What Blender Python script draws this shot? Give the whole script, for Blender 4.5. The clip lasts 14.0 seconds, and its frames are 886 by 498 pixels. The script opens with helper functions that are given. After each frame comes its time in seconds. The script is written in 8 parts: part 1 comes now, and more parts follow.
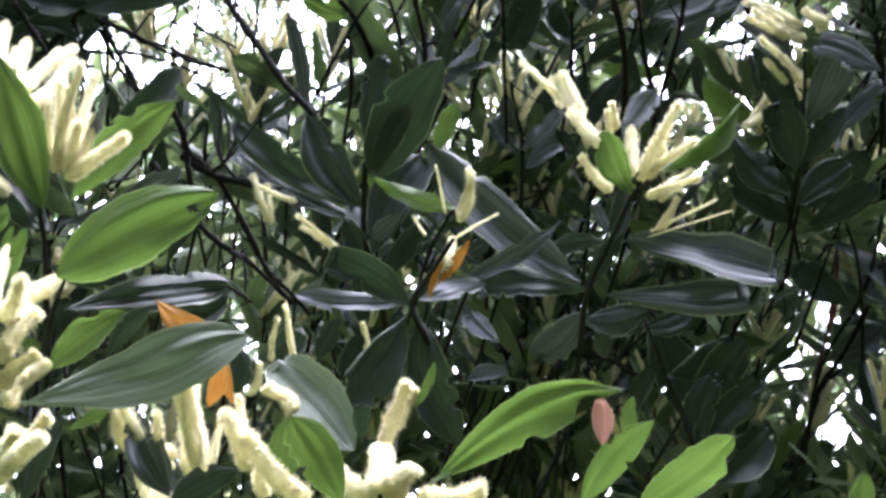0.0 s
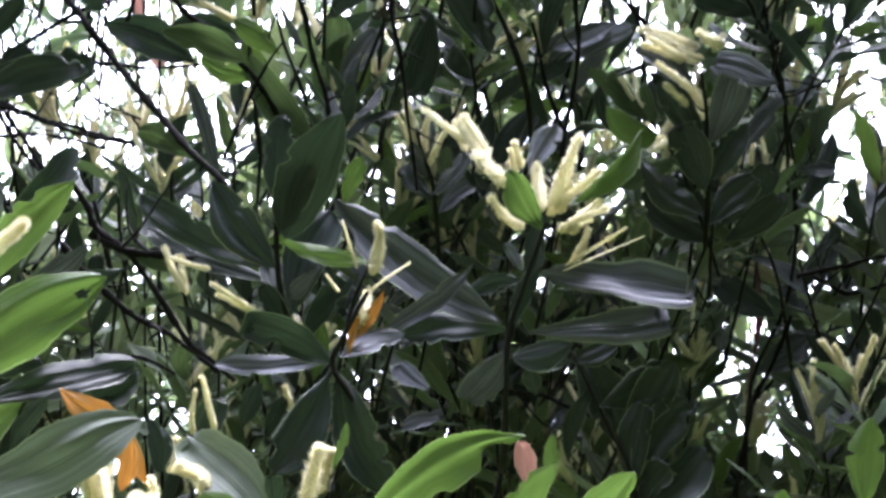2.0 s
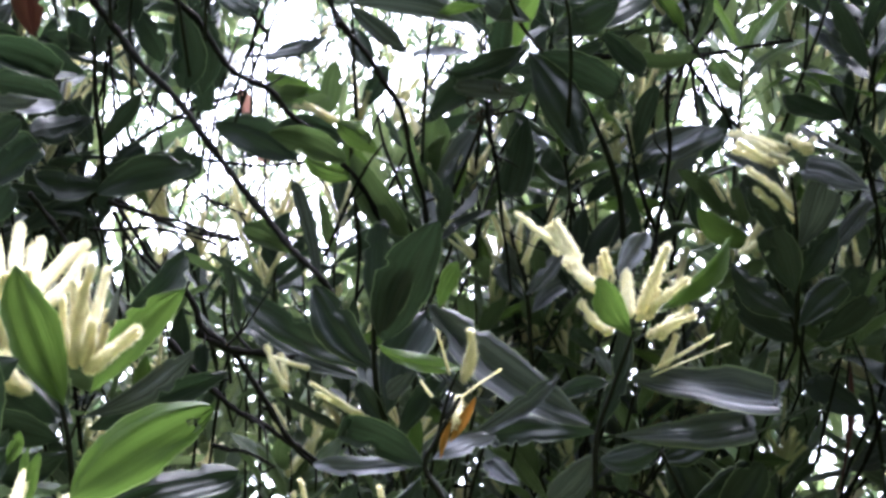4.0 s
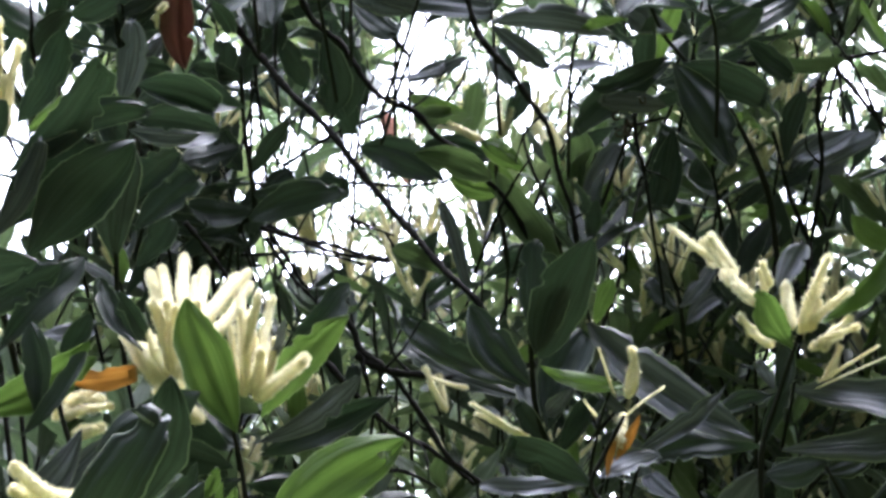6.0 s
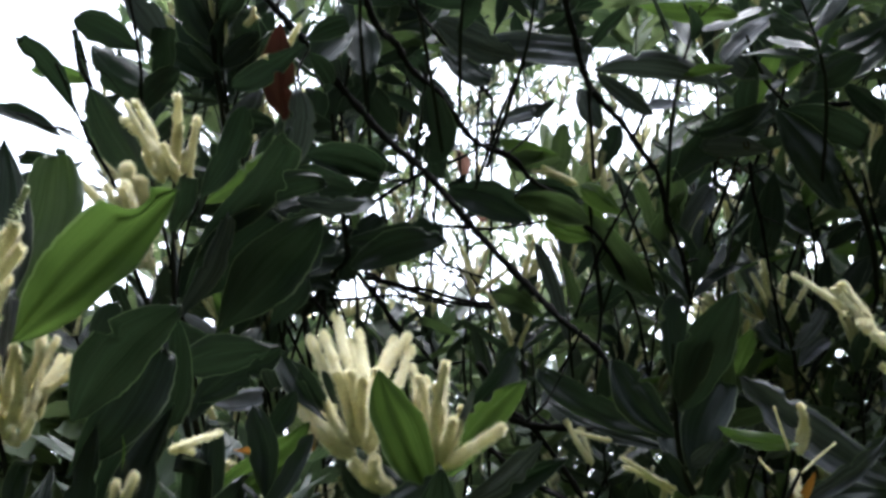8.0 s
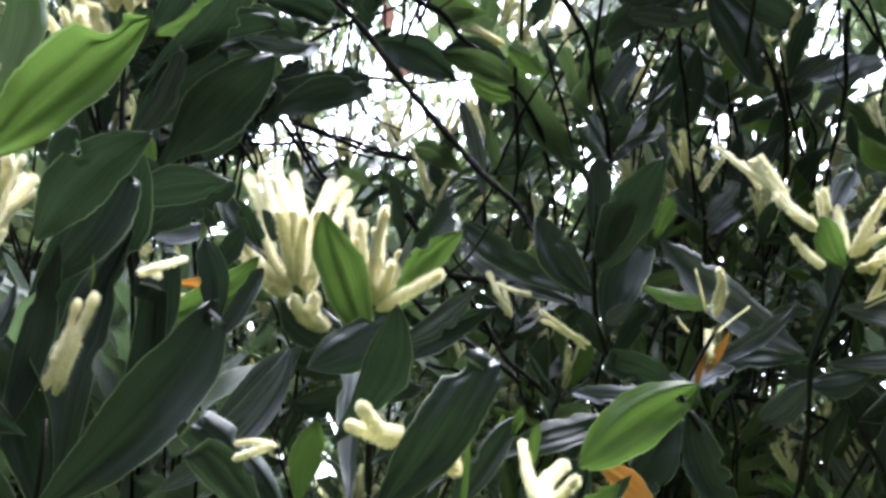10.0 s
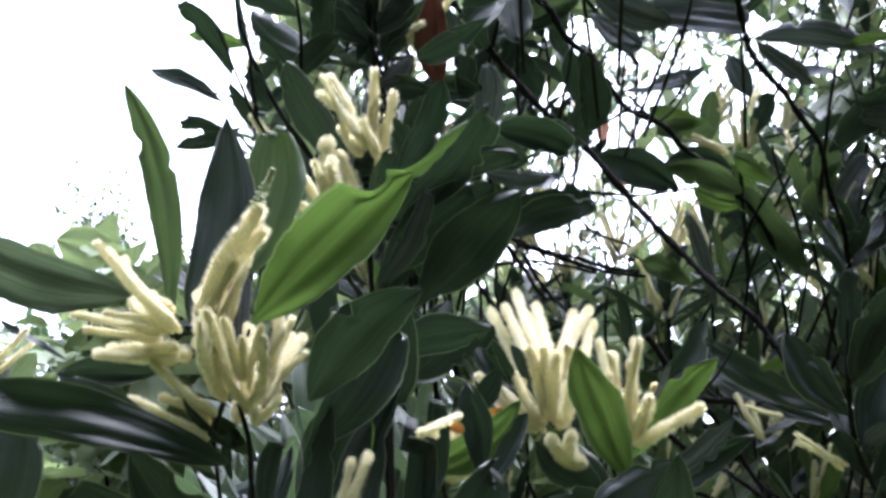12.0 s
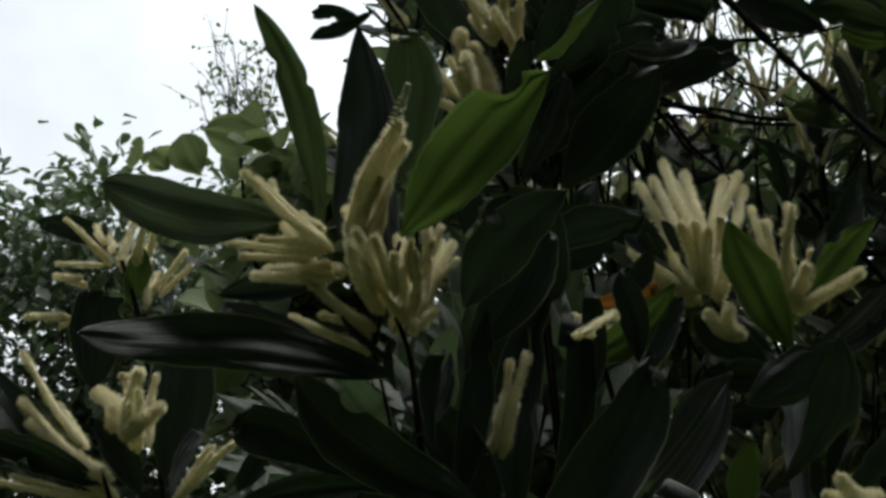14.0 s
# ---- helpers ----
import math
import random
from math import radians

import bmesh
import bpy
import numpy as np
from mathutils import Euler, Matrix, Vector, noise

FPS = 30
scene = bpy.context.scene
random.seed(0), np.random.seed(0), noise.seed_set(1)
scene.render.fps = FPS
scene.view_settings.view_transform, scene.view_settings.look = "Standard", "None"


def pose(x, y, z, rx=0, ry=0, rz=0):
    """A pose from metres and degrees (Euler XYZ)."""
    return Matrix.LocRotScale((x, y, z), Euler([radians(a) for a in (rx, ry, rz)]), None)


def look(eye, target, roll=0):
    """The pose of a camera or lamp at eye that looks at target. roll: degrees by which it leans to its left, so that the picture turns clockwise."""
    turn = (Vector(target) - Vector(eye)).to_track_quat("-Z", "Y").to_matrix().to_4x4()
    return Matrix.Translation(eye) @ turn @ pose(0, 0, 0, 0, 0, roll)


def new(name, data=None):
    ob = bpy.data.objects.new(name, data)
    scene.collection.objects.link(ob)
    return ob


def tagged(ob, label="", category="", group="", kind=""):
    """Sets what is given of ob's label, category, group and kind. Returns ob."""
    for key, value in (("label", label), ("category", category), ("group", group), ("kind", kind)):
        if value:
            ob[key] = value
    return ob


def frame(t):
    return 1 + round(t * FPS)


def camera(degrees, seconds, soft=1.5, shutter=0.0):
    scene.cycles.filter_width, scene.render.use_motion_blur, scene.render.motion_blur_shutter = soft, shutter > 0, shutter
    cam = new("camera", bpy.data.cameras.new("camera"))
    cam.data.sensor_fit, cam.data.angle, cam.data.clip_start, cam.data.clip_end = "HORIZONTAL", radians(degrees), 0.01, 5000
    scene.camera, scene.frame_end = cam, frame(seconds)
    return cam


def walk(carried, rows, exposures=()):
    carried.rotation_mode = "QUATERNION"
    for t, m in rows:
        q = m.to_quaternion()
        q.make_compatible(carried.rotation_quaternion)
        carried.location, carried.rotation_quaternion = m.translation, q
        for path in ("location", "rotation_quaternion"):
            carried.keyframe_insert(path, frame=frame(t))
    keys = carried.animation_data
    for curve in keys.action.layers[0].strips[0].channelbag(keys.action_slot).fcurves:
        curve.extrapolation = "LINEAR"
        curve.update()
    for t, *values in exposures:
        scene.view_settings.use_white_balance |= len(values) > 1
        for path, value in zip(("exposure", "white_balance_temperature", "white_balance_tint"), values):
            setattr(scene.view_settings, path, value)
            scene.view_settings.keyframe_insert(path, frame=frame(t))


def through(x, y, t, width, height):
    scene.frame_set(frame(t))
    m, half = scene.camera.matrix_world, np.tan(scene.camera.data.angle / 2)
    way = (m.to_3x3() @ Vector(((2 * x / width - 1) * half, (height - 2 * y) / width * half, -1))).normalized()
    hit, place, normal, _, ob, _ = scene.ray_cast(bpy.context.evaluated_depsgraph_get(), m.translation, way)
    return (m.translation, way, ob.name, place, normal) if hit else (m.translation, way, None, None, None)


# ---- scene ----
def aim(x, y, z, turn, tilt, lean):
    return pose(x, y, z, 90 + tilt, 0, turn) @ pose(0, 0, 0, 0, 0, lean)


cam = camera(34, 14.0, soft=3.1)
PATH = [
    (0, aim(0.273, 0.107, 1.488, -11.34, 23.00, 5.27)),
    (0.5, aim(0.289, 0.108, 1.502, -14.27, 25.19, -0.60)),
    (1, aim(0.293, 0.104, 1.494, -13.51, 25.66, -0.42)),
    (1.5, aim(0.310, 0.109, 1.493, -13.85, 24.07, -0.94)),
    (2, aim(0.302, 0.098, 1.498, -14.01, 24.79, -1.33)),
    (2.2, aim(0.308, 0.103, 1.503, -14.44, 25.53, -1.20)),
    (4.3, aim(0.287, 0.004, 1.509, -8.64, 27.65, 1.63)),
    (4.5, aim(0.283, 0.007, 1.508, -8.07, 27.46, 1.80)),
    (5, aim(0.274, 0.007, 1.512, -6.96, 27.13, 1.87)),
    (5.5, aim(0.261, 0.001, 1.515, -5.48, 27.32, 1.91)),
    (6, aim(0.250, 0.000, 1.519, -3.93, 27.81, 2.04)),
    (6.5, aim(0.227, -0.017, 1.525, -1.63, 28.45, 1.49)),
    (7, aim(0.180, -0.027, 1.534, -0.04, 28.61, 1.31)),
    (7.5, aim(0.053, -0.043, 1.547, -1.58, 28.52, 0.92)),
    (8, aim(-0.056, -0.032, 1.576, -6.19, 28.00, -0.20)),
    (8.5, aim(-0.130, -0.039, 1.573, -9.65, 27.01, -0.75)),
    (10.8, aim(-0.153, -0.053, 1.533, -11.51, 21.35, 1.27)),
    (11, aim(-0.162, -0.050, 1.538, -10.36, 22.07, 1.65)),
    (11.5, aim(-0.182, -0.051, 1.549, -7.48, 23.82, 2.72)),
    (12, aim(-0.224, -0.033, 1.604, -3.27, 25.98, 1.82)),
    (12.5, aim(-0.253, -0.042, 1.642, 1.52, 28.96, 1.33)),
    (13, aim(-0.256, -0.070, 1.635, 4.36, 29.15, 1.03)),
    (13.5, aim(-0.243, -0.062, 1.636, 3.49, 23.52, -0.09)),
    (14, aim(-0.222, -0.058, 1.662, 3.01, 19.58, -0.44)),
]
EXPOSURES = [
    (0, 4.44, 5800, 21), (2.2, 4.34, 5750, 22), (5, 4.3, 5800, 17), (6, 4.05, 5850, 16), (7.0, 3.6, 5850, 14), (8.0, 2.9, 5900, 10), (8.7, 3.1, 5900, 10),
    (10.8, 4.4, 5700, 17), (11.7, 4.2, 5700, 18), (12.0, 3.7, 5650, 18), (12.3, 2.45, 5950, 14), (12.6, 1.8, 6100, 12), (13.0, 1.05, 6300, 14), (13.3, 0.5, 6050, 11), (13.6, 0.5, 6050, 8), (14, 1.1, 6550, 4),
]
walk(cam, PATH, EXPOSURES)

# ---- overcast sky and soft sun ----
world = bpy.data.worlds.new("overcast_sky")
scene.world = world
world.use_nodes = True
wn, wl = world.node_tree.nodes, world.node_tree.links
wn.clear()
sky = wn.new("ShaderNodeTexSky")
sky.sky_type = "NISHITA"
sky.sun_disc = False
SUN_HIGH, SUN_ROUND = radians(69), radians(85)
sky.sun_elevation, sky.sun_rotation = SUN_HIGH, SUN_ROUND
sky.dust_density = 4.0
grey = wn.new("ShaderNodeHueSaturation")
grey.inputs["Saturation"].default_value = 0.25
back = wn.new("ShaderNodeBackground")
back.inputs["Strength"].default_value = 0.15
wout = wn.new("ShaderNodeOutputWorld")
cloud_place, cloud, cloud_range = wn.new("ShaderNodeTexCoord"), wn.new("ShaderNodeTexNoise"), wn.new("ShaderNodeMapRange")
cloud.inputs["Scale"].default_value, cloud.inputs["Detail"].default_value = 3.5, 5.0
cloud_range.inputs["To Min"].default_value, cloud_range.inputs["To Max"].default_value = 0.75, 1.3
cloud_range.inputs["From Min"].default_value, cloud_range.inputs["From Max"].default_value = 0.3, 0.7
cover = wn.new("ShaderNodeVectorMath")
cover.operation = "SCALE"
wl.new(cloud_place.outputs["Generated"], cloud.inputs["Vector"])
wl.new(cloud.outputs[0], cloud_range.inputs["Value"])
wl.new(sky.outputs[0], grey.inputs["Color"])
wl.new(grey.outputs[0], cover.inputs[0])
wl.new(cloud_range.outputs[0], cover.inputs["Scale"])
wl.new(cover.outputs[0], back.inputs["Color"])
wl.new(back.outputs[0], wout.inputs["Surface"])
sun = new("sun", bpy.data.lights.new("sun", "SUN"))
sun.data.energy, sun.data.angle, sun.data.color = 0.35, radians(40), (1.0, 0.97, 0.92)
sun_way = Vector((math.sin(SUN_ROUND) * math.cos(SUN_HIGH), math.cos(SUN_ROUND) * math.cos(SUN_HIGH), math.sin(SUN_HIGH)))
sun.matrix_world = look(sun_way * 30, (0, 0, 0))


# ---- materials ----
def material(name):
    m = bpy.data.materials.new(name)
    m.use_nodes = True
    n = m.node_tree.nodes
    n.clear()
    return m, n, m.node_tree.links


def maths(n, l, op, a, b=None, c=None):
    node = n.new("ShaderNodeMath")
    node.operation = op
    for i, v in enumerate((a, b, c)):
        if v is None:
            continue
        if isinstance(v, (int, float)):
            node.inputs[i].default_value = v
        else:
            l.new(v, node.inputs[i])
    return node.outputs[0]


def blend(n, l, amount, a, b):
    node = n.new("ShaderNodeMix")
    node.data_type = "RGBA"
    for socket, v in ((node.inputs[0], amount), (node.inputs[6], a), (node.inputs[7], b)):
        if isinstance(v, (int, float)):
            socket.default_value = v
        elif isinstance(v, tuple):
            socket.default_value = (*v, 1)
        else:
            l.new(v, socket)
    return node.outputs[2]


def leaf_material(name, dark, light, through_colour, through, rough, spots=0.25, vein=0.25, gloss=0.3, island=False):
    """A phyllode: parallel veins along its length, a pale margin, small blemishes, and light that passes through."""
    m, n, l = material(name)
    uv = n.new("ShaderNodeUVMap")
    split = n.new("ShaderNodeSeparateXYZ")
    l.new(uv.outputs[0], split.inputs[0])
    across, along = split.outputs[0], split.outputs[1]
    info = n.new("ShaderNodeNewGeometry" if island else "ShaderNodeObjectInfo")
    chance = info.outputs["Random Per Island" if island else "Random"]
    place = n.new("ShaderNodeTexCoord")
    # veins: stretched noise across the blade, plus three main nerves
    stretch = n.new("ShaderNodeCombineXYZ")
    l.new(maths(n, l, "MULTIPLY", across, 44.0), stretch.inputs[0])
    l.new(maths(n, l, "MULTIPLY", along, 1.1), stretch.inputs[1])
    l.new(maths(n, l, "MULTIPLY", chance, 40.0), stretch.inputs[2])
    fine = n.new("ShaderNodeTexNoise")
    fine.inputs["Scale"].default_value = 1.0
    fine.inputs["Detail"].default_value = 3.0
    l.new(stretch.outputs[0], fine.inputs["Vector"])
    fold_place = n.new("ShaderNodeCombineXYZ")
    l.new(maths(n, l, "MULTIPLY", across, 8.0), fold_place.inputs[0])
    l.new(maths(n, l, "MULTIPLY", along, 0.7), fold_place.inputs[1])
    l.new(maths(n, l, "ADD", maths(n, l, "MULTIPLY", chance, 40.0), 17.0), fold_place.inputs[2])
    pleat = n.new("ShaderNodeTexNoise")
    pleat.inputs["Scale"].default_value = 1.0
    pleat.inputs["Detail"].default_value = 3.0
    l.new(fold_place.outputs[0], pleat.inputs["Vector"])
    # pale streaks along the pleats: sheen of the folds, painted in
    sheen = maths(n, l, "MINIMUM", maths(n, l, "MAXIMUM", maths(n, l, "MULTIPLY", maths(n, l, "SUBTRACT", pleat.outputs[0], 0.47), 6.0), 0.0), 1.0)
    wave = maths(n, l, "ABSOLUTE", maths(n, l, "SINE", maths(n, l, "MULTIPLY", across, 12.57)))
    nerve = maths(n, l, "SUBTRACT", 1.0, maths(n, l, "MULTIPLY", wave, 7.0))
    nerve = maths(n, l, "MAXIMUM", nerve, 0.0)
    patch = n.new("ShaderNodeTexNoise")
    patch.inputs["Scale"].default_value = 22.0
    patch.inputs["Detail"].default_value = 4.0
    l.new(place.outputs["Object"], patch.inputs["Vector"])
    speck = n.new("ShaderNodeTexNoise")
    speck.inputs["Scale"].default_value = 160.0
    speck.inputs["Detail"].default_value = 1.0
    l.new(place.outputs["Object"], speck.inputs["Vector"])
    tone = maths(n, l, "ADD", maths(n, l, "MULTIPLY", patch.outputs[0], 0.85), maths(n, l, "MULTIPLY", chance, 0.45))
    colour = blend(n, l, maths(n, l, "SUBTRACT", tone, 0.2), dark, light)
    line = maths(n, l, "MINIMUM", maths(n, l, "MAXIMUM", maths(n, l, "MULTIPLY", maths(n, l, "SUBTRACT", fine.outputs[0], 0.46), 5.0), 0.0), 1.0)
    colour = blend(n, l, maths(n, l, "MULTIPLY", line, vein), colour, tuple(c * 1.25 for c in light))
    colour = blend(n, l, maths(n, l, "MULTIPLY", sheen, vein * 1.1), colour, tuple(c * 1.5 for c in light))
    colour = blend(n, l, maths(n, l, "MULTIPLY", nerve, 0.3), colour, tuple(min(1.0, c * 1.6 + 0.02) for c in light))
    blemish = maths(n, l, "GREATER_THAN", speck.outputs[0], 0.74)
    colour = blend(n, l, maths(n, l, "MULTIPLY", blemish, spots), colour, (0.11, 0.08, 0.035))
    rim = maths(n, l, "GREATER_THAN", maths(n, l, "ABSOLUTE", maths(n, l, "SUBTRACT", across, 0.5)), 0.474)
    colour = blend(n, l, maths(n, l, "MULTIPLY", rim, 0.6), colour, (0.30, 0.34, 0.24))
    bump = n.new("ShaderNodeBump")
    bump.inputs["Strength"].default_value = 0.45
    bump.inputs["Distance"].default_value = 0.0030
    l.new(maths(n, l, "ADD", maths(n, l, "MULTIPLY", fine.outputs[0], 1.1), maths(n, l, "MULTIPLY", pleat.outputs[0], 2.2)), bump.inputs["Height"])
    skin = n.new("ShaderNodeBsdfPrincipled")
    l.new(colour, skin.inputs["Base Color"])
    l.new(bump.outputs[0], skin.inputs["Normal"])
    skin.inputs["Specular IOR Level"].default_value = gloss
    l.new(maths(n, l, "ADD", maths(n, l, "MULTIPLY", patch.outputs[0], 0.25), rough - 0.12), skin.inputs["Roughness"])
    glow = n.new("ShaderNodeBsdfTranslucent")
    l.new(blend(n, l, maths(n, l, "MULTIPLY", fine.outputs[0], 0.5), through_colour, colour), glow.inputs["Color"])
    mix = n.new("ShaderNodeMixShader")
    mix.inputs[0].default_value = through
    l.new(skin.outputs[0], mix.inputs[1])
    l.new(glow.outputs[0], mix.inputs[2])
    out = n.new("ShaderNodeOutputMaterial")
    l.new(mix.outputs[0], out.inputs["Surface"])
    return m


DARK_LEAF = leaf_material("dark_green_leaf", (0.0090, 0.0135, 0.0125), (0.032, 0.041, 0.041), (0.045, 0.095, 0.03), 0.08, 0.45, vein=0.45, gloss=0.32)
SAGE_LEAF = leaf_material("sage_green_leaf", (0.060, 0.078, 0.060), (0.150, 0.175, 0.145), (0.12, 0.18, 0.08), 0.12, 0.5, vein=0.5, gloss=0.3)
MID_LEAF = leaf_material("mid_green_leaf", (0.026, 0.042, 0.022), (0.076, 0.102, 0.060), (0.12, 0.20, 0.05), 0.18, 0.45, vein=0.35, gloss=0.32)
YOUNG_LEAF = leaf_material("young_green_leaf", (0.029, 0.056, 0.017), (0.071, 0.114, 0.032), (0.155, 0.27, 0.045), 0.21, 0.45, 0.15)
# grey leaf whose bright blue-grey tone also holds reflected sky
GREY_LEAF = leaf_material("grey_sheen_leaf", (0.030, 0.033, 0.038), (0.115, 0.120, 0.140), (0.05, 0.08, 0.05), 0.06, 0.6, 0.2, 0.75, 0.2)
RED_LEAF = leaf_material("red_brown_leaf", (0.045, 0.014, 0.012), (0.095, 0.03, 0.024), (0.15, 0.04, 0.03), 0.07, 0.5, 0.5)
PINK_LEAF = leaf_material("faded_pink_leaf", (0.16, 0.075, 0.06), (0.32, 0.19, 0.16), (0.4, 0.2, 0.15), 0.3, 0.6, 0.5)
LIME_LEAF = leaf_material("yellow_green_leaf", (0.06, 0.09, 0.04), (0.16, 0.20, 0.10), (0.26, 0.34, 0.13), 0.35, 0.5, 0.3)
ORANGE_LEAF = leaf_material("orange_leaf", (0.18, 0.065, 0.02), (0.38, 0.19, 0.04), (0.45, 0.2, 0.03), 0.25, 0.5, 0.6)
# FAR_LEAF and PALE_LEAF colour the crown foliage as shaded and as lit
FAR_LEAF = leaf_material("shaded_leaf", (0.024, 0.034, 0.027), (0.110, 0.132, 0.108), (0.12, 0.20, 0.07), 0.22, 0.42, gloss=0.5, island=True)
DIM_LEAF = leaf_material("far_dark_leaf", (0.016, 0.028, 0.014), (0.055, 0.082, 0.038), (0.09, 0.16, 0.05), 0.22, 0.5, gloss=0.35, island=True)
PALE_LEAF = leaf_material("pale_lit_leaf", (0.055, 0.085, 0.040), (0.17, 0.21, 0.12), (0.26, 0.34, 0.13), 0.3, 0.5, island=True)


def plain(name, dark, light, scale, rough, depth=0.002, through=0.0):
    m, n, l = material(name)
    place = n.new("ShaderNodeTexCoord")
    coarse, grain = n.new("ShaderNodeTexNoise"), n.new("ShaderNodeTexNoise")
    coarse.inputs["Scale"].default_value, grain.inputs["Scale"].default_value = scale, scale * 9
    grain.inputs["Detail"].default_value = 3.0
    for t in (coarse, grain):
        l.new(place.outputs["Object"], t.inputs["Vector"])
    colour = blend(n, l, maths(n, l, "ADD", maths(n, l, "MULTIPLY", coarse.outputs[0], 0.5), maths(n, l, "MULTIPLY", grain.outputs[0], 0.5)), dark, light)
    bump = n.new("ShaderNodeBump")
    bump.inputs["Strength"].default_value, bump.inputs["Distance"].default_value = 0.6, depth
    l.new(grain.outputs[0], bump.inputs["Height"])
    skin = n.new("ShaderNodeBsdfPrincipled")
    skin.inputs["Roughness"].default_value = rough
    skin.inputs["Specular IOR Level"].default_value = 0.15
    l.new(colour, skin.inputs["Base Color"])
    l.new(bump.outputs[0], skin.inputs["Normal"])
    out = n.new("ShaderNodeOutputMaterial")
    if through:
        glow, mix = n.new("ShaderNodeBsdfTranslucent"), n.new("ShaderNodeMixShader")
        mix.inputs[0].default_value = through
        l.new(colour, glow.inputs["Color"])
        l.new(skin.outputs[0], mix.inputs[1])
        l.new(glow.outputs[0], mix.inputs[2])
        l.new(mix.outputs[0], out.inputs["Surface"])
    else:
        l.new(skin.outputs[0], out.inputs["Surface"])
    return m


def blossom(name, deep, pale):
    """Packed tiny flowers: pale grains with yellower gaps between them."""
    m, n, l = material(name)
    place = n.new("ShaderNodeNewGeometry")
    grains, tint = n.new("ShaderNodeTexVoronoi"), n.new("ShaderNodeTexNoise")
    grains.inputs["Scale"].default_value, tint.inputs["Scale"].default_value = 520.0, 45.0
    l.new(place.outputs["Position"], grains.inputs["Vector"])
    l.new(place.outputs["Position"], tint.inputs["Vector"])
    near = maths(n, l, "SUBTRACT", 1.15, maths(n, l, "MULTIPLY", grains.outputs["Distance"], 0.9))
    amount = maths(n, l, "MINIMUM", maths(n, l, "MULTIPLY", near, maths(n, l, "ADD", tint.outputs[0], 0.5)), 1.0)
    own, part_of = n.new("ShaderNodeTexCoord"), n.new("ShaderNodeSeparateXYZ")
    l.new(own.outputs["Object"], part_of.inputs[0])
    ripe = maths(n, l, "MINIMUM", maths(n, l, "ADD", maths(n, l, "MULTIPLY", maths(n, l, "ABSOLUTE", part_of.outputs[1]), 0.7), 0.68), 1.0)
    colour = blend(n, l, maths(n, l, "MULTIPLY", amount, ripe), deep, pale)
    bump = n.new("ShaderNodeBump")
    bump.inputs["Strength"].default_value, bump.inputs["Distance"].default_value = 0.8, 0.0012
    l.new(near, bump.inputs["Height"])
    skin, glow, mix = n.new("ShaderNodeBsdfPrincipled"), n.new("ShaderNodeBsdfTranslucent"), n.new("ShaderNodeMixShader")
    skin.inputs["Roughness"].default_value = 0.85
    skin.inputs["Specular IOR Level"].default_value = 0.15
    l.new(colour, skin.inputs["Base Color"])
    l.new(bump.outputs[0], skin.inputs["Normal"])
    l.new(colour, glow.inputs["Color"])
    mix.inputs[0].default_value = 0.4
    l.new(skin.outputs[0], mix.inputs[1])
    l.new(glow.outputs[0], mix.inputs[2])
    out = n.new("ShaderNodeOutputMaterial")
    l.new(mix.outputs[0], out.inputs["Surface"])
    return m


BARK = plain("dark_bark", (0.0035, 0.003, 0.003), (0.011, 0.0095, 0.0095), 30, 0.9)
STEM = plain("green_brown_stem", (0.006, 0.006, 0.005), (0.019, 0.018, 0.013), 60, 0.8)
CREAM = blossom("cream_flowers", (0.58, 0.51, 0.24), (0.94, 0.915, 0.73))
BUD = plain("green_white_buds", (0.45, 0.50, 0.28), (0.78, 0.80, 0.58), 160, 0.7, 0.001, 0.2)
BERRY = plain("dried_seed_pods", (0.02, 0.015, 0.012), (0.06, 0.045, 0.03), 60, 0.8)
# for the added, unseen wall that blocks light from behind
SHADE_WALL = plain("dark_shade_wall", (0.012, 0.022, 0.008), (0.05, 0.075, 0.03), 1.5, 0.95, 0.2)
GRASS = plain("grass_ground", (0.03, 0.045, 0.015), (0.09, 0.11, 0.04), 3, 0.95, 0.02)


# ---- building tools ----
def mesh_of(name, verts, faces, mats, uvs=None, smooth=True):
    me = bpy.data.meshes.new(name)
    me.from_pydata(verts, [], faces)
    for m in mats:
        me.materials.append(m)
    if uvs is not None:
        layer = me.uv_layers.new(name="UVMap")
        for loop in me.loops:
            layer.data[loop.index].uv = uvs[loop.vertex_index]
    if smooth:
        me.shade_smooth()
    return me


def under(ob, parent):
    ob.parent = parent
    ob.matrix_parent_inverse = parent.matrix_world.inverted()
    return ob


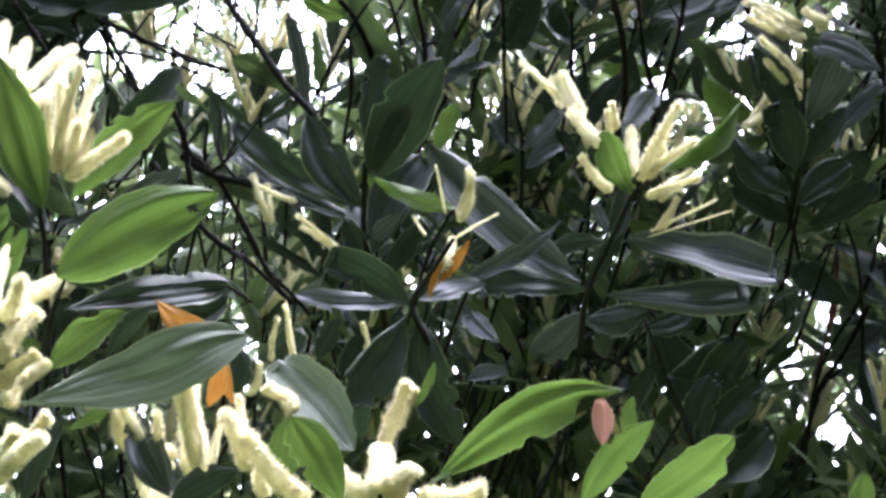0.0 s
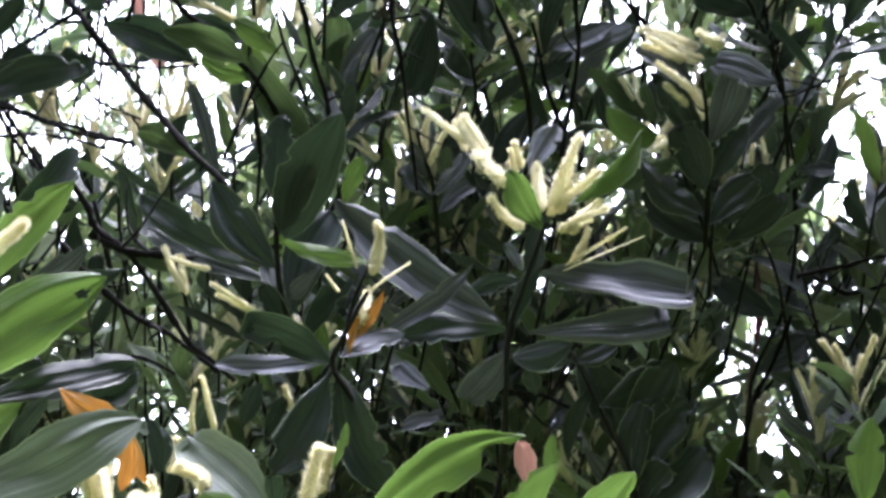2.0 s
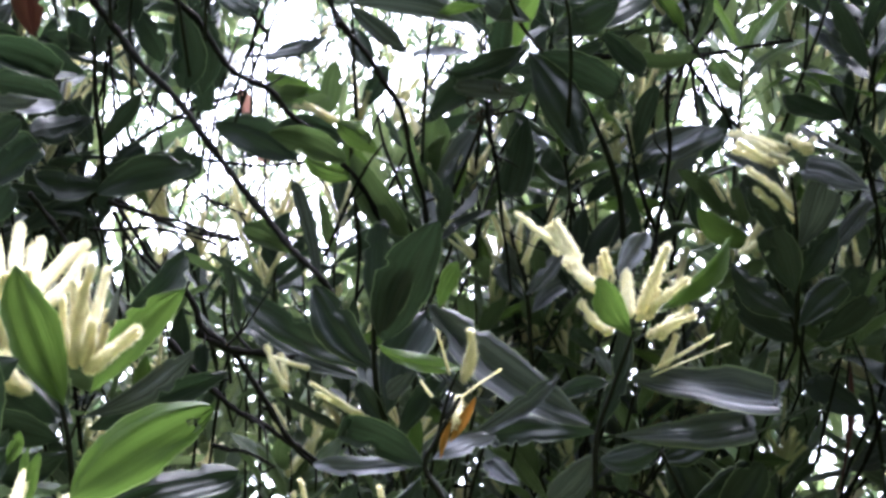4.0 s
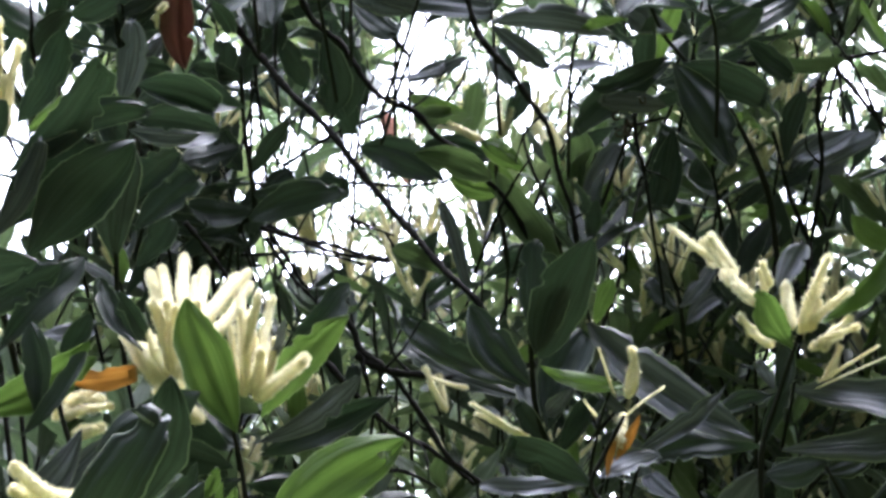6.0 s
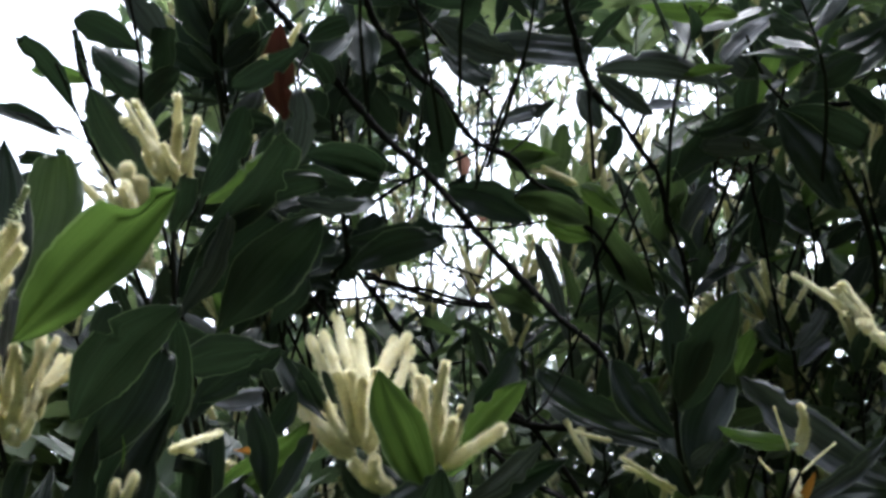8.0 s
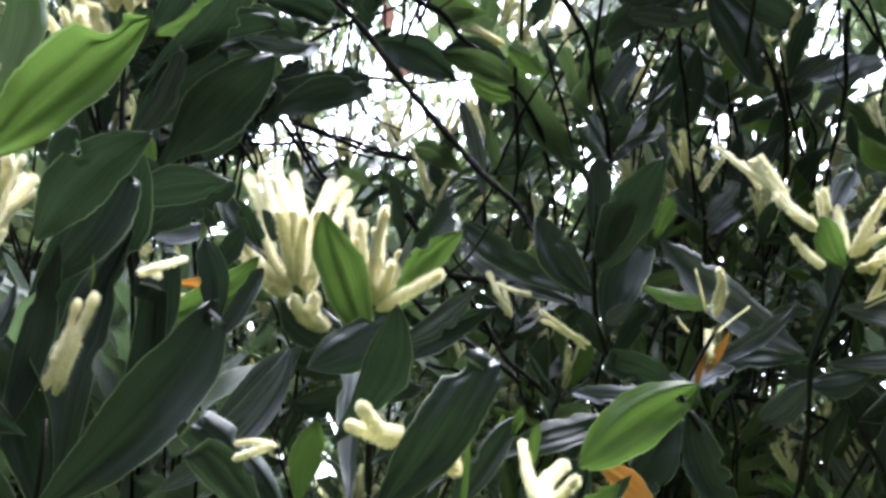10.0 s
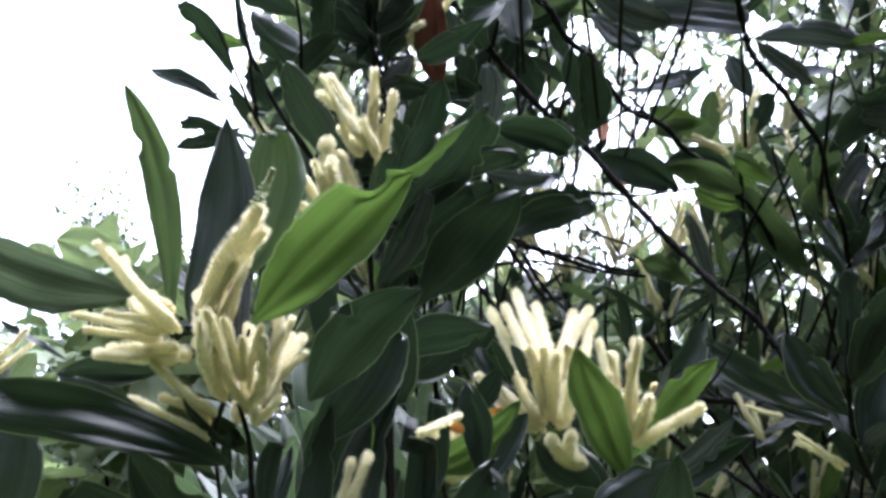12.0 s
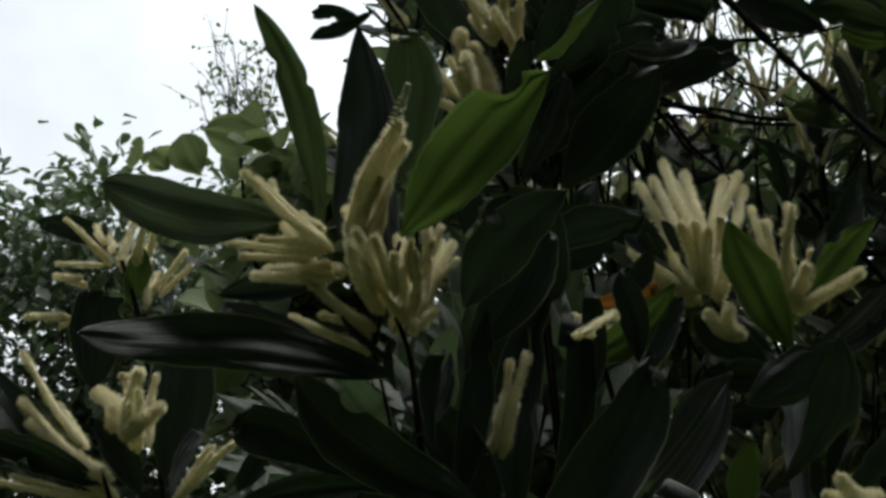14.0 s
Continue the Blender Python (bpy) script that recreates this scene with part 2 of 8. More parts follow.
def tube(points, r0, r1, sides=8, bumps=0.12, rng=None, steps=4):
    """Rings of a bent, slightly knobbly tube through the points."""
    rng = rng or random.Random(1)
    pts = [Vector(p) for p in points]
    if len(pts) > 2:
        fine = []
        for i in range(len(pts) - 1):
            a, b, c, d = pts[max(i - 1, 0)], pts[i], pts[i + 1], pts[min(i + 2, len(pts) - 1)]
            for k in range(steps):
                t = k / steps
                fine.append(0.5 * (2 * b + (c - a) * t + (2 * a - 5 * b + 4 * c - d) * t * t + (3 * b - a - 3 * c + d) * t ** 3))
        pts = fine + [pts[-1]]
    verts, faces = [], []
    for i, p in enumerate(pts):
        way = (pts[min(i + 1, len(pts) - 1)] - pts[max(i - 1, 0)]).normalized()
        side = way.cross(Vector((0.3, 0.8, 0.5))).normalized()
        up = way.cross(side)
        r = (r0 + (r1 - r0) * i / (len(pts) - 1)) * (1 + rng.uniform(-bumps, bumps))
        for k in range(sides):
            a = 2 * math.pi * k / sides
            verts.append(p + (side * math.cos(a) + up * math.sin(a)) * r * (1 + rng.uniform(-bumps, bumps)))
        if i:
            o = (i - 1) * sides
            for k in range(sides):
                faces.append((o + k, o + (k + 1) % sides, o + sides + (k + 1) % sides, o + sides + k))
    faces.append(tuple(range(sides))[::-1])
    faces.append(tuple(range(len(verts) - sides, len(verts))))
    return verts, faces


def blade(length, width, bow, curl, fold, rng, rows=16, cols=6, bites=0, hole=False, notch=0, ragged=0.0):
    """Vertices, faces and texture places of one phyllode along +y, its face towards +z."""
    bite = [(rng.uniform(0.45, 0.95), rng.choice((-1, 1)), rng.uniform(0.018, 0.06), rng.uniform(0.12, 0.5)) for _ in range(bites)]
    if notch:
        bite += [(0.83, notch, 0.085, 0.8)]
    foot, sharp = rng.uniform(0.72, 1.15), rng.uniform(0.55, 0.98)
    crest = (foot / (foot + sharp)) ** foot * (sharp / (foot + sharp)) ** sharp
    ripple, phase = rng.uniform(0.0, 0.05), rng.uniform(0, 6)
    cup, own = rng.uniform(-0.7, 1.1), rng.uniform(0, 50)
    torn = rng.uniform(0.72, 0.93) if rng.random() < ragged else 2.0
    kick, pleated = rng.uniform(-0.9, 0.9), rng.uniform(0.05, 0.16)
    verts, uvs, faces = [], [], []
    for i in range(rows + 1):
        v = i / rows
        half = v ** foot * (1 - v) ** sharp / crest
        half = max(half, 0.05 if v < 0.5 else 0.0) * width * 0.47
        mid = bow * length * math.sin(math.pi * v) + kick * length * max(0.0, v - 0.76) ** 2
        for j in range(cols + 1):
            u = j / cols * 2 - 1
            reach = 1.0
            for at, side, wide, deep in bite:
                if u * side > 0 and abs(v - at) < wide:
                    reach = min(reach, 1 - deep * math.sqrt(1 - ((v - at) / wide) ** 2))
            edge = 1 + 0.11 * noise.noise((own + u * 1.3, v * 7, own)) + 0.055 * noise.noise((own + u, v * 26, 3.0))
            x = u * half * reach * edge
            z = curl * length * (v * v - v * 0.35) + fold * abs(x) + cup * x * x / max(width, 0.001) + ripple * length * math.sin(phase + v * 11) * u * 0.5 + 0.022 * length * noise.noise((u * 1.2, v * 4.5, own)) + pleated * width * noise.noise((u * 3.4, v * 0.7, own + 9.0)) * min(1.0, v * 4)
            verts.append((mid + x, min(v, torn + 0.10 * noise.noise((u * 2.2, own, 7.0))) * length, z))
            uvs.append((j / cols, v))
    for i in range(rows):
        for j in range(cols):
            if hole and (i, j) in ((29, 6), (29, 7), (30, 6), (30, 7), (30, 8), (31, 7)):
                continue
            a = i * (cols + 1) + j
            faces.append((a, a + 1, a + cols + 2, a + cols + 1))
    return verts, faces, uvs


def frame_of(base, tip, normal):
    base, tip = Vector(base), Vector(tip)
    y = (tip - base).normalized()
    x = y.cross(Vector(normal)).normalized()
    z = x.cross(y)
    return Matrix.Translation(base) @ Matrix((x, y, z)).transposed().to_4x4()


seeds = random.Random(11)
ODD_LEAVES = {RED_LEAF: "withered red-brown leaf", ORANGE_LEAF: "withered orange leaf", PINK_LEAF: "faded pinkish-brown leaf", YOUNG_LEAF: "bright green young leaf", SAGE_LEAF: "pale sage-green leaf"}


def leaf(parent, base, tip, width, normal, bow, look_of, hole=False, bitten=0):
    length = (Vector(tip) - Vector(base)).length
    if look_of is not LIME_LEAF:
        width = min(width, length * 0.48)
    if look_of is GREY_LEAF:
        normal = Vector(normal) + Vector((0, 0, 0.3))
    rng = random.Random(seeds.random())
    bites = rng.choice((0, 1, 1, 2, 3, 4)) if not bitten else (3 if bitten > 0 else 0)
    whole = bitten >= 2
    split = bitten == 3
    if whole:
        bites, bitten = 0, 0
    v, f, uv = blade(length, width, bow, rng.uniform(-0.09, 0.08), rng.uniform(-0.05, 0.25), rng, 36 if width * length > 0.004 else 24, 12, bites, hole, bitten, 0.0 if hole or (whole and not split) or bitten < 0 or look_of is YOUNG_LEAF else (1.0 if split else 0.5))
    ob = new("leaf", mesh_of("leaf", v, f, [look_of], uv))
    ob.matrix_world = frame_of(base, tip, normal)
    if look_of in ODD_LEAVES:
        tagged(ob, ODD_LEAVES[look_of])
    return under(ob, parent)


def spike_mesh(rng, bend, rows=30, sides=10, rough=0.74, hairs=420):
    """A fuzzy flower spike one long and one thick (scaled later): a tapering, grainy body with stamens that stand off it."""
    own, sway = rng.uniform(0, 40), rng.choice((-0.22, -0.12, 0.14, 0.24))

    def axis(v):
        return bend * math.sin(math.pi * v) * 2 + sway * math.sin(5.2 * v) * v

    def girth(v):
        body = 0.5 * min(1.0, 0.4 + v * 5) * (1.12 - 0.5 * v) * (1 + 0.2 * noise.noise((own, v * 7, 0)) + 0.14 * noise.noise((own, v * 19, 5)))
        return body * (1.0 if v < 0.93 else math.sqrt(max(0.15, 1 - ((v - 0.93) / 0.07) ** 2)))

    verts, faces = [], []
    for i in range(rows + 1):
        v = i / rows
        for k in range(sides):
            a = 2 * math.pi * (k + 0.5 * (i % 2)) / sides
            q = girth(v) * rng.uniform(rough, 0.98)
            verts.append((math.cos(a) * q + axis(v), v + rng.uniform(-0.2, 0.2) / rows, math.sin(a) * q))
        if i:
            o = (i - 1) * sides
            for k in range(sides):
                faces.append((o + k, o + (k + 1) % sides, o + sides + (k + 1) % sides, o + sides + k))
    faces.append(tuple(range(len(verts) - sides, len(verts))))
    for _ in range(hairs):
        v, a = (rng.uniform(0.04, 1.0) if rng.random() < 0.8 else rng.uniform(0.88, 1.0)), rng.uniform(0, 6.283)
        c = Vector((math.cos(a), 0, math.sin(a)))
        o = Vector((axis(v), v, 0)) + c * girth(v) * 0.85
        e = Vector((-c.z, 0, c.x)) * (0.045 if hairs < 900 else 0.02)
        t = o + c * rng.uniform(0.08, 0.32) + Vector((0, rng.uniform(-0.01, 0.02) + 0.02 * max(0.0, v - 0.85) / 0.15, 0))
        n = len(verts)
        verts += [o - e, o + e, t + e * 0.7, t - e * 0.7]
        faces.append((n, n + 1, n + 2, n + 3))
    return mesh_of("flower_spike", [tuple(p) for p in verts], faces, [CREAM])


spike_meshes = [spike_mesh(random.Random(i), b) for i, b in enumerate((-0.16, -0.08, 0.0, 0.05, 0.1, 0.17))]


fine_spike_meshes = [spike_mesh(random.Random(40 + i), b, 60, 16, 0.8, 1900) for i, b in enumerate((-0.19, -0.12, -0.05, 0.03, 0.09, 0.16))]


def bud_mesh(rng):
    """A young spike: round buds set loosely round a thin axis."""
    bm = bmesh.new()
    for i in range(34):
        v = i / 33
        a = i * 2.4
        m = Matrix.Translation((math.cos(a) * 0.35 * (1.05 - v), v, math.sin(a) * 0.35 * (1.05 - v))) @ Matrix.Diagonal((0.22, 0.028, 0.22, 1))
        bmesh.ops.create_icosphere(bm, subdivisions=1, radius=rng.uniform(0.8, 1.2), matrix=m)
    me = bpy.data.meshes.new("flower_buds")
    bm.to_mesh(me)
    bm.free()
    me.materials.append(BUD)
    me.shade_smooth()
    return me


bud_meshes = [bud_mesh(random.Random(3))]


def spike(parent, base, tip, radius, buds=False, fine=False):
    way = Vector(tip) - Vector(base)
    ob = new("flower_spike", seeds.choice(fine_spike_meshes if fine else spike_meshes))
    side = Vector((seeds.uniform(-1, 1), -1, seeds.uniform(-1, 1)))
    ob.matrix_world = frame_of(base, tip, side) @ Matrix.Diagonal((radius * 1.6, way.length, radius * 1.6, 1))
    under(ob, parent)
    if buds:
        top = new("flower_bud_spray", bud_meshes[0])
        top.matrix_world = frame_of(Vector(tip) - way * 0.02, Vector(tip) + way * 0.3, side) @ Matrix.Diagonal((radius * 1.2, way.length * 0.3, radius * 1.2, 1))
        under(top, parent)
    return ob


def shoot(tree, name, points, radius):
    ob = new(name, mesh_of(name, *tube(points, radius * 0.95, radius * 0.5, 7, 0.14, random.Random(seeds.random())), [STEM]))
    limb_ends.append((tree, Vector(points[0]), radius * 1.3))
    return under(ob, tree)


def branch(tree, points, radius):
    """A bare branch: knobbly, a little crooked, with short dead spurs."""
    rng = random.Random(seeds.random())
    pts = [Vector(points[0])]
    for a, b in zip(points, points[1:]):
        a, b = Vector(a), Vector(b)
        pts += [a.lerp(b, 0.5) + Vector((rng.gauss(0, 1), rng.gauss(0, 1), rng.gauss(0, 1))) * radius * 0.5, b]
    verts, faces = tube(pts, radius * 0.8, radius * 0.55, 8, 0.24, rng, 6)
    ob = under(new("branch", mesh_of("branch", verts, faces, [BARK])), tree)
    for a, b in zip(pts, pts[1:]):
        if rng.random() < 0.6:
            root = a.lerp(b, rng.random())
            way = ((b - a).normalized() * rng.choice((-0.6, -0.4, 0.5)) + Vector((rng.gauss(0, 1), rng.gauss(0, 0.5), rng.gauss(0, 1))).normalized()).normalized()
            reach = rng.choice((0.015, 0.03, 0.05, 0.12))
            kink = root + way * reach * 0.5 + Vector((rng.gauss(0, 1), rng.gauss(0, 1), rng.gauss(0, 1))) * reach * 0.1
            spur = new("spur", mesh_of("spur", *tube([root, kink, root + way * reach], radius * 0.4, radius * 0.16, 5, 0.2, rng), [BARK]))
            under(spur, ob)
    return ob


limb_ends = []

# ---- ground ----
bm = bmesh.new()
bmesh.ops.create_grid(bm, x_segments=120, y_segments=120, size=1500)
for v in bm.verts:
    d = v.co.length
    v.co.z = noise.noise(v.co * 0.02) * min(1.0, d / 200) * 3
me = bpy.data.meshes.new("ground")
bm.to_mesh(me)
bm.free()
me.materials.append(GRASS)
tagged(new("ground", me), "grassy ground under the acacia trees", "ground", kind="structure")

# ---- unseen dark wall, added behind the camera to cut light on the leaves ----
rim = random.Random(2)
wall_verts, wall_faces = [], []
STEPS, LEVELS = 72, 12
for i in range(STEPS + 1):
    a = radians(40 + 280 * i / STEPS)
    top = 11.5 + 1.4 * math.sin(i * 0.9) + rim.uniform(-0.6, 0.6)
    for j in range(LEVELS + 1):
        r = 6.5 + rim.uniform(-0.35, 0.35) - 1.6 * (j / LEVELS) ** 2
        wall_verts.append((math.sin(a) * r, math.cos(a) * r, -0.2 + (top + 0.2) * j / LEVELS))
for i in range(STEPS):
    for j in range(LEVELS):
        o = i * (LEVELS + 1) + j
        wall_faces.append((o, o + LEVELS + 1, o + LEVELS + 2, o + 1))
shade_wall = new("backdrop", mesh_of("backdrop", wall_verts, wall_faces, [SHADE_WALL]))
tagged(shade_wall, "unseen dark green wall added behind to keep light off the leaves", "woodland", kind="structure")

# ---- the acacia trees ----
acacia_a = tagged(new("acacia_tree"), "flowering acacia with cream spikes and broad green leaves", "tree")
acacia_a.location = (0.25, 2.15, 0)
acacia_b = tagged(new("acacia_tree"), "dense dark-leaved acacia with bare branches behind flowering shoots", "tree")
acacia_b.location = (0.9, 3.4, 0)
shrub = tagged(new("broadleaf_shrub"), "yellow-green shrub with large rounded leaves behind the acacia", "shrub")
shrub.location = (-0.8, 4.1, 0)
bpy.context.view_layer.update()

s = shoot(acacia_a, "flowering_shoot", [(0.152, 1.873, 1.987), (0.136, 1.796, 2.073), (0.123, 1.775, 2.132), (0.100, 1.749, 2.197)], 0.0051)
spike(s, (0.020, 1.800, 2.260), (-0.044, 1.892, 2.448), 0.0113, fine=True)
spike(s, (0.023, 1.790, 2.282), (-0.025, 1.874, 2.447), 0.0113, fine=True)
spike(s, (0.031, 1.820, 2.328), (-0.002, 1.928, 2.497), 0.0110, fine=True)
spike(s, (0.040, 1.820, 2.329), (0.029, 1.938, 2.484), 0.0106, fine=True)
spike(s, (0.033, 1.800, 2.303), (0.097, 1.880, 2.453), 0.0113, fine=True)
spike(s, (0.046, 1.800, 2.296), (0.107, 1.870, 2.427), 0.0106, fine=True)
spike(s, (0.040, 1.810, 2.317), (0.080, 1.900, 2.458), 0.0102, fine=True)
spike(s, (0.028, 1.780, 2.245), (-0.010, 1.720, 2.322), 0.0118, fine=True)
spike(s, (0.031, 1.780, 2.254), (0.008, 1.720, 2.326), 0.0116, fine=True)
spike(s, (0.035, 1.780, 2.242), (0.026, 1.700, 2.309), 0.0118, fine=True)
spike(s, (0.040, 1.770, 2.233), (0.046, 1.680, 2.263), 0.0113, fine=True)
spike(s, (0.042, 1.790, 2.275), (0.045, 1.740, 2.339), 0.0108, fine=True)
spike(s, (0.025, 1.800, 2.236), (-0.050, 1.851, 2.350), 0.0106, fine=True)
spike(s, (0.015, 1.810, 2.238), (-0.063, 1.859, 2.333), 0.0108, fine=True)
spike(s, (0.025, 1.790, 2.248), (-0.018, 1.800, 2.315), 0.0096, fine=True)
spike(s, (0.124, 1.740, 2.207), (0.130, 1.680, 2.326), 0.0099, fine=True)
spike(s, (0.136, 1.753, 2.209), (0.196, 1.640, 2.224), 0.0108, fine=True)
spike(s, (0.132, 1.740, 2.212), (0.144, 1.680, 2.251), 0.0099, fine=True)
spike(s, (0.136, 1.750, 2.224), (0.160, 1.710, 2.276), 0.0091, fine=True)
spike(s, (0.122, 1.760, 2.230), (0.114, 1.780, 2.345), 0.0091, fine=True)
spike(s, (0.117, 1.770, 2.250), (0.098, 1.800, 2.371), 0.0091, fine=True)
spike(s, (0.063, 1.770, 2.186), (0.016, 1.700, 2.192), 0.0113, fine=True)
spike(s, (0.070, 1.770, 2.181), (0.040, 1.690, 2.197), 0.0108, fine=True)
spike(s, (0.038, 1.840, 2.355), (0.018, 1.950, 2.474), 0.0096, fine=True)
spike(s, (0.121, 1.750, 2.211), (0.096, 1.720, 2.294), 0.0091, fine=True)
spike(s, (0.135, 1.760, 2.252), (0.142, 1.770, 2.365), 0.0091, fine=True)
spike(s, (0.123, 1.760, 2.251), (0.102, 1.750, 2.333), 0.0091, fine=True)
spike(s, (0.128, 1.740, 2.227), (0.124, 1.700, 2.303), 0.0091, fine=True)
leaf(s, (0.120, 1.711, 2.147), (0.038, 1.651, 2.296), 0.070, (0.18, -0.97, -0.12), -0.02, YOUNG_LEAF, bitten=2)
leaf(s, (0.140, 1.810, 2.201), (0.246, 1.740, 2.334), 0.058, (-0.08, -0.60, -0.80), -0.06, YOUNG_LEAF)
leaf(s, (0.138, 1.748, 2.239), (0.166, 1.673, 2.294), 0.013, (0.11, -0.56, -0.82), 0.08, GREY_LEAF)
leaf(s, (-0.016, 1.758, 2.269), (-0.086, 1.777, 2.376), 0.031, (-0.04, -0.99, 0.15), -0.08, DARK_LEAF)
leaf(s, (0.094, 1.790, 2.229), (-0.023, 1.775, 2.350), 0.035, (-0.18, -0.94, -0.28), -0.07, DARK_LEAF)
leaf(s, (0.168, 1.779, 2.295), (0.244, 1.775, 2.401), 0.049, (0.39, -0.87, -0.31), 0.08, DARK_LEAF)
leaf(s, (0.137, 1.768, 2.154), (0.266, 1.752, 2.251), 0.039, (0.25, -0.84, -0.47), 0.09, GREY_LEAF)
leaf(s, (0.147, 1.792, 2.148), (0.314, 1.822, 2.252), 0.048, (0.38, -0.85, -0.37), -0.02, DARK_LEAF)
leaf(s, (0.107, 1.798, 2.155), (0.007, 1.734, 2.198), 0.057, (0.19, -0.74, -0.65), -0.04, DARK_LEAF)
leaf(s, (0.115, 1.777, 2.125), (0.007, 1.712, 2.119), 0.053, (0.44, -0.66, -0.61), 0.02, DARK_LEAF)
leaf(s, (0.127, 1.782, 2.113), (0.037, 1.787, 2.078), 0.045, (0.15, -0.85, -0.50), -0.07, DARK_LEAF)
leaf(s, (0.131, 1.822, 2.119), (0.227, 1.879, 2.146), 0.043, (0.54, -0.71, -0.45), 0.03, DARK_LEAF)
leaf(s, (0.122, 1.827, 2.166), (0.046, 1.834, 2.243), 0.047, (-0.00, -1.00, 0.09), -0.06, DARK_LEAF)

s = shoot(acacia_a, "leafy_shoot", [(0.196, 1.120, 1.790), (0.202, 1.063, 1.810), (0.206, 1.058, 1.830)], 0.0026)
leaf(s, (0.200, 1.057, 1.831), (0.297, 1.030, 1.901), 0.052, (-0.14, -0.97, -0.17), -0.04, YOUNG_LEAF, hole=True, bitten=2)
leaf(s, (0.188, 1.347, 1.906), (0.332, 1.383, 1.968), 0.037, (0.22, -0.97, 0.04), -0.02, DARK_LEAF)
leaf(s, (0.037, 1.377, 1.921), (0.089, 1.285, 2.041), 0.056, (0.21, -0.73, -0.65), 0.08, DARK_LEAF)
leaf(s, (0.065, 1.289, 1.880), (0.124, 1.271, 1.954), 0.030, (0.19, -0.91, -0.37), 0.08, DARK_LEAF)
leaf(s, (0.160, 1.152, 1.851), (0.154, 1.138, 1.895), 0.008, (-0.02, -0.95, -0.31), -0.04, YOUNG_LEAF)

s = shoot(acacia_b, "flowering_shoot", [(0.874, 2.066, 2.084), (0.862, 1.991, 2.163), (0.860, 1.959, 2.256), (0.876, 1.930, 2.317), (0.901, 1.885, 2.400)], 0.0059)
spike(s, (0.857, 1.900, 2.468), (0.821, 1.951, 2.547), 0.0121)
spike(s, (0.863, 1.901, 2.465), (0.823, 1.944, 2.535), 0.0112)
spike(s, (0.835, 1.954, 2.535), (0.799, 1.997, 2.624), 0.0124)
spike(s, (0.841, 1.956, 2.543), (0.808, 1.982, 2.626), 0.0107)
spike(s, (0.819, 1.992, 2.582), (0.765, 2.068, 2.681), 0.0085)
spike(s, (0.820, 2.009, 2.580), (0.816, 2.071, 2.660), 0.0070)
spike(s, (0.878, 1.921, 2.409), (0.828, 1.929, 2.459), 0.0109)
spike(s, (0.881, 1.930, 2.414), (0.854, 1.950, 2.448), 0.0095)
spike(s, (0.894, 1.874, 2.417), (0.896, 1.898, 2.507), 0.0099)
spike(s, (0.889, 1.887, 2.414), (0.896, 1.890, 2.500), 0.0086)
spike(s, (0.903, 1.869, 2.416), (0.914, 1.759, 2.482), 0.0115)
spike(s, (0.904, 1.883, 2.416), (0.957, 1.795, 2.450), 0.0106)
spike(s, (0.917, 1.878, 2.421), (0.924, 1.819, 2.481), 0.0097)
spike(s, (0.921, 1.883, 2.419), (0.931, 1.849, 2.456), 0.0083)
spike(s, (0.860, 1.857, 2.475), (0.841, 1.828, 2.500), 0.0077)
spike(s, (0.857, 1.874, 2.473), (0.839, 1.849, 2.499), 0.0069)
spike(s, (0.929, 1.906, 2.403), (0.972, 1.824, 2.406), 0.0087)
spike(s, (0.926, 1.907, 2.403), (0.951, 1.875, 2.405), 0.0071)
spike(s, (0.931, 1.885, 2.393), (0.991, 1.897, 2.455), 0.0079)
spike(s, (0.940, 1.886, 2.391), (0.978, 1.913, 2.432), 0.0074)
spike(s, (0.948, 1.921, 2.356), (0.969, 1.889, 2.403), 0.0079)
spike(s, (0.952, 1.924, 2.356), (0.970, 1.897, 2.407), 0.0078)
spike(s, (0.936, 1.908, 2.350), (0.997, 1.822, 2.376), 0.0039)
spike(s, (0.927, 1.897, 2.335), (1.052, 1.896, 2.400), 0.0024)
leaf(s, (0.898, 1.889, 2.392), (0.833, 1.826, 2.454), 0.048, (-0.21, -0.56, -0.80), -0.05, YOUNG_LEAF)
leaf(s, (0.932, 1.862, 2.424), (1.092, 1.930, 2.593), 0.058, (0.00, -0.62, -0.78), 0.02, YOUNG_LEAF, bitten=2)
leaf(s, (0.883, 1.895, 2.486), (0.928, 1.884, 2.567), 0.047, (-0.33, -0.94, 0.07), -0.03, GREY_LEAF)
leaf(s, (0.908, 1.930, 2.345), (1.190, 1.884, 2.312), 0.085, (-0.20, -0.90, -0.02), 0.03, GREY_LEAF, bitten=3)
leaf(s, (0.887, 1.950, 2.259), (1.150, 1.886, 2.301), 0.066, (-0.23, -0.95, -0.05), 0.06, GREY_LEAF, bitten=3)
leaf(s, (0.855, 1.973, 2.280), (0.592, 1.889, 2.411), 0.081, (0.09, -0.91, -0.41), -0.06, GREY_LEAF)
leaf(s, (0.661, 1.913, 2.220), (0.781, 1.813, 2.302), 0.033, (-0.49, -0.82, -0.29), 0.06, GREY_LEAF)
leaf(s, (0.868, 1.983, 2.274), (0.663, 2.029, 2.255), 0.052, (-0.20, -0.96, -0.17), 0.06, DARK_LEAF)
leaf(s, (0.880, 2.014, 2.242), (0.949, 1.933, 2.241), 0.050, (-0.76, -0.65, -0.10), 0.07, DARK_LEAF)
leaf(s, (0.860, 1.968, 2.233), (0.811, 2.059, 2.179), 0.070, (-0.34, -0.61, -0.71), -0.04, GREY_LEAF)
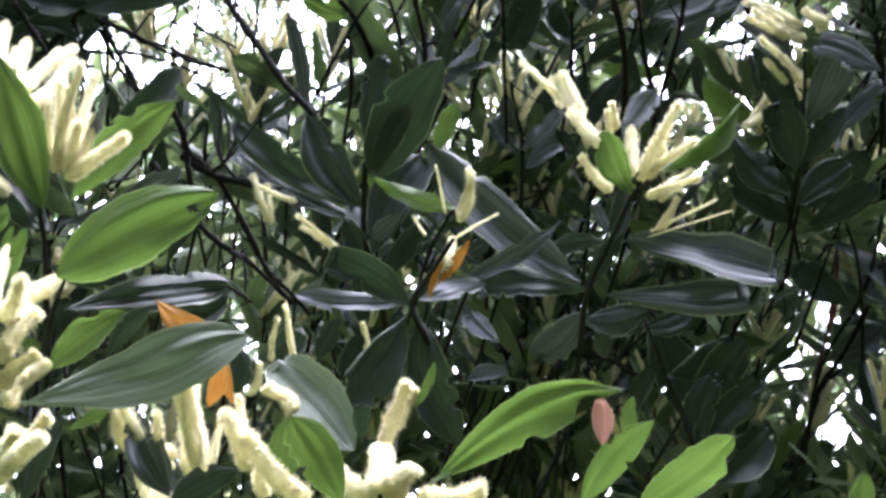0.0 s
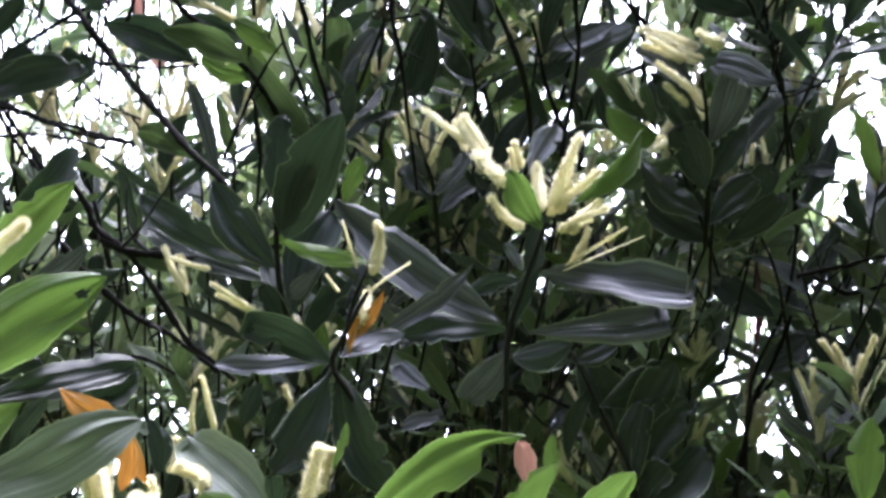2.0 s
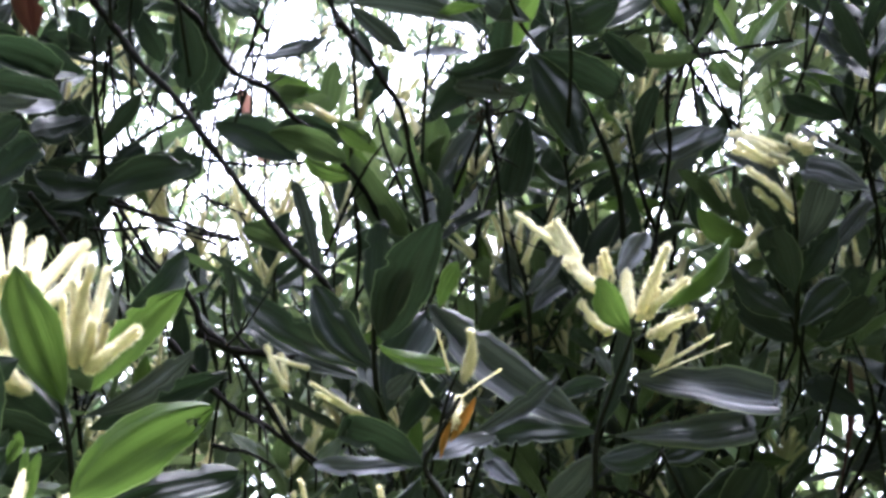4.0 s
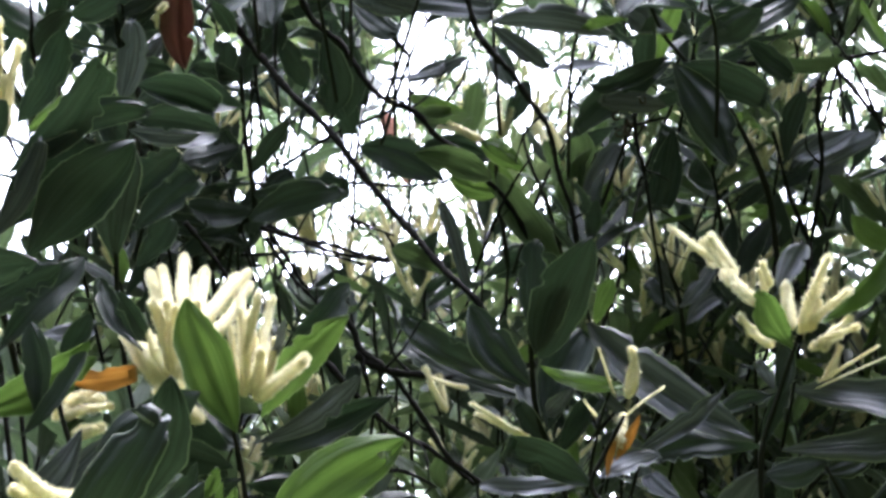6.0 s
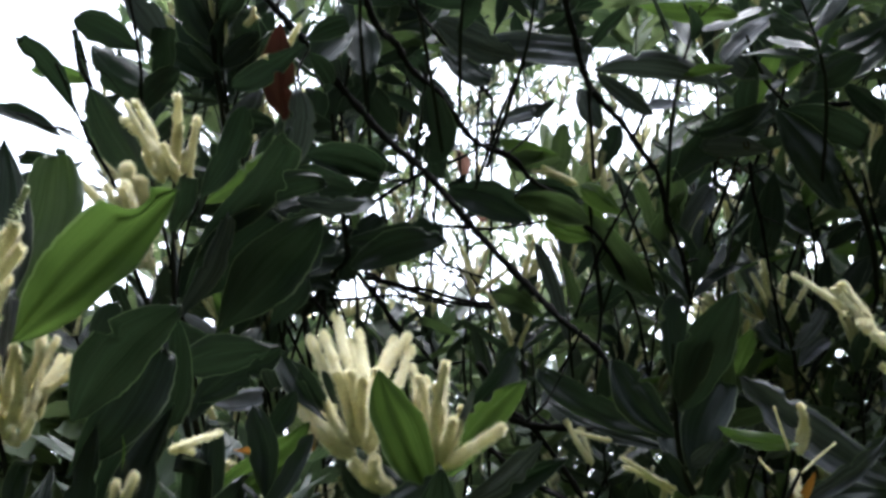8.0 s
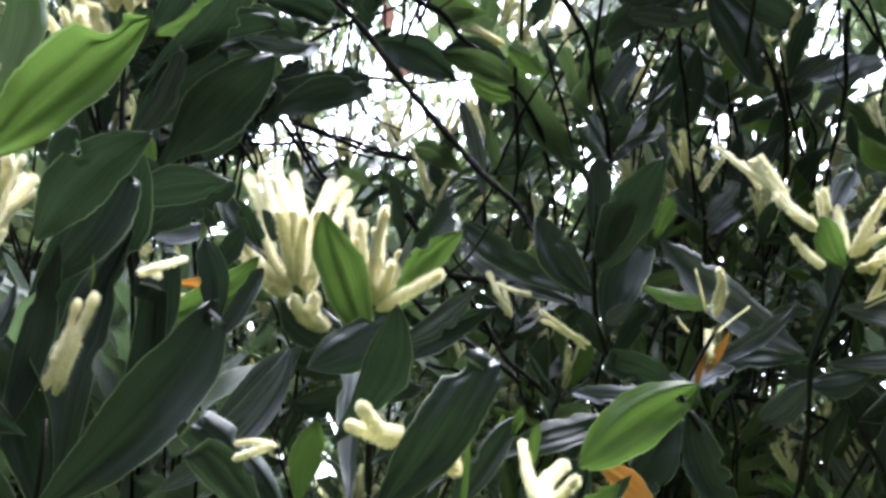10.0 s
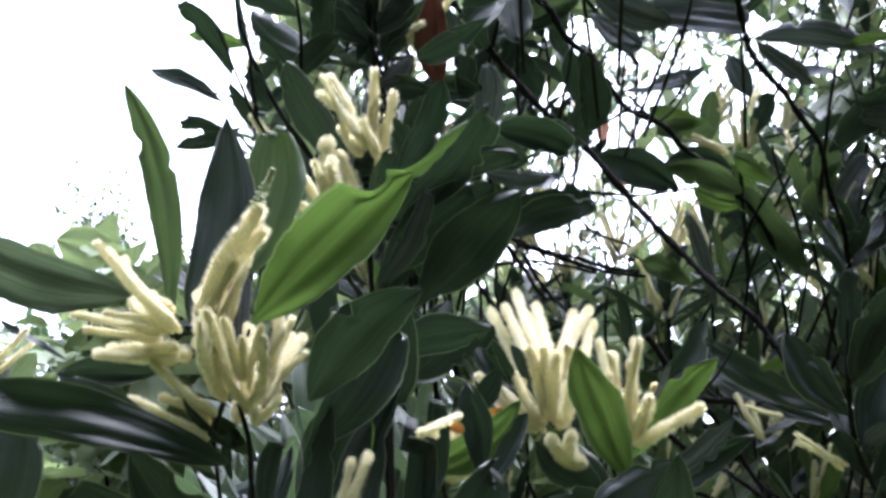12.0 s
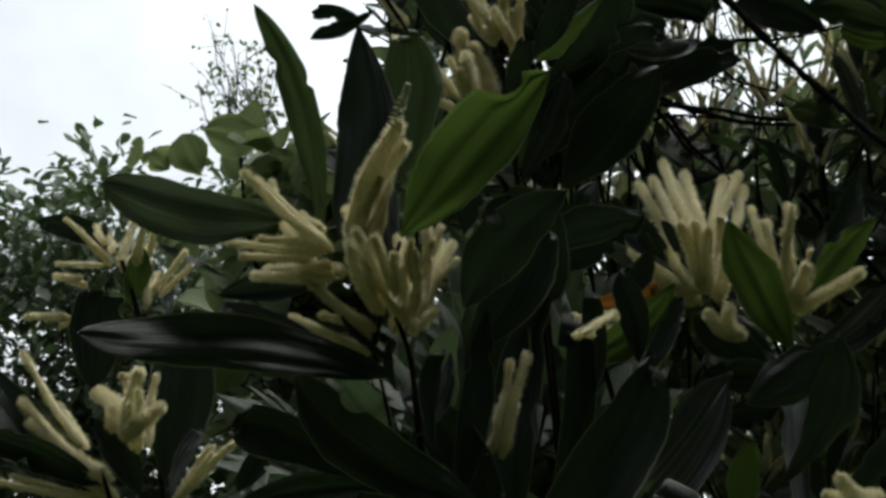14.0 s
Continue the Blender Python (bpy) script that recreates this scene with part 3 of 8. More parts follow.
leaf(s, (0.891, 1.948, 2.344), (0.898, 1.927, 2.428), 0.037, (0.07, -0.97, -0.24), 0.08, DARK_LEAF)
leaf(s, (0.874, 1.920, 2.340), (0.849, 1.928, 2.391), 0.021, (-0.59, -0.79, -0.19), 0.04, GREY_LEAF)
leaf(s, (0.868, 1.983, 2.274), (0.907, 1.952, 2.365), 0.031, (0.06, -0.94, -0.34), -0.04, DARK_LEAF)
leaf(s, (0.809, 2.051, 2.341), (0.898, 2.013, 2.371), 0.032, (-0.28, -0.91, -0.31), -0.08, DARK_LEAF)

s = shoot(acacia_b, "flowering_shoot", [(0.667, 1.871, 2.012), (0.609, 1.807, 2.089), (0.579, 1.798, 2.133), (0.590, 1.785, 2.165), (0.617, 1.758, 2.220)], 0.0052)
spike(s, (0.625, 1.772, 2.250), (0.632, 1.756, 2.318), 0.0099)
spike(s, (0.625, 1.778, 2.260), (0.631, 1.753, 2.307), 0.0080)
spike(s, (0.613, 1.768, 2.184), (0.621, 1.794, 2.235), 0.0083)
spike(s, (0.614, 1.774, 2.179), (0.623, 1.793, 2.214), 0.0072)
spike(s, (0.581, 1.761, 2.218), (0.566, 1.765, 2.243), 0.0030)
spike(s, (0.617, 1.750, 2.217), (0.670, 1.755, 2.264), 0.0030)
spike(s, (0.600, 1.742, 2.244), (0.576, 1.714, 2.295), 0.0030)
leaf(s, (0.616, 1.744, 2.255), (0.500, 1.728, 2.266), 0.026, (0.12, -0.98, -0.16), -0.04, YOUNG_LEAF)
leaf(s, (0.608, 1.781, 2.165), (0.638, 1.753, 2.222), 0.015, (-0.09, -0.91, -0.41), 0.02, ORANGE_LEAF)
leaf(s, (0.598, 1.790, 2.144), (0.609, 1.768, 2.200), 0.012, (-0.40, -0.88, -0.27), -0.04, ORANGE_LEAF)
leaf(s, (0.579, 1.797, 2.135), (0.427, 1.781, 2.179), 0.050, (-0.06, -0.85, -0.52), 0.08, DARK_LEAF)
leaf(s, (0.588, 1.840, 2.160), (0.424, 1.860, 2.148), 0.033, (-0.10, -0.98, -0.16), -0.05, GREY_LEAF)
leaf(s, (0.574, 1.802, 2.123), (0.516, 1.846, 2.003), 0.071, (-0.20, -0.95, -0.25), -0.06, DARK_LEAF)
leaf(s, (0.589, 1.799, 2.123), (0.663, 1.836, 1.974), 0.064, (-0.10, -0.95, -0.28), 0.07, DARK_LEAF)
leaf(s, (0.595, 1.839, 2.160), (0.685, 1.857, 2.206), 0.036, (0.24, -0.97, -0.09), -0.05, GREY_LEAF)

s = shoot(acacia_b, "leafy_shoot", [(0.641, 2.189, 2.100), (0.588, 2.099, 2.248), (0.547, 2.072, 2.336), (0.530, 2.029, 2.440), (0.527, 1.996, 2.511)], 0.0061)
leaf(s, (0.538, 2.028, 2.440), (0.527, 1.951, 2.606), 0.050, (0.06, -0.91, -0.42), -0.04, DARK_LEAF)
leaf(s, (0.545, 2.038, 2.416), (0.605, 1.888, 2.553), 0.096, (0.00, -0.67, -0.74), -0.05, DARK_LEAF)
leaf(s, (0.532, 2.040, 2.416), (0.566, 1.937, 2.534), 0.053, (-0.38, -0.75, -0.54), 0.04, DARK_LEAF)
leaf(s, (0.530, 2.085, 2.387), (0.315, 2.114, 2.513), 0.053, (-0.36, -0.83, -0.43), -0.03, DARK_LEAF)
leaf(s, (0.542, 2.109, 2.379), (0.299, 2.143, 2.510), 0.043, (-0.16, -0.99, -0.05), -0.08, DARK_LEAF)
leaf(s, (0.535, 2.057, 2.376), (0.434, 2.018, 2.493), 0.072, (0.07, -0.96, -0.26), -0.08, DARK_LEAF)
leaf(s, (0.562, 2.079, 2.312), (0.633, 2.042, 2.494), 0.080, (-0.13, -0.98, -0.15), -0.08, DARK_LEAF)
leaf(s, (0.560, 2.070, 2.337), (0.588, 2.000, 2.357), 0.030, (-0.66, -0.44, -0.61), 0.06, GREY_LEAF)
leaf(s, (0.548, 2.075, 2.328), (0.529, 2.090, 2.428), 0.039, (-0.07, -0.99, 0.14), -0.06, DARK_LEAF)
leaf(s, (0.627, 2.003, 2.465), (0.651, 1.969, 2.529), 0.033, (0.13, -0.85, -0.51), -0.07, YOUNG_LEAF)
leaf(s, (0.577, 2.089, 2.280), (0.511, 2.067, 2.359), 0.035, (-0.02, -0.96, -0.29), -0.03, DARK_LEAF)
leaf(s, (0.587, 2.125, 2.294), (0.673, 2.081, 2.417), 0.040, (0.02, -0.94, -0.35), -0.04, DARK_LEAF)
spike(s, (0.543, 2.102, 2.310), (0.450, 2.057, 2.327), 0.0078)
spike(s, (0.538, 2.113, 2.305), (0.440, 2.028, 2.334), 0.0066)
spike(s, (0.409, 2.094, 2.343), (0.370, 2.102, 2.419), 0.0080)
spike(s, (0.409, 2.100, 2.344), (0.393, 2.103, 2.408), 0.0078)
spike(s, (0.442, 2.092, 2.383), (0.379, 2.084, 2.393), 0.0062)

s = shoot(acacia_b, "leafy_shoot", [(1.045, 2.368, 2.804), (1.004, 2.270, 2.892), (0.934, 2.215, 3.012), (0.858, 2.186, 3.084), (0.793, 2.157, 3.145), (0.753, 2.114, 3.212)], 0.0064)
leaf(s, (0.817, 2.186, 3.098), (0.917, 2.173, 2.883), 0.087, (-0.55, -0.81, -0.20), -0.03, DARK_LEAF)
leaf(s, (0.831, 2.186, 3.094), (1.019, 2.186, 3.009), 0.073, (-0.33, -0.61, -0.72), -0.08, DARK_LEAF)
leaf(s, (0.811, 2.180, 3.110), (0.665, 2.239, 3.061), 0.042, (-0.25, -0.90, -0.35), -0.07, DARK_LEAF)
leaf(s, (0.819, 2.201, 3.113), (0.639, 2.343, 3.014), 0.073, (-0.36, -0.79, -0.49), 0.05, DARK_LEAF)
leaf(s, (0.814, 2.233, 3.034), (0.672, 2.281, 3.062), 0.044, (-0.36, -0.68, -0.63), 0.03, GREY_LEAF)
leaf(s, (0.835, 2.277, 3.015), (0.810, 2.355, 2.852), 0.067, (-0.28, -0.88, -0.38), -0.03, DARK_LEAF)
leaf(s, (0.847, 2.158, 3.127), (0.964, 2.088, 3.168), 0.076, (-0.33, -0.82, -0.47), 0.06, DARK_LEAF)
leaf(s, (0.814, 2.153, 3.145), (0.704, 2.138, 3.198), 0.066, (-0.08, -0.90, -0.42), -0.09, GREY_LEAF)
leaf(s, (0.860, 2.167, 3.110), (0.883, 2.128, 3.149), 0.054, (-0.35, -0.76, -0.54), 0.07, GREY_LEAF)
leaf(s, (0.712, 2.177, 3.143), (0.474, 2.199, 3.174), 0.056, (-0.16, -0.59, -0.79), 0.08, GREY_LEAF)
leaf(s, (0.479, 2.198, 3.161), (0.594, 2.226, 3.094), 0.043, (-0.09, -0.85, -0.51), 0.03, GREY_LEAF)
leaf(s, (0.343, 2.514, 3.247), (0.461, 2.479, 3.291), 0.029, (-0.12, -0.90, -0.41), 0.07, GREY_LEAF)

s = shoot(acacia_b, "flowering_shoot", [(1.177, 2.548, 2.936), (1.115, 2.469, 3.005), (1.090, 2.434, 3.075), (1.074, 2.413, 3.115)], 0.0058)
spike(s, (1.072, 2.475, 3.064), (1.067, 2.454, 3.167), 0.0107)
spike(s, (1.061, 2.479, 3.065), (1.095, 2.441, 3.111), 0.0090)
spike(s, (1.090, 2.441, 3.073), (1.097, 2.405, 3.140), 0.0106)
spike(s, (1.094, 2.446, 3.074), (1.100, 2.410, 3.120), 0.0092)
spike(s, (1.109, 2.462, 3.054), (1.140, 2.427, 3.120), 0.0106)
spike(s, (1.100, 2.464, 3.056), (1.129, 2.434, 3.109), 0.0092)
spike(s, (1.079, 2.473, 3.057), (1.052, 2.478, 3.132), 0.0083)
spike(s, (1.095, 2.428, 3.085), (1.082, 2.418, 3.132), 0.0082)
leaf(s, (1.101, 2.475, 3.047), (1.183, 2.387, 3.104), 0.049, (-0.15, -0.64, -0.76), -0.06, GREY_LEAF)
leaf(s, (1.101, 2.436, 3.051), (1.118, 2.337, 3.166), 0.047, (-0.37, -0.73, -0.57), -0.06, DARK_LEAF)
leaf(s, (1.157, 2.475, 2.986), (1.225, 2.375, 3.088), 0.040, (-0.39, -0.78, -0.50), 0.03, GREY_LEAF)
leaf(s, (1.085, 2.466, 3.014), (1.165, 2.444, 3.076), 0.035, (-0.05, -0.96, -0.27), 0.09, DARK_LEAF)

s = shoot(acacia_b, "flowering_shoot", [(1.050, 2.570, 2.908), (0.995, 2.488, 2.977), (0.978, 2.463, 3.026)], 0.0046)
spike(s, (0.975, 2.494, 3.025), (0.938, 2.429, 3.055), 0.0093)
spike(s, (0.975, 2.510, 3.023), (0.950, 2.479, 3.063), 0.0083)
spike(s, (0.978, 2.466, 3.002), (0.998, 2.425, 3.036), 0.0092)
spike(s, (0.975, 2.478, 2.999), (0.971, 2.449, 3.032), 0.0082)
spike(s, (0.989, 2.480, 3.031), (0.996, 2.486, 3.090), 0.0094)
spike(s, (0.990, 2.485, 3.034), (0.977, 2.501, 3.091), 0.0079)
leaf(s, (1.001, 2.507, 2.988), (0.919, 2.411, 3.042), 0.042, (0.22, -0.61, -0.76), 0.03, DARK_LEAF)
leaf(s, (1.008, 2.494, 2.968), (1.055, 2.409, 2.990), 0.036, (-0.70, -0.51, -0.49), -0.03, DARK_LEAF)

s = shoot(acacia_b, "flowering_shoot", [(1.341, 2.301, 2.590), (1.316, 2.202, 2.688), (1.302, 2.153, 2.787), (1.286, 2.123, 2.850)], 0.0053)
spike(s, (1.260, 2.111, 2.897), (1.203, 2.184, 2.969), 0.0096)
spike(s, (1.246, 2.117, 2.895), (1.207, 2.173, 2.965), 0.0095)
spike(s, (1.271, 2.142, 2.885), (1.172, 2.078, 2.877), 0.0094)
spike(s, (1.265, 2.143, 2.883), (1.172, 2.100, 2.877), 0.0094)
spike(s, (1.308, 2.165, 2.800), (1.189, 2.088, 2.836), 0.0104)
spike(s, (1.313, 2.192, 2.795), (1.213, 2.115, 2.808), 0.0095)
spike(s, (1.316, 2.084, 2.888), (1.277, 2.109, 2.923), 0.0106)
spike(s, (1.315, 2.085, 2.884), (1.291, 2.115, 2.912), 0.0098)
spike(s, (1.260, 2.211, 2.767), (1.202, 2.184, 2.719), 0.0094)
spike(s, (1.261, 2.215, 2.772), (1.224, 2.196, 2.729), 0.0093)
spike(s, (1.229, 2.222, 2.735), (1.252, 2.197, 2.800), 0.0095)
spike(s, (1.228, 2.236, 2.743), (1.270, 2.206, 2.794), 0.0085)
leaf(s, (1.287, 2.157, 2.834), (1.173, 2.148, 2.900), 0.066, (-0.14, -0.92, -0.36), 0.08, GREY_LEAF)
leaf(s, (1.306, 2.178, 2.732), (1.220, 2.146, 2.844), 0.060, (-0.49, -0.67, -0.56), -0.02, DARK_LEAF)
leaf(s, (1.309, 2.174, 2.730), (1.331, 2.064, 2.832), 0.084, (-0.32, -0.67, -0.67), 0.05, GREY_LEAF)
leaf(s, (1.313, 2.214, 2.660), (1.226, 2.125, 2.775), 0.075, (-0.40, -0.56, -0.73), 0.03, DARK_LEAF)
leaf(s, (1.330, 2.222, 2.688), (1.390, 2.165, 2.779), 0.078, (-0.08, -0.87, -0.49), -0.06, DARK_LEAF)
leaf(s, (1.318, 2.247, 2.631), (1.217, 2.277, 2.738), 0.064, (-0.56, -0.77, -0.31), -0.07, DARK_LEAF)
leaf(s, (1.329, 2.253, 2.612), (1.416, 2.199, 2.696), 0.065, (-0.41, -0.90, -0.14), -0.05, DARK_LEAF)

s = shoot(acacia_b, "flowering_shoot", [(0.569, 2.655, 2.890), (0.532, 2.536, 3.007), (0.517, 2.484, 3.095)], 0.0058)
spike(s, (0.498, 2.499, 3.095), (0.421, 2.483, 3.121), 0.0104)
spike(s, (0.488, 2.502, 3.095), (0.402, 2.482, 3.113), 0.0089)
spike(s, (0.531, 2.492, 3.101), (0.517, 2.465, 3.181), 0.0104)
spike(s, (0.537, 2.496, 3.105), (0.547, 2.470, 3.163), 0.0102)
leaf(s, (0.454, 2.460, 3.140), (0.341, 2.536, 3.212), 0.052, (-0.63, -0.76, -0.19), -0.07, YOUNG_LEAF)
leaf(s, (0.518, 2.532, 3.071), (0.359, 2.506, 3.070), 0.058, (0.14, -0.87, -0.47), 0.09, DARK_LEAF)
leaf(s, (0.552, 2.553, 3.006), (0.433, 2.539, 3.025), 0.046, (0.04, -0.90, -0.44), -0.08, YOUNG_LEAF)
leaf(s, (0.564, 2.553, 2.967), (0.517, 2.532, 3.091), 0.056, (0.06, -0.99, -0.14), -0.05, YOUNG_LEAF)
leaf(s, (0.570, 2.525, 3.045), (0.518, 2.504, 3.121), 0.040, (-0.36, -0.81, -0.46), -0.05, YOUNG_LEAF)
leaf(s, (0.539, 2.487, 3.126), (0.577, 2.446, 3.214), 0.047, (-0.13, -0.92, -0.38), 0.05, DARK_LEAF)

s = shoot(acacia_b, "flowering_shoot", [(0.868, 2.392, 2.540), (0.836, 2.296, 2.658), (0.813, 2.277, 2.717), (0.796, 2.259, 2.766)], 0.0054)
spike(s, (0.812, 2.302, 2.729), (0.776, 2.245, 2.781), 0.0108)
spike(s, (0.819, 2.305, 2.730), (0.767, 2.224, 2.787), 0.0104)
spike(s, (0.818, 2.288, 2.723), (0.815, 2.224, 2.761), 0.0086)
spike(s, (0.813, 2.297, 2.725), (0.799, 2.268, 2.750), 0.0070)
spike(s, (0.810, 2.301, 2.716), (0.767, 2.280, 2.792), 0.0086)
spike(s, (0.823, 2.307, 2.708), (0.800, 2.297, 2.780), 0.0071)
spike(s, (0.826, 2.288, 2.700), (0.842, 2.201, 2.735), 0.0075)
leaf(s, (0.829, 2.302, 2.683), (0.783, 2.250, 2.726), 0.034, (0.19, -0.72, -0.67), -0.05, GREY_LEAF)
leaf(s, (0.834, 2.295, 2.646), (0.900, 2.254, 2.735), 0.037, (-0.31, -0.93, -0.21), 0.05, GREY_LEAF)
leaf(s, (0.837, 2.305, 2.639), (0.779, 2.330, 2.740), 0.043, (-0.50, -0.86, -0.08), -0.05, DARK_LEAF)
leaf(s, (0.852, 2.322, 2.625), (0.930, 2.302, 2.689), 0.044, (-0.17, -0.98, -0.11), -0.08, GREY_LEAF)

s = shoot(acacia_b, "leafy_shoot", [(-0.051, 2.770, 2.901), (0.025, 2.679, 2.981), (0.034, 2.662, 3.013), (0.005, 2.590, 3.130), (-0.011, 2.513, 3.244)], 0.0084)
leaf(s, (0.021, 2.656, 3.021), (0.252, 2.560, 3.014), 0.079, (-0.30, -0.68, -0.67), 0.04, DARK_LEAF)
leaf(s, (0.055, 2.657, 3.026), (0.035, 2.707, 2.936), 0.068, (-0.10, -0.88, -0.47), 0.07, DARK_LEAF)
leaf(s, (0.017, 2.651, 3.059), (0.104, 2.531, 3.131), 0.043, (-0.31, -0.64, -0.70), -0.03, DARK_LEAF)
leaf(s, (0.036, 2.671, 2.991), (-0.096, 2.625, 2.964), 0.074, (0.36, -0.91, -0.19), -0.08, DARK_LEAF)
leaf(s, (0.005, 2.640, 3.065), (-0.072, 2.579, 3.155), 0.074, (0.27, -0.89, -0.37), -0.03, DARK_LEAF)
leaf(s, (0.078, 1.766, 2.660), (-0.027, 1.706, 2.624), 0.055, (0.55, -0.79, -0.27), 0.08, DARK_LEAF)
leaf(s, (0.046, 1.787, 2.622), (-0.054, 1.732, 2.589), 0.030, (0.53, -0.81, -0.26), -0.08, GREY_LEAF)
leaf(s, (0.216, 2.576, 3.173), (0.188, 2.426, 3.291), 0.067, (0.20, -0.63, -0.75), 0.09, DARK_LEAF)
leaf(s, (-0.009, 2.522, 3.222), (-0.117, 2.545, 3.253), 0.084, (-0.32, -0.78, -0.54), -0.04, DARK_LEAF)
leaf(s, (-0.002, 2.533, 3.259), (0.071, 2.479, 3.344), 0.085, (0.19, -0.75, -0.64), 0.07, DARK_LEAF)
leaf(s, (-0.054, 2.550, 3.208), (-0.053, 2.493, 3.309), 0.074, (0.33, -0.82, -0.47), 0.07, DARK_LEAF)
leaf(s, (0.005, 2.622, 3.122), (-0.114, 2.579, 3.041), 0.075, (0.38, -0.92, -0.06), -0.03, DARK_LEAF)
leaf(s, (0.030, 2.705, 2.928), (-0.248, 2.692, 2.959), 0.049, (0.02, -0.97, -0.25), 0.05, DARK_LEAF)
leaf(s, (0.035, 2.701, 2.994), (0.117, 2.677, 3.113), 0.050, (0.01, -0.98, -0.21), -0.07, DARK_LEAF)
leaf(s, (0.015, 2.699, 2.964), (-0.113, 2.700, 2.884), 0.048, (0.31, -0.81, -0.49), 0.07, DARK_LEAF)

s = shoot(acacia_a, "flowering_shoot", [(-0.188, 1.748, 2.224), (-0.226, 1.637, 2.333), (-0.247, 1.617, 2.363), (-0.273, 1.582, 2.416)], 0.0052)
spike(s, (-0.253, 1.599, 2.435), (-0.288, 1.578, 2.536), 0.0150, fine=True)
spike(s, (-0.253, 1.602, 2.437), (-0.266, 1.583, 2.521), 0.0147, fine=True)
spike(s, (-0.265, 1.584, 2.434), (-0.279, 1.507, 2.471), 0.0102)
spike(s, (-0.269, 1.596, 2.431), (-0.279, 1.498, 2.455), 0.0099)
spike(s, (-0.286, 1.565, 2.435), (-0.362, 1.530, 2.508), 0.0096)
spike(s, (-0.290, 1.590, 2.434), (-0.389, 1.564, 2.481), 0.0085)
spike(s, (-0.271, 1.567, 2.425), (-0.296, 1.487, 2.450), 0.0080)
spike(s, (-0.274, 1.573, 2.426), (-0.281, 1.505, 2.444), 0.0078)
spike(s, (-0.244, 1.594, 2.399), (-0.263, 1.626, 2.467), 0.0097)
spike(s, (-0.255, 1.595, 2.401), (-0.276, 1.616, 2.443), 0.0086)
spike(s, (-0.264, 1.611, 2.416), (-0.287, 1.623, 2.456), 0.0083)
spike(s, (-0.274, 1.615, 2.421), (-0.306, 1.619, 2.455), 0.0081)

s = shoot(acacia_a, "flowering_shoot", [(-0.181, 1.806, 2.247), (-0.214, 1.694, 2.361), (-0.223, 1.652, 2.440), (-0.225, 1.611, 2.511)], 0.0053)
spike(s, (-0.234, 1.587, 2.530), (-0.299, 1.607, 2.626), 0.0101)
spike(s, (-0.240, 1.594, 2.525), (-0.272, 1.636, 2.589), 0.0091)
spike(s, (-0.247, 1.600, 2.556), (-0.287, 1.599, 2.649), 0.0086)
spike(s, (-0.258, 1.604, 2.547), (-0.296, 1.581, 2.634), 0.0075)
spike(s, (-0.228, 1.621, 2.552), (-0.232, 1.562, 2.638), 0.0108)
spike(s, (-0.233, 1.636, 2.561), (-0.226, 1.580, 2.604), 0.0095)
spike(s, (-0.211, 1.632, 2.506), (-0.207, 1.586, 2.619), 0.0108)
spike(s, (-0.212, 1.637, 2.506), (-0.218, 1.599, 2.576), 0.0093)
spike(s, (-0.217, 1.595, 2.527), (-0.239, 1.553, 2.556), 0.0083)
spike(s, (-0.214, 1.600, 2.518), (-0.244, 1.577, 2.554), 0.0079)
spike(s, (-0.234, 1.608, 2.561), (-0.242, 1.595, 2.579), 0.0077)
spike(s, (-0.229, 1.623, 2.564), (-0.243, 1.613, 2.579), 0.0077)
leaf(s, (-0.224, 1.616, 2.462), (-0.199, 1.525, 2.505), 0.035, (0.34, -0.33, -0.88), 0.03, DARK_LEAF)
leaf(s, (-0.193, 1.617, 2.515), (-0.140, 1.557, 2.623), 0.047, (0.24, -0.79, -0.56), 0.06, DARK_LEAF)
leaf(s, (-0.202, 1.648, 2.455), (-0.071, 1.535, 2.584), 0.059, (0.24, -0.59, -0.77), 0.07, DARK_LEAF)
leaf(s, (-0.189, 1.656, 2.530), (-0.082, 1.622, 2.615), 0.037, (-0.02, -0.94, -0.35), 0.04, YOUNG_LEAF)
leaf(s, (-0.167, 1.628, 2.505), (-0.019, 1.623, 2.558), 0.045, (0.22, -0.70, -0.68), -0.06, DARK_LEAF)
leaf(s, (-0.215, 1.662, 2.358), (-0.149, 1.586, 2.493), 0.036, (0.26, -0.78, -0.56), 0.06, GREY_LEAF)
leaf(s, (-0.163, 1.667, 2.346), (-0.033, 1.587, 2.480), 0.090, (0.18, -0.75, -0.63), -0.06, DARK_LEAF)
leaf(s, (-0.211, 1.682, 2.388), (-0.087, 1.637, 2.512), 0.099, (0.22, -0.82, -0.52), -0.05, DARK_LEAF)
leaf(s, (-0.070, 1.718, 2.579), (0.026, 1.730, 2.584), 0.030, (0.12, -0.69, -0.71), 0.06, GREY_LEAF)
leaf(s, (-0.063, 1.686, 2.634), (0.064, 1.711, 2.616), 0.053, (0.11, -0.87, -0.49), -0.07, DARK_LEAF)
leaf(s, (-0.268, 1.687, 2.564), (-0.351, 1.595, 2.658), 0.057, (0.09, -0.75, -0.66), -0.02, DARK_LEAF)
leaf(s, (-0.068, 1.681, 2.816), (-0.168, 1.708, 2.748), 0.042, (0.09, -0.87, -0.48), -0.02, DARK_LEAF)
leaf(s, (-0.082, 1.697, 2.612), (-0.072, 1.632, 2.711), 0.046, (-0.11, -0.84, -0.54), 0.08, GREY_LEAF)
leaf(s, (-0.242, 1.706, 2.358), (-0.335, 1.703, 2.363), 0.016, (0.02, -0.99, -0.12), -0.03, DARK_LEAF)

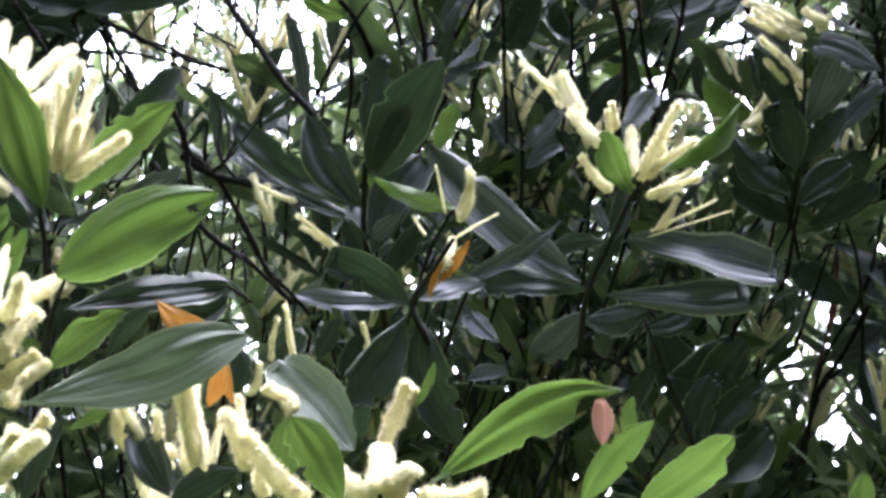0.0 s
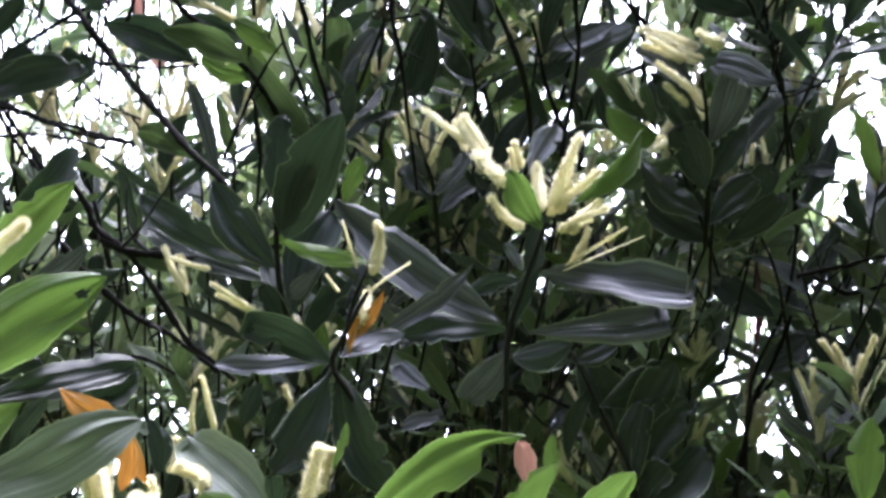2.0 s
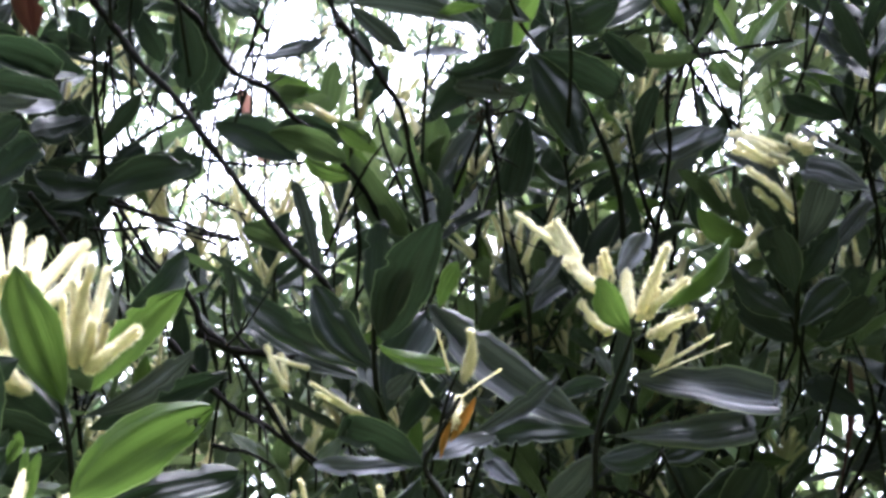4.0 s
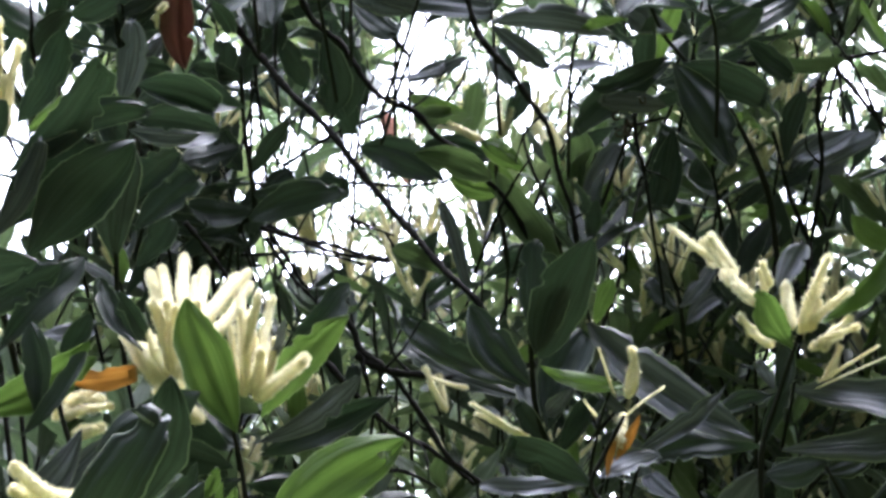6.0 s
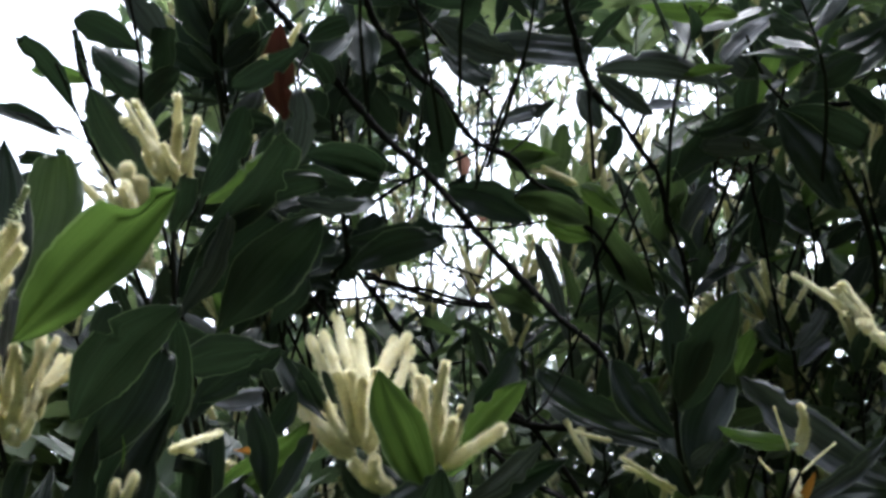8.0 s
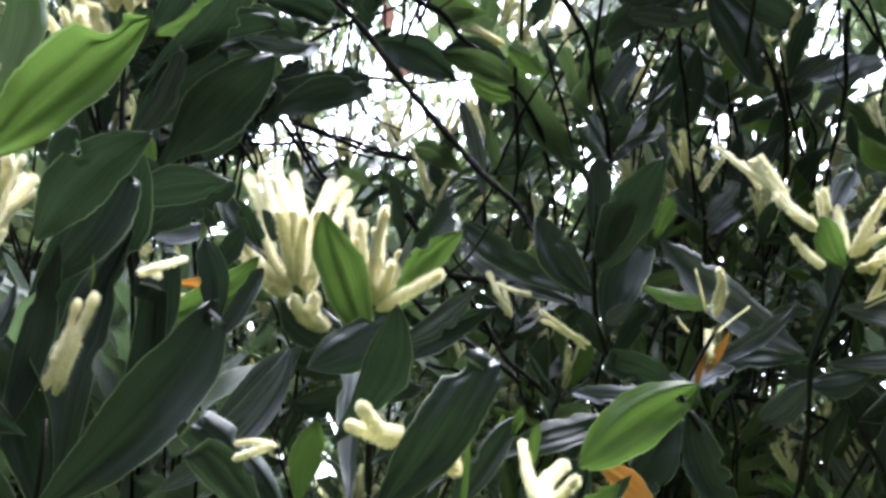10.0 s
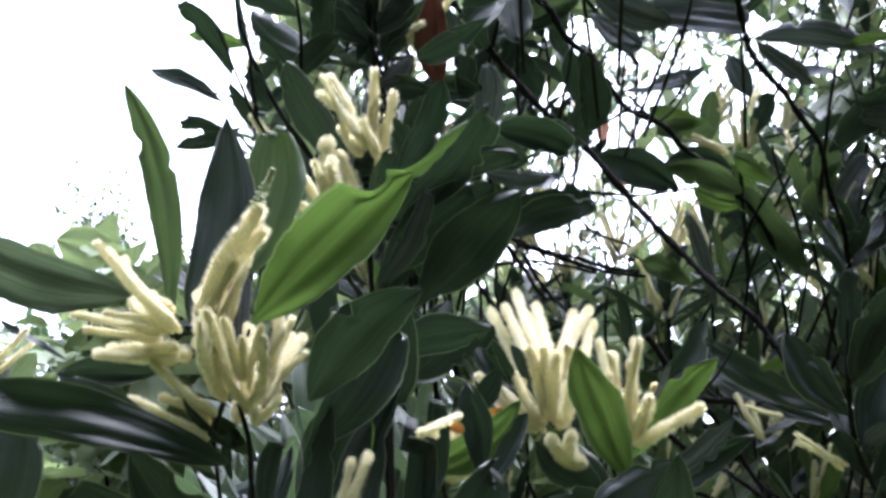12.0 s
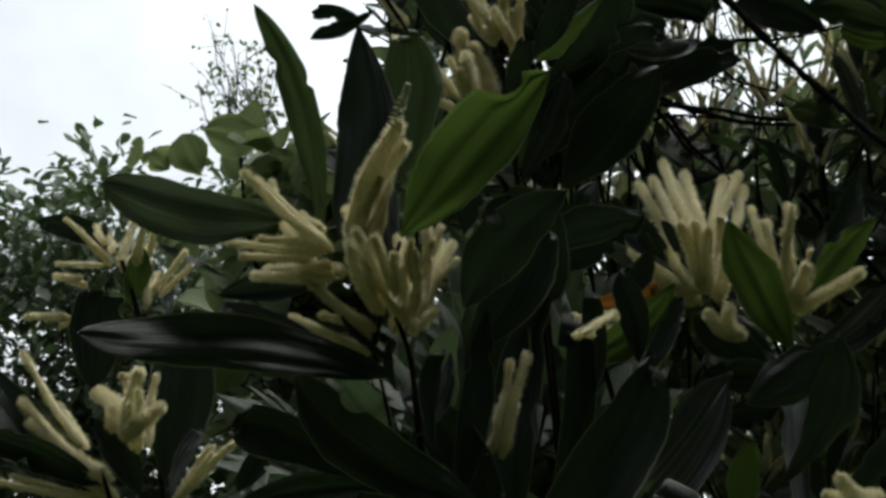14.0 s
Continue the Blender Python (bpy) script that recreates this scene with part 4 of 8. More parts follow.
s = shoot(acacia_b, "leafy_shoot", [(-0.344, 2.416, 2.979), (-0.408, 2.328, 3.028), (-0.462, 2.275, 3.108), (-0.489, 2.221, 3.186)], 0.0064)
leaf(s, (-0.496, 2.317, 3.083), (-0.621, 2.222, 3.199), 0.048, (0.00, -0.77, -0.63), 0.09, DARK_LEAF)
leaf(s, (-0.514, 2.316, 3.032), (-0.649, 2.274, 3.061), 0.044, (0.31, -0.95, 0.05), 0.05, DARK_LEAF)
leaf(s, (-0.481, 2.347, 3.179), (-0.595, 2.328, 3.182), 0.038, (0.13, -0.86, -0.49), 0.04, YOUNG_LEAF)
leaf(s, (-0.377, 2.233, 3.177), (-0.499, 2.193, 3.219), 0.069, (0.11, -0.86, -0.50), 0.02, DARK_LEAF)
leaf(s, (-0.313, 2.300, 3.125), (-0.473, 2.236, 3.177), 0.079, (0.25, -0.91, -0.34), -0.08, DARK_LEAF)
leaf(s, (-0.324, 2.251, 3.196), (-0.419, 2.136, 3.269), 0.062, (0.29, -0.67, -0.68), -0.02, GREY_LEAF)
leaf(s, (-0.373, 2.128, 3.342), (-0.553, 2.105, 3.309), 0.051, (0.22, -0.56, -0.80), 0.08, DARK_LEAF)
leaf(s, (-0.410, 2.144, 3.301), (-0.508, 2.142, 3.259), 0.055, (0.31, -0.64, -0.71), -0.09, DARK_LEAF)
leaf(s, (-0.493, 2.352, 2.979), (-0.613, 2.286, 2.964), 0.033, (0.41, -0.60, -0.69), 0.07, DARK_LEAF)
leaf(s, (-0.471, 2.341, 2.997), (-0.593, 2.311, 2.931), 0.032, (0.45, -0.76, -0.47), -0.07, DARK_LEAF)
leaf(s, (-0.462, 2.289, 3.104), (-0.489, 2.158, 3.169), 0.015, (-0.08, -0.43, -0.90), -0.05, DARK_LEAF)
leaf(s, (-0.419, 2.339, 3.034), (-0.469, 2.254, 3.069), 0.043, (0.39, -0.54, -0.75), -0.03, DARK_LEAF)
leaf(s, (-0.386, 2.296, 3.071), (-0.302, 2.228, 3.142), 0.053, (-0.04, -0.74, -0.67), -0.06, DARK_LEAF)
leaf(s, (-0.344, 2.288, 3.105), (-0.334, 2.176, 3.234), 0.056, (-0.25, -0.74, -0.62), 0.05, DARK_LEAF)
leaf(s, (-0.368, 2.173, 3.297), (-0.272, 2.125, 3.340), 0.066, (-0.18, -0.84, -0.51), -0.04, DARK_LEAF)
leaf(s, (-0.408, 2.276, 3.109), (-0.475, 2.325, 3.088), 0.038, (-0.42, -0.77, -0.48), -0.03, DARK_LEAF)
leaf(s, (-0.387, 2.363, 3.023), (-0.301, 2.277, 3.061), 0.043, (-0.23, -0.58, -0.78), 0.06, DARK_LEAF)
spike(s, (-0.419, 2.375, 2.980), (-0.452, 2.287, 2.989), 0.0117)
spike(s, (-0.413, 2.382, 2.984), (-0.458, 2.316, 3.006), 0.0113)

s = shoot(acacia_b, "leafy_shoot", [(-0.189, 2.515, 3.009), (-0.225, 2.388, 3.130), (-0.249, 2.311, 3.250), (-0.239, 2.240, 3.348)], 0.0067)
leaf(s, (-0.123, 2.276, 3.294), (-0.109, 2.379, 3.132), 0.073, (0.16, -0.84, -0.52), 0.05, RED_LEAF)
leaf(s, (-0.270, 2.385, 3.180), (-0.249, 2.346, 3.302), 0.052, (0.13, -0.94, -0.32), 0.06, DARK_LEAF)
leaf(s, (-0.248, 2.348, 3.222), (-0.148, 2.321, 3.313), 0.070, (-0.05, -0.97, -0.23), -0.04, DARK_LEAF)
leaf(s, (-0.239, 2.272, 3.290), (-0.196, 2.191, 3.352), 0.057, (0.14, -0.56, -0.82), 0.03, DARK_LEAF)
leaf(s, (-0.225, 2.392, 3.132), (-0.158, 2.385, 3.207), 0.069, (0.07, -0.98, -0.16), 0.08, GREY_LEAF)
leaf(s, (-0.249, 2.315, 3.253), (-0.317, 2.254, 3.358), 0.068, (0.13, -0.89, -0.44), -0.05, DARK_LEAF)
leaf(s, (-0.239, 2.281, 3.337), (-0.274, 2.268, 3.467), 0.070, (-0.39, -0.90, -0.19), 0.06, DARK_LEAF)
leaf(s, (-0.074, 2.286, 3.262), (0.026, 2.276, 3.309), 0.050, (0.22, -0.76, -0.61), -0.05, DARK_LEAF)
leaf(s, (-0.061, 2.316, 3.256), (-0.014, 2.363, 3.208), 0.069, (-0.16, -0.62, -0.76), -0.06, DARK_LEAF)
spike(s, (-0.194, 2.302, 3.299), (-0.174, 2.281, 3.331), 0.0090)
spike(s, (-0.192, 2.312, 3.305), (-0.170, 2.294, 3.321), 0.0080)
spike(s, (-0.105, 2.313, 3.267), (-0.086, 2.251, 3.276), 0.0078)
spike(s, (-0.170, 2.349, 3.224), (-0.145, 2.287, 3.222), 0.0089)
spike(s, (-0.169, 2.367, 3.224), (-0.144, 2.337, 3.212), 0.0083)

s = shoot(acacia_a, "leafy_shoot", [(-0.370, 1.377, 2.071), (-0.347, 1.309, 2.117), (-0.336, 1.295, 2.153)], 0.0034)
leaf(s, (-0.335, 1.294, 2.158), (-0.188, 1.235, 2.310), 0.080, (-0.12, -0.96, -0.25), 0.0, YOUNG_LEAF, bitten=-1)
leaf(s, (-0.274, 1.328, 2.093), (-0.174, 1.246, 2.185), 0.068, (0.01, -0.74, -0.67), -0.09, DARK_LEAF)
leaf(s, (-0.267, 1.456, 2.031), (-0.183, 1.349, 2.225), 0.075, (0.25, -0.80, -0.55), 0.06, DARK_LEAF)
leaf(s, (-0.191, 1.451, 2.205), (-0.085, 1.415, 2.217), 0.049, (-0.18, -0.75, -0.64), -0.05, DARK_LEAF)
leaf(s, (-0.088, 1.618, 2.193), (-0.057, 1.597, 2.245), 0.035, (0.02, -0.92, -0.39), 0.02, DARK_LEAF)

s = shoot(acacia_a, "flowering_shoot", [(-0.314, 1.389, 1.903), (-0.320, 1.325, 1.969), (-0.326, 1.309, 2.033), (-0.340, 1.295, 2.075)], 0.0044)
spike(s, (-0.383, 1.298, 2.148), (-0.333, 1.208, 2.244), 0.0128, buds=True, fine=True)
spike(s, (-0.389, 1.311, 2.150), (-0.327, 1.224, 2.230), 0.0108, fine=True)
spike(s, (-0.381, 1.300, 2.145), (-0.358, 1.244, 2.202), 0.0108, fine=True)
spike(s, (-0.375, 1.302, 2.131), (-0.377, 1.312, 2.195), 0.0086, fine=True)
spike(s, (-0.377, 1.319, 2.132), (-0.386, 1.325, 2.180), 0.0070, fine=True)
spike(s, (-0.377, 1.305, 2.133), (-0.380, 1.320, 2.188), 0.0080, fine=True)
spike(s, (-0.403, 1.273, 2.139), (-0.481, 1.216, 2.199), 0.0083, fine=True)
spike(s, (-0.400, 1.279, 2.138), (-0.473, 1.236, 2.200), 0.0077, fine=True)
spike(s, (-0.400, 1.278, 2.123), (-0.478, 1.341, 2.140), 0.0091, fine=True)
spike(s, (-0.400, 1.281, 2.111), (-0.492, 1.344, 2.136), 0.0082, fine=True)
spike(s, (-0.395, 1.287, 2.120), (-0.410, 1.364, 2.145), 0.0077, fine=True)
spike(s, (-0.415, 1.284, 2.138), (-0.502, 1.258, 2.141), 0.0067, fine=True)
spike(s, (-0.419, 1.297, 2.137), (-0.491, 1.272, 2.131), 0.0066, fine=True)
spike(s, (-0.408, 1.284, 2.141), (-0.471, 1.254, 2.146), 0.0067, fine=True)
spike(s, (-0.439, 1.272, 2.146), (-0.468, 1.296, 2.222), 0.0063, fine=True)
spike(s, (-0.435, 1.296, 2.145), (-0.460, 1.314, 2.202), 0.0054, fine=True)
spike(s, (-0.412, 1.275, 2.164), (-0.453, 1.286, 2.187), 0.0057, fine=True)
spike(s, (-0.418, 1.284, 2.161), (-0.428, 1.283, 2.172), 0.0049, fine=True)
spike(s, (-0.409, 1.281, 2.161), (-0.437, 1.297, 2.186), 0.0056, fine=True)
spike(s, (-0.360, 1.297, 2.062), (-0.419, 1.296, 2.106), 0.0078, fine=True)
spike(s, (-0.366, 1.303, 2.054), (-0.416, 1.318, 2.088), 0.0069, fine=True)
spike(s, (-0.363, 1.305, 2.068), (-0.428, 1.295, 2.112), 0.0068, fine=True)
spike(s, (-0.365, 1.295, 2.038), (-0.451, 1.344, 2.090), 0.0062, fine=True)
spike(s, (-0.368, 1.307, 2.038), (-0.471, 1.337, 2.075), 0.0057, fine=True)
spike(s, (-0.361, 1.307, 2.045), (-0.437, 1.357, 2.084), 0.0054, fine=True)
spike(s, (-0.357, 1.280, 2.117), (-0.396, 1.324, 2.200), 0.0085, fine=True)
spike(s, (-0.357, 1.285, 2.118), (-0.389, 1.326, 2.149), 0.0080, fine=True)
spike(s, (-0.347, 1.311, 2.092), (-0.375, 1.223, 2.138), 0.0082, fine=True)
spike(s, (-0.358, 1.332, 2.093), (-0.367, 1.258, 2.115), 0.0068, fine=True)
spike(s, (-0.355, 1.318, 2.085), (-0.379, 1.213, 2.123), 0.0080, fine=True)
spike(s, (-0.333, 1.309, 2.076), (-0.344, 1.338, 2.173), 0.0086, fine=True)
spike(s, (-0.342, 1.321, 2.065), (-0.335, 1.360, 2.128), 0.0080, fine=True)
spike(s, (-0.327, 1.296, 2.069), (-0.318, 1.260, 2.132), 0.0083, fine=True)
spike(s, (-0.323, 1.298, 2.066), (-0.356, 1.279, 2.100), 0.0071, fine=True)
spike(s, (-0.321, 1.303, 2.077), (-0.307, 1.305, 2.172), 0.0084, fine=True)
spike(s, (-0.320, 1.317, 2.080), (-0.304, 1.285, 2.150), 0.0074, fine=True)
spike(s, (-0.320, 1.310, 2.082), (-0.288, 1.341, 2.167), 0.0082, fine=True)
spike(s, (-0.314, 1.322, 2.095), (-0.298, 1.318, 2.177), 0.0068, fine=True)
spike(s, (-0.314, 1.331, 2.096), (-0.280, 1.319, 2.143), 0.0063, fine=True)
spike(s, (-0.310, 1.346, 2.099), (-0.297, 1.347, 2.171), 0.0056, fine=True)
spike(s, (-0.317, 1.320, 2.070), (-0.299, 1.260, 2.072), 0.0055, fine=True)
spike(s, (-0.323, 1.334, 2.070), (-0.323, 1.282, 2.057), 0.0046, fine=True)
spike(s, (-0.326, 1.326, 2.070), (-0.320, 1.273, 2.063), 0.0051, fine=True)
spike(s, (-0.339, 1.284, 2.095), (-0.357, 1.234, 2.136), 0.0071, fine=True)
spike(s, (-0.338, 1.292, 2.096), (-0.339, 1.246, 2.124), 0.0063, fine=True)
spike(s, (-0.333, 1.303, 2.093), (-0.322, 1.247, 2.137), 0.0057, fine=True)
spike(s, (-0.368, 1.288, 2.144), (-0.345, 1.277, 2.223), 0.0073, fine=True)
spike(s, (-0.367, 1.289, 2.145), (-0.364, 1.313, 2.195), 0.0060, fine=True)
spike(s, (-0.362, 1.299, 2.142), (-0.349, 1.272, 2.232), 0.0064, fine=True)
leaf(s, (-0.370, 1.510, 2.216), (-0.328, 1.458, 2.471), 0.021, (-0.20, -0.97, -0.17), -0.03, DARK_LEAF)
leaf(s, (-0.405, 1.377, 2.189), (-0.390, 1.362, 2.429), 0.073, (0.26, -0.96, -0.08), 0.08, DARK_LEAF, bitten=2)
leaf(s, (-0.363, 1.393, 2.246), (-0.335, 1.379, 2.447), 0.077, (-0.14, -0.99, -0.05), 0.09, MID_LEAF, bitten=3)
leaf(s, (-0.425, 1.377, 2.183), (-0.487, 1.291, 2.424), 0.038, (0.07, -0.94, -0.32), 0.06, MID_LEAF)
leaf(s, (-0.447, 1.251, 2.163), (-0.606, 1.178, 2.177), 0.060, (0.33, -0.82, -0.47), -0.07, SAGE_LEAF, bitten=2)
leaf(s, (-0.347, 1.311, 2.019), (-0.604, 1.142, 2.012), 0.056, (0.54, -0.82, -0.19), 0.05, DARK_LEAF, bitten=2)
leaf(s, (-0.391, 1.353, 2.040), (-0.529, 1.307, 2.095), 0.035, (0.09, -0.87, -0.48), 0.03, GREY_LEAF)
leaf(s, (-0.255, 1.293, 1.886), (-0.428, 1.210, 1.988), 0.065, (0.11, -0.85, -0.51), -0.06, DARK_LEAF)
leaf(s, (-0.376, 1.330, 1.921), (-0.510, 1.247, 1.969), 0.052, (0.30, -0.79, -0.53), 0.08, DARK_LEAF)
leaf(s, (-0.341, 1.308, 2.033), (-0.395, 1.291, 2.075), 0.011, (-0.04, -0.92, -0.40), -0.06, DARK_LEAF)
leaf(s, (-0.347, 1.378, 2.076), (-0.351, 1.340, 2.256), 0.024, (-0.07, -0.98, -0.21), -0.02, GREY_LEAF)
leaf(s, (-0.444, 1.465, 2.168), (-0.550, 1.447, 2.152), 0.038, (0.21, -0.86, -0.46), 0.04, DARK_LEAF)
leaf(s, (-0.344, 1.342, 2.013), (-0.348, 1.320, 2.060), 0.012, (-0.21, -0.88, -0.43), -0.08, DARK_LEAF)
leaf(s, (-0.331, 1.323, 1.952), (-0.287, 1.335, 2.051), 0.023, (-0.02, -0.99, 0.13), 0.09, DARK_LEAF)

s = shoot(acacia_a, "flowering_shoot", [(-0.247, 1.335, 1.798), (-0.238, 1.278, 1.852), (-0.239, 1.271, 1.897)], 0.0037)
spike(s, (-0.240, 1.364, 1.947), (-0.214, 1.359, 2.053), 0.0091, fine=True)
spike(s, (-0.254, 1.370, 1.951), (-0.227, 1.366, 2.046), 0.0076, fine=True)
spike(s, (-0.244, 1.358, 1.975), (-0.229, 1.368, 2.017), 0.0074)
spike(s, (-0.236, 1.375, 1.973), (-0.227, 1.376, 2.008), 0.0071)
leaf(s, (-0.285, 1.371, 1.899), (-0.254, 1.348, 2.101), 0.037, (0.17, -0.98, -0.14), 0.02, DARK_LEAF)
leaf(s, (-0.300, 1.262, 1.933), (-0.290, 1.239, 2.046), 0.022, (0.36, -0.91, -0.22), -0.09, DARK_LEAF)
leaf(s, (-0.237, 1.443, 1.830), (-0.194, 1.404, 2.142), 0.054, (-0.08, -0.99, -0.11), -0.04, DARK_LEAF)
leaf(s, (-0.220, 1.482, 1.834), (-0.165, 1.409, 2.181), 0.036, (0.05, -0.98, -0.22), 0.09, DARK_LEAF)
leaf(s, (-0.212, 1.246, 2.013), (-0.213, 1.237, 2.049), 0.003, (-0.23, -0.94, -0.24), 0.07, YOUNG_LEAF)
leaf(s, (-0.237, 1.404, 1.815), (-0.347, 1.379, 2.052), 0.065, (-0.17, -0.97, -0.18), 0.08, DARK_LEAF)
leaf(s, (-0.241, 1.286, 1.793), (-0.409, 1.262, 1.893), 0.054, (-0.06, -0.94, -0.32), 0.09, DARK_LEAF)
leaf(s, (-0.251, 1.285, 1.798), (-0.081, 1.229, 2.006), 0.074, (0.06, -0.95, -0.30), 0.03, DARK_LEAF)
leaf(s, (-0.131, 1.425, 1.871), (-0.003, 1.389, 2.018), 0.042, (0.10, -0.94, -0.32), 0.07, GREY_LEAF)
leaf(s, (-0.169, 1.460, 1.971), (-0.142, 1.414, 2.150), 0.032, (-0.34, -0.92, -0.19), 0.07, DARK_LEAF)
leaf(s, (-0.086, 1.530, 2.087), (-0.109, 1.502, 2.186), 0.039, (-0.27, -0.90, -0.33), 0.08, DARK_LEAF)
leaf(s, (-0.101, 1.520, 2.052), (-0.042, 1.487, 2.152), 0.027, (-0.35, -0.93, -0.10), 0.09, DARK_LEAF)
leaf(s, (-0.154, 1.582, 2.103), (-0.038, 1.549, 2.172), 0.040, (-0.18, -0.97, -0.17), 0.08, YOUNG_LEAF)
leaf(s, (-0.277, 1.360, 2.046), (-0.187, 1.306, 2.212), 0.069, (0.10, -0.93, -0.36), 0.07, DARK_LEAF)
leaf(s, (-0.172, 1.505, 2.188), (-0.076, 1.476, 2.247), 0.058, (-0.13, -0.96, -0.26), -0.05, DARK_LEAF)
spike(s, (-0.162, 1.231, 2.035), (-0.129, 1.289, 2.074), 0.0054)
spike(s, (-0.168, 1.235, 2.033), (-0.151, 1.270, 2.047), 0.0054)

s = shoot(acacia_a, "flowering_shoot", [(-0.631, 1.629, 1.882), (-0.640, 1.544, 2.050), (-0.655, 1.512, 2.149), (-0.672, 1.487, 2.209)], 0.0046)
spike(s, (-0.686, 1.492, 2.209), (-0.731, 1.454, 2.248), 0.0060)
spike(s, (-0.687, 1.499, 2.205), (-0.715, 1.468, 2.241), 0.0050)
spike(s, (-0.689, 1.480, 2.227), (-0.713, 1.509, 2.260), 0.0054)
spike(s, (-0.687, 1.491, 2.221), (-0.699, 1.527, 2.253), 0.0050)
spike(s, (-0.679, 1.502, 2.207), (-0.675, 1.526, 2.272), 0.0074)
spike(s, (-0.678, 1.510, 2.203), (-0.658, 1.545, 2.245), 0.0067)
spike(s, (-0.655, 1.487, 2.201), (-0.637, 1.462, 2.243), 0.0072)
spike(s, (-0.655, 1.504, 2.205), (-0.633, 1.479, 2.241), 0.0067)
spike(s, (-0.649, 1.531, 2.182), (-0.597, 1.486, 2.217), 0.0060)
spike(s, (-0.637, 1.533, 2.179), (-0.598, 1.520, 2.215), 0.0055)
spike(s, (-0.696, 1.501, 2.208), (-0.761, 1.527, 2.219), 0.0048)
spike(s, (-0.718, 1.492, 2.190), (-0.759, 1.516, 2.199), 0.0061)
spike(s, (-0.718, 1.514, 2.187), (-0.754, 1.524, 2.200), 0.0056)
spike(s, (-0.736, 1.519, 2.151), (-0.785, 1.507, 2.146), 0.0081)
spike(s, (-0.725, 1.534, 2.147), (-0.752, 1.526, 2.143), 0.0070)
spike(s, (-0.645, 1.507, 2.160), (-0.650, 1.516, 2.225), 0.0060)
spike(s, (-0.647, 1.512, 2.157), (-0.646, 1.544, 2.213), 0.0055)
leaf(s, (-0.704, 1.522, 2.065), (-0.691, 1.487, 2.202), 0.068, (0.50, -0.83, -0.26), -0.03, DARK_LEAF)
leaf(s, (-0.667, 1.505, 2.160), (-0.649, 1.485, 2.227), 0.031, (0.40, -0.84, -0.37), 0.04, YOUNG_LEAF)
leaf(s, (-0.557, 1.521, 2.197), (-0.639, 1.493, 2.229), 0.011, (0.26, -0.95, -0.16), 0.02, GREY_LEAF)
leaf(s, (-0.769, 1.750, 2.319), (-0.856, 1.715, 2.344), 0.024, (0.32, -0.93, -0.20), 0.02, DARK_LEAF)
leaf(s, (-0.628, 1.564, 1.969), (-0.604, 1.532, 2.153), 0.080, (0.18, -0.97, -0.19), 0.04, DARK_LEAF)
leaf(s, (-0.627, 1.544, 2.158), (-0.633, 1.559, 2.204), 0.020, (0.31, -0.90, 0.32), -0.06, DARK_LEAF)
leaf(s, (-0.626, 1.466, 1.933), (-0.677, 1.439, 2.013), 0.038, (0.35, -0.93, -0.10), 0.05, DARK_LEAF)

s = shoot(acacia_a, "flowering_shoot", [(-0.624, 1.480, 1.840), (-0.641, 1.413, 1.912), (-0.653, 1.403, 1.951)], 0.0042)
spike(s, (-0.669, 1.391, 1.972), (-0.747, 1.398, 2.075), 0.0074)
spike(s, (-0.668, 1.401, 1.972), (-0.725, 1.462, 2.033), 0.0067)
spike(s, (-0.642, 1.409, 1.940), (-0.748, 1.410, 2.025), 0.0104, fine=True)
spike(s, (-0.650, 1.422, 1.945), (-0.736, 1.402, 2.000), 0.0100, fine=True)
spike(s, (-0.648, 1.415, 1.924), (-0.724, 1.415, 1.979), 0.0061)
spike(s, (-0.640, 1.427, 1.924), (-0.688, 1.442, 1.979), 0.0060)
spike(s, (-0.653, 1.434, 1.921), (-0.741, 1.339, 1.932), 0.0072)
spike(s, (-0.647, 1.438, 1.923), (-0.731, 1.360, 1.936), 0.0062)
spike(s, (-0.647, 1.423, 1.997), (-0.673, 1.450, 2.047), 0.0125, fine=True)
spike(s, (-0.636, 1.439, 2.000), (-0.662, 1.483, 2.035), 0.0117, fine=True)
spike(s, (-0.636, 1.421, 1.990), (-0.611, 1.367, 2.046), 0.0103, fine=True)
spike(s, (-0.635, 1.425, 1.994), (-0.635, 1.407, 2.053), 0.0086, fine=True)
spike(s, (-0.627, 1.397, 1.982), (-0.583, 1.354, 2.006), 0.0095, fine=True)
spike(s, (-0.633, 1.405, 1.985), (-0.606, 1.362, 1.995), 0.0094, fine=True)
spike(s, (-0.622, 1.427, 1.973), (-0.607, 1.347, 2.020), 0.0072)
spike(s, (-0.632, 1.441, 1.979), (-0.618, 1.362, 2.012), 0.0059)
spike(s, (-0.619, 1.427, 1.979), (-0.610, 1.430, 2.059), 0.0062)
spike(s, (-0.613, 1.434, 1.979), (-0.620, 1.454, 2.051), 0.0060)
spike(s, (-0.587, 1.457, 1.924), (-0.511, 1.394, 1.973), 0.0072)
spike(s, (-0.591, 1.464, 1.920), (-0.540, 1.419, 1.975), 0.0072)
spike(s, (-0.568, 1.423, 1.936), (-0.541, 1.414, 1.969), 0.0042)
leaf(s, (-0.651, 1.419, 1.942), (-0.802, 1.420, 2.073), 0.051, (0.15, -0.97, 0.18), -0.08, DARK_LEAF)
leaf(s, (-0.656, 1.417, 1.936), (-0.771, 1.331, 1.979), 0.038, (0.37, -0.76, -0.54), 0.05, DARK_LEAF)
leaf(s, (-0.588, 1.434, 1.926), (-0.553, 1.448, 2.013), 0.019, (0.43, -0.90, -0.02), -0.07, GREY_LEAF)
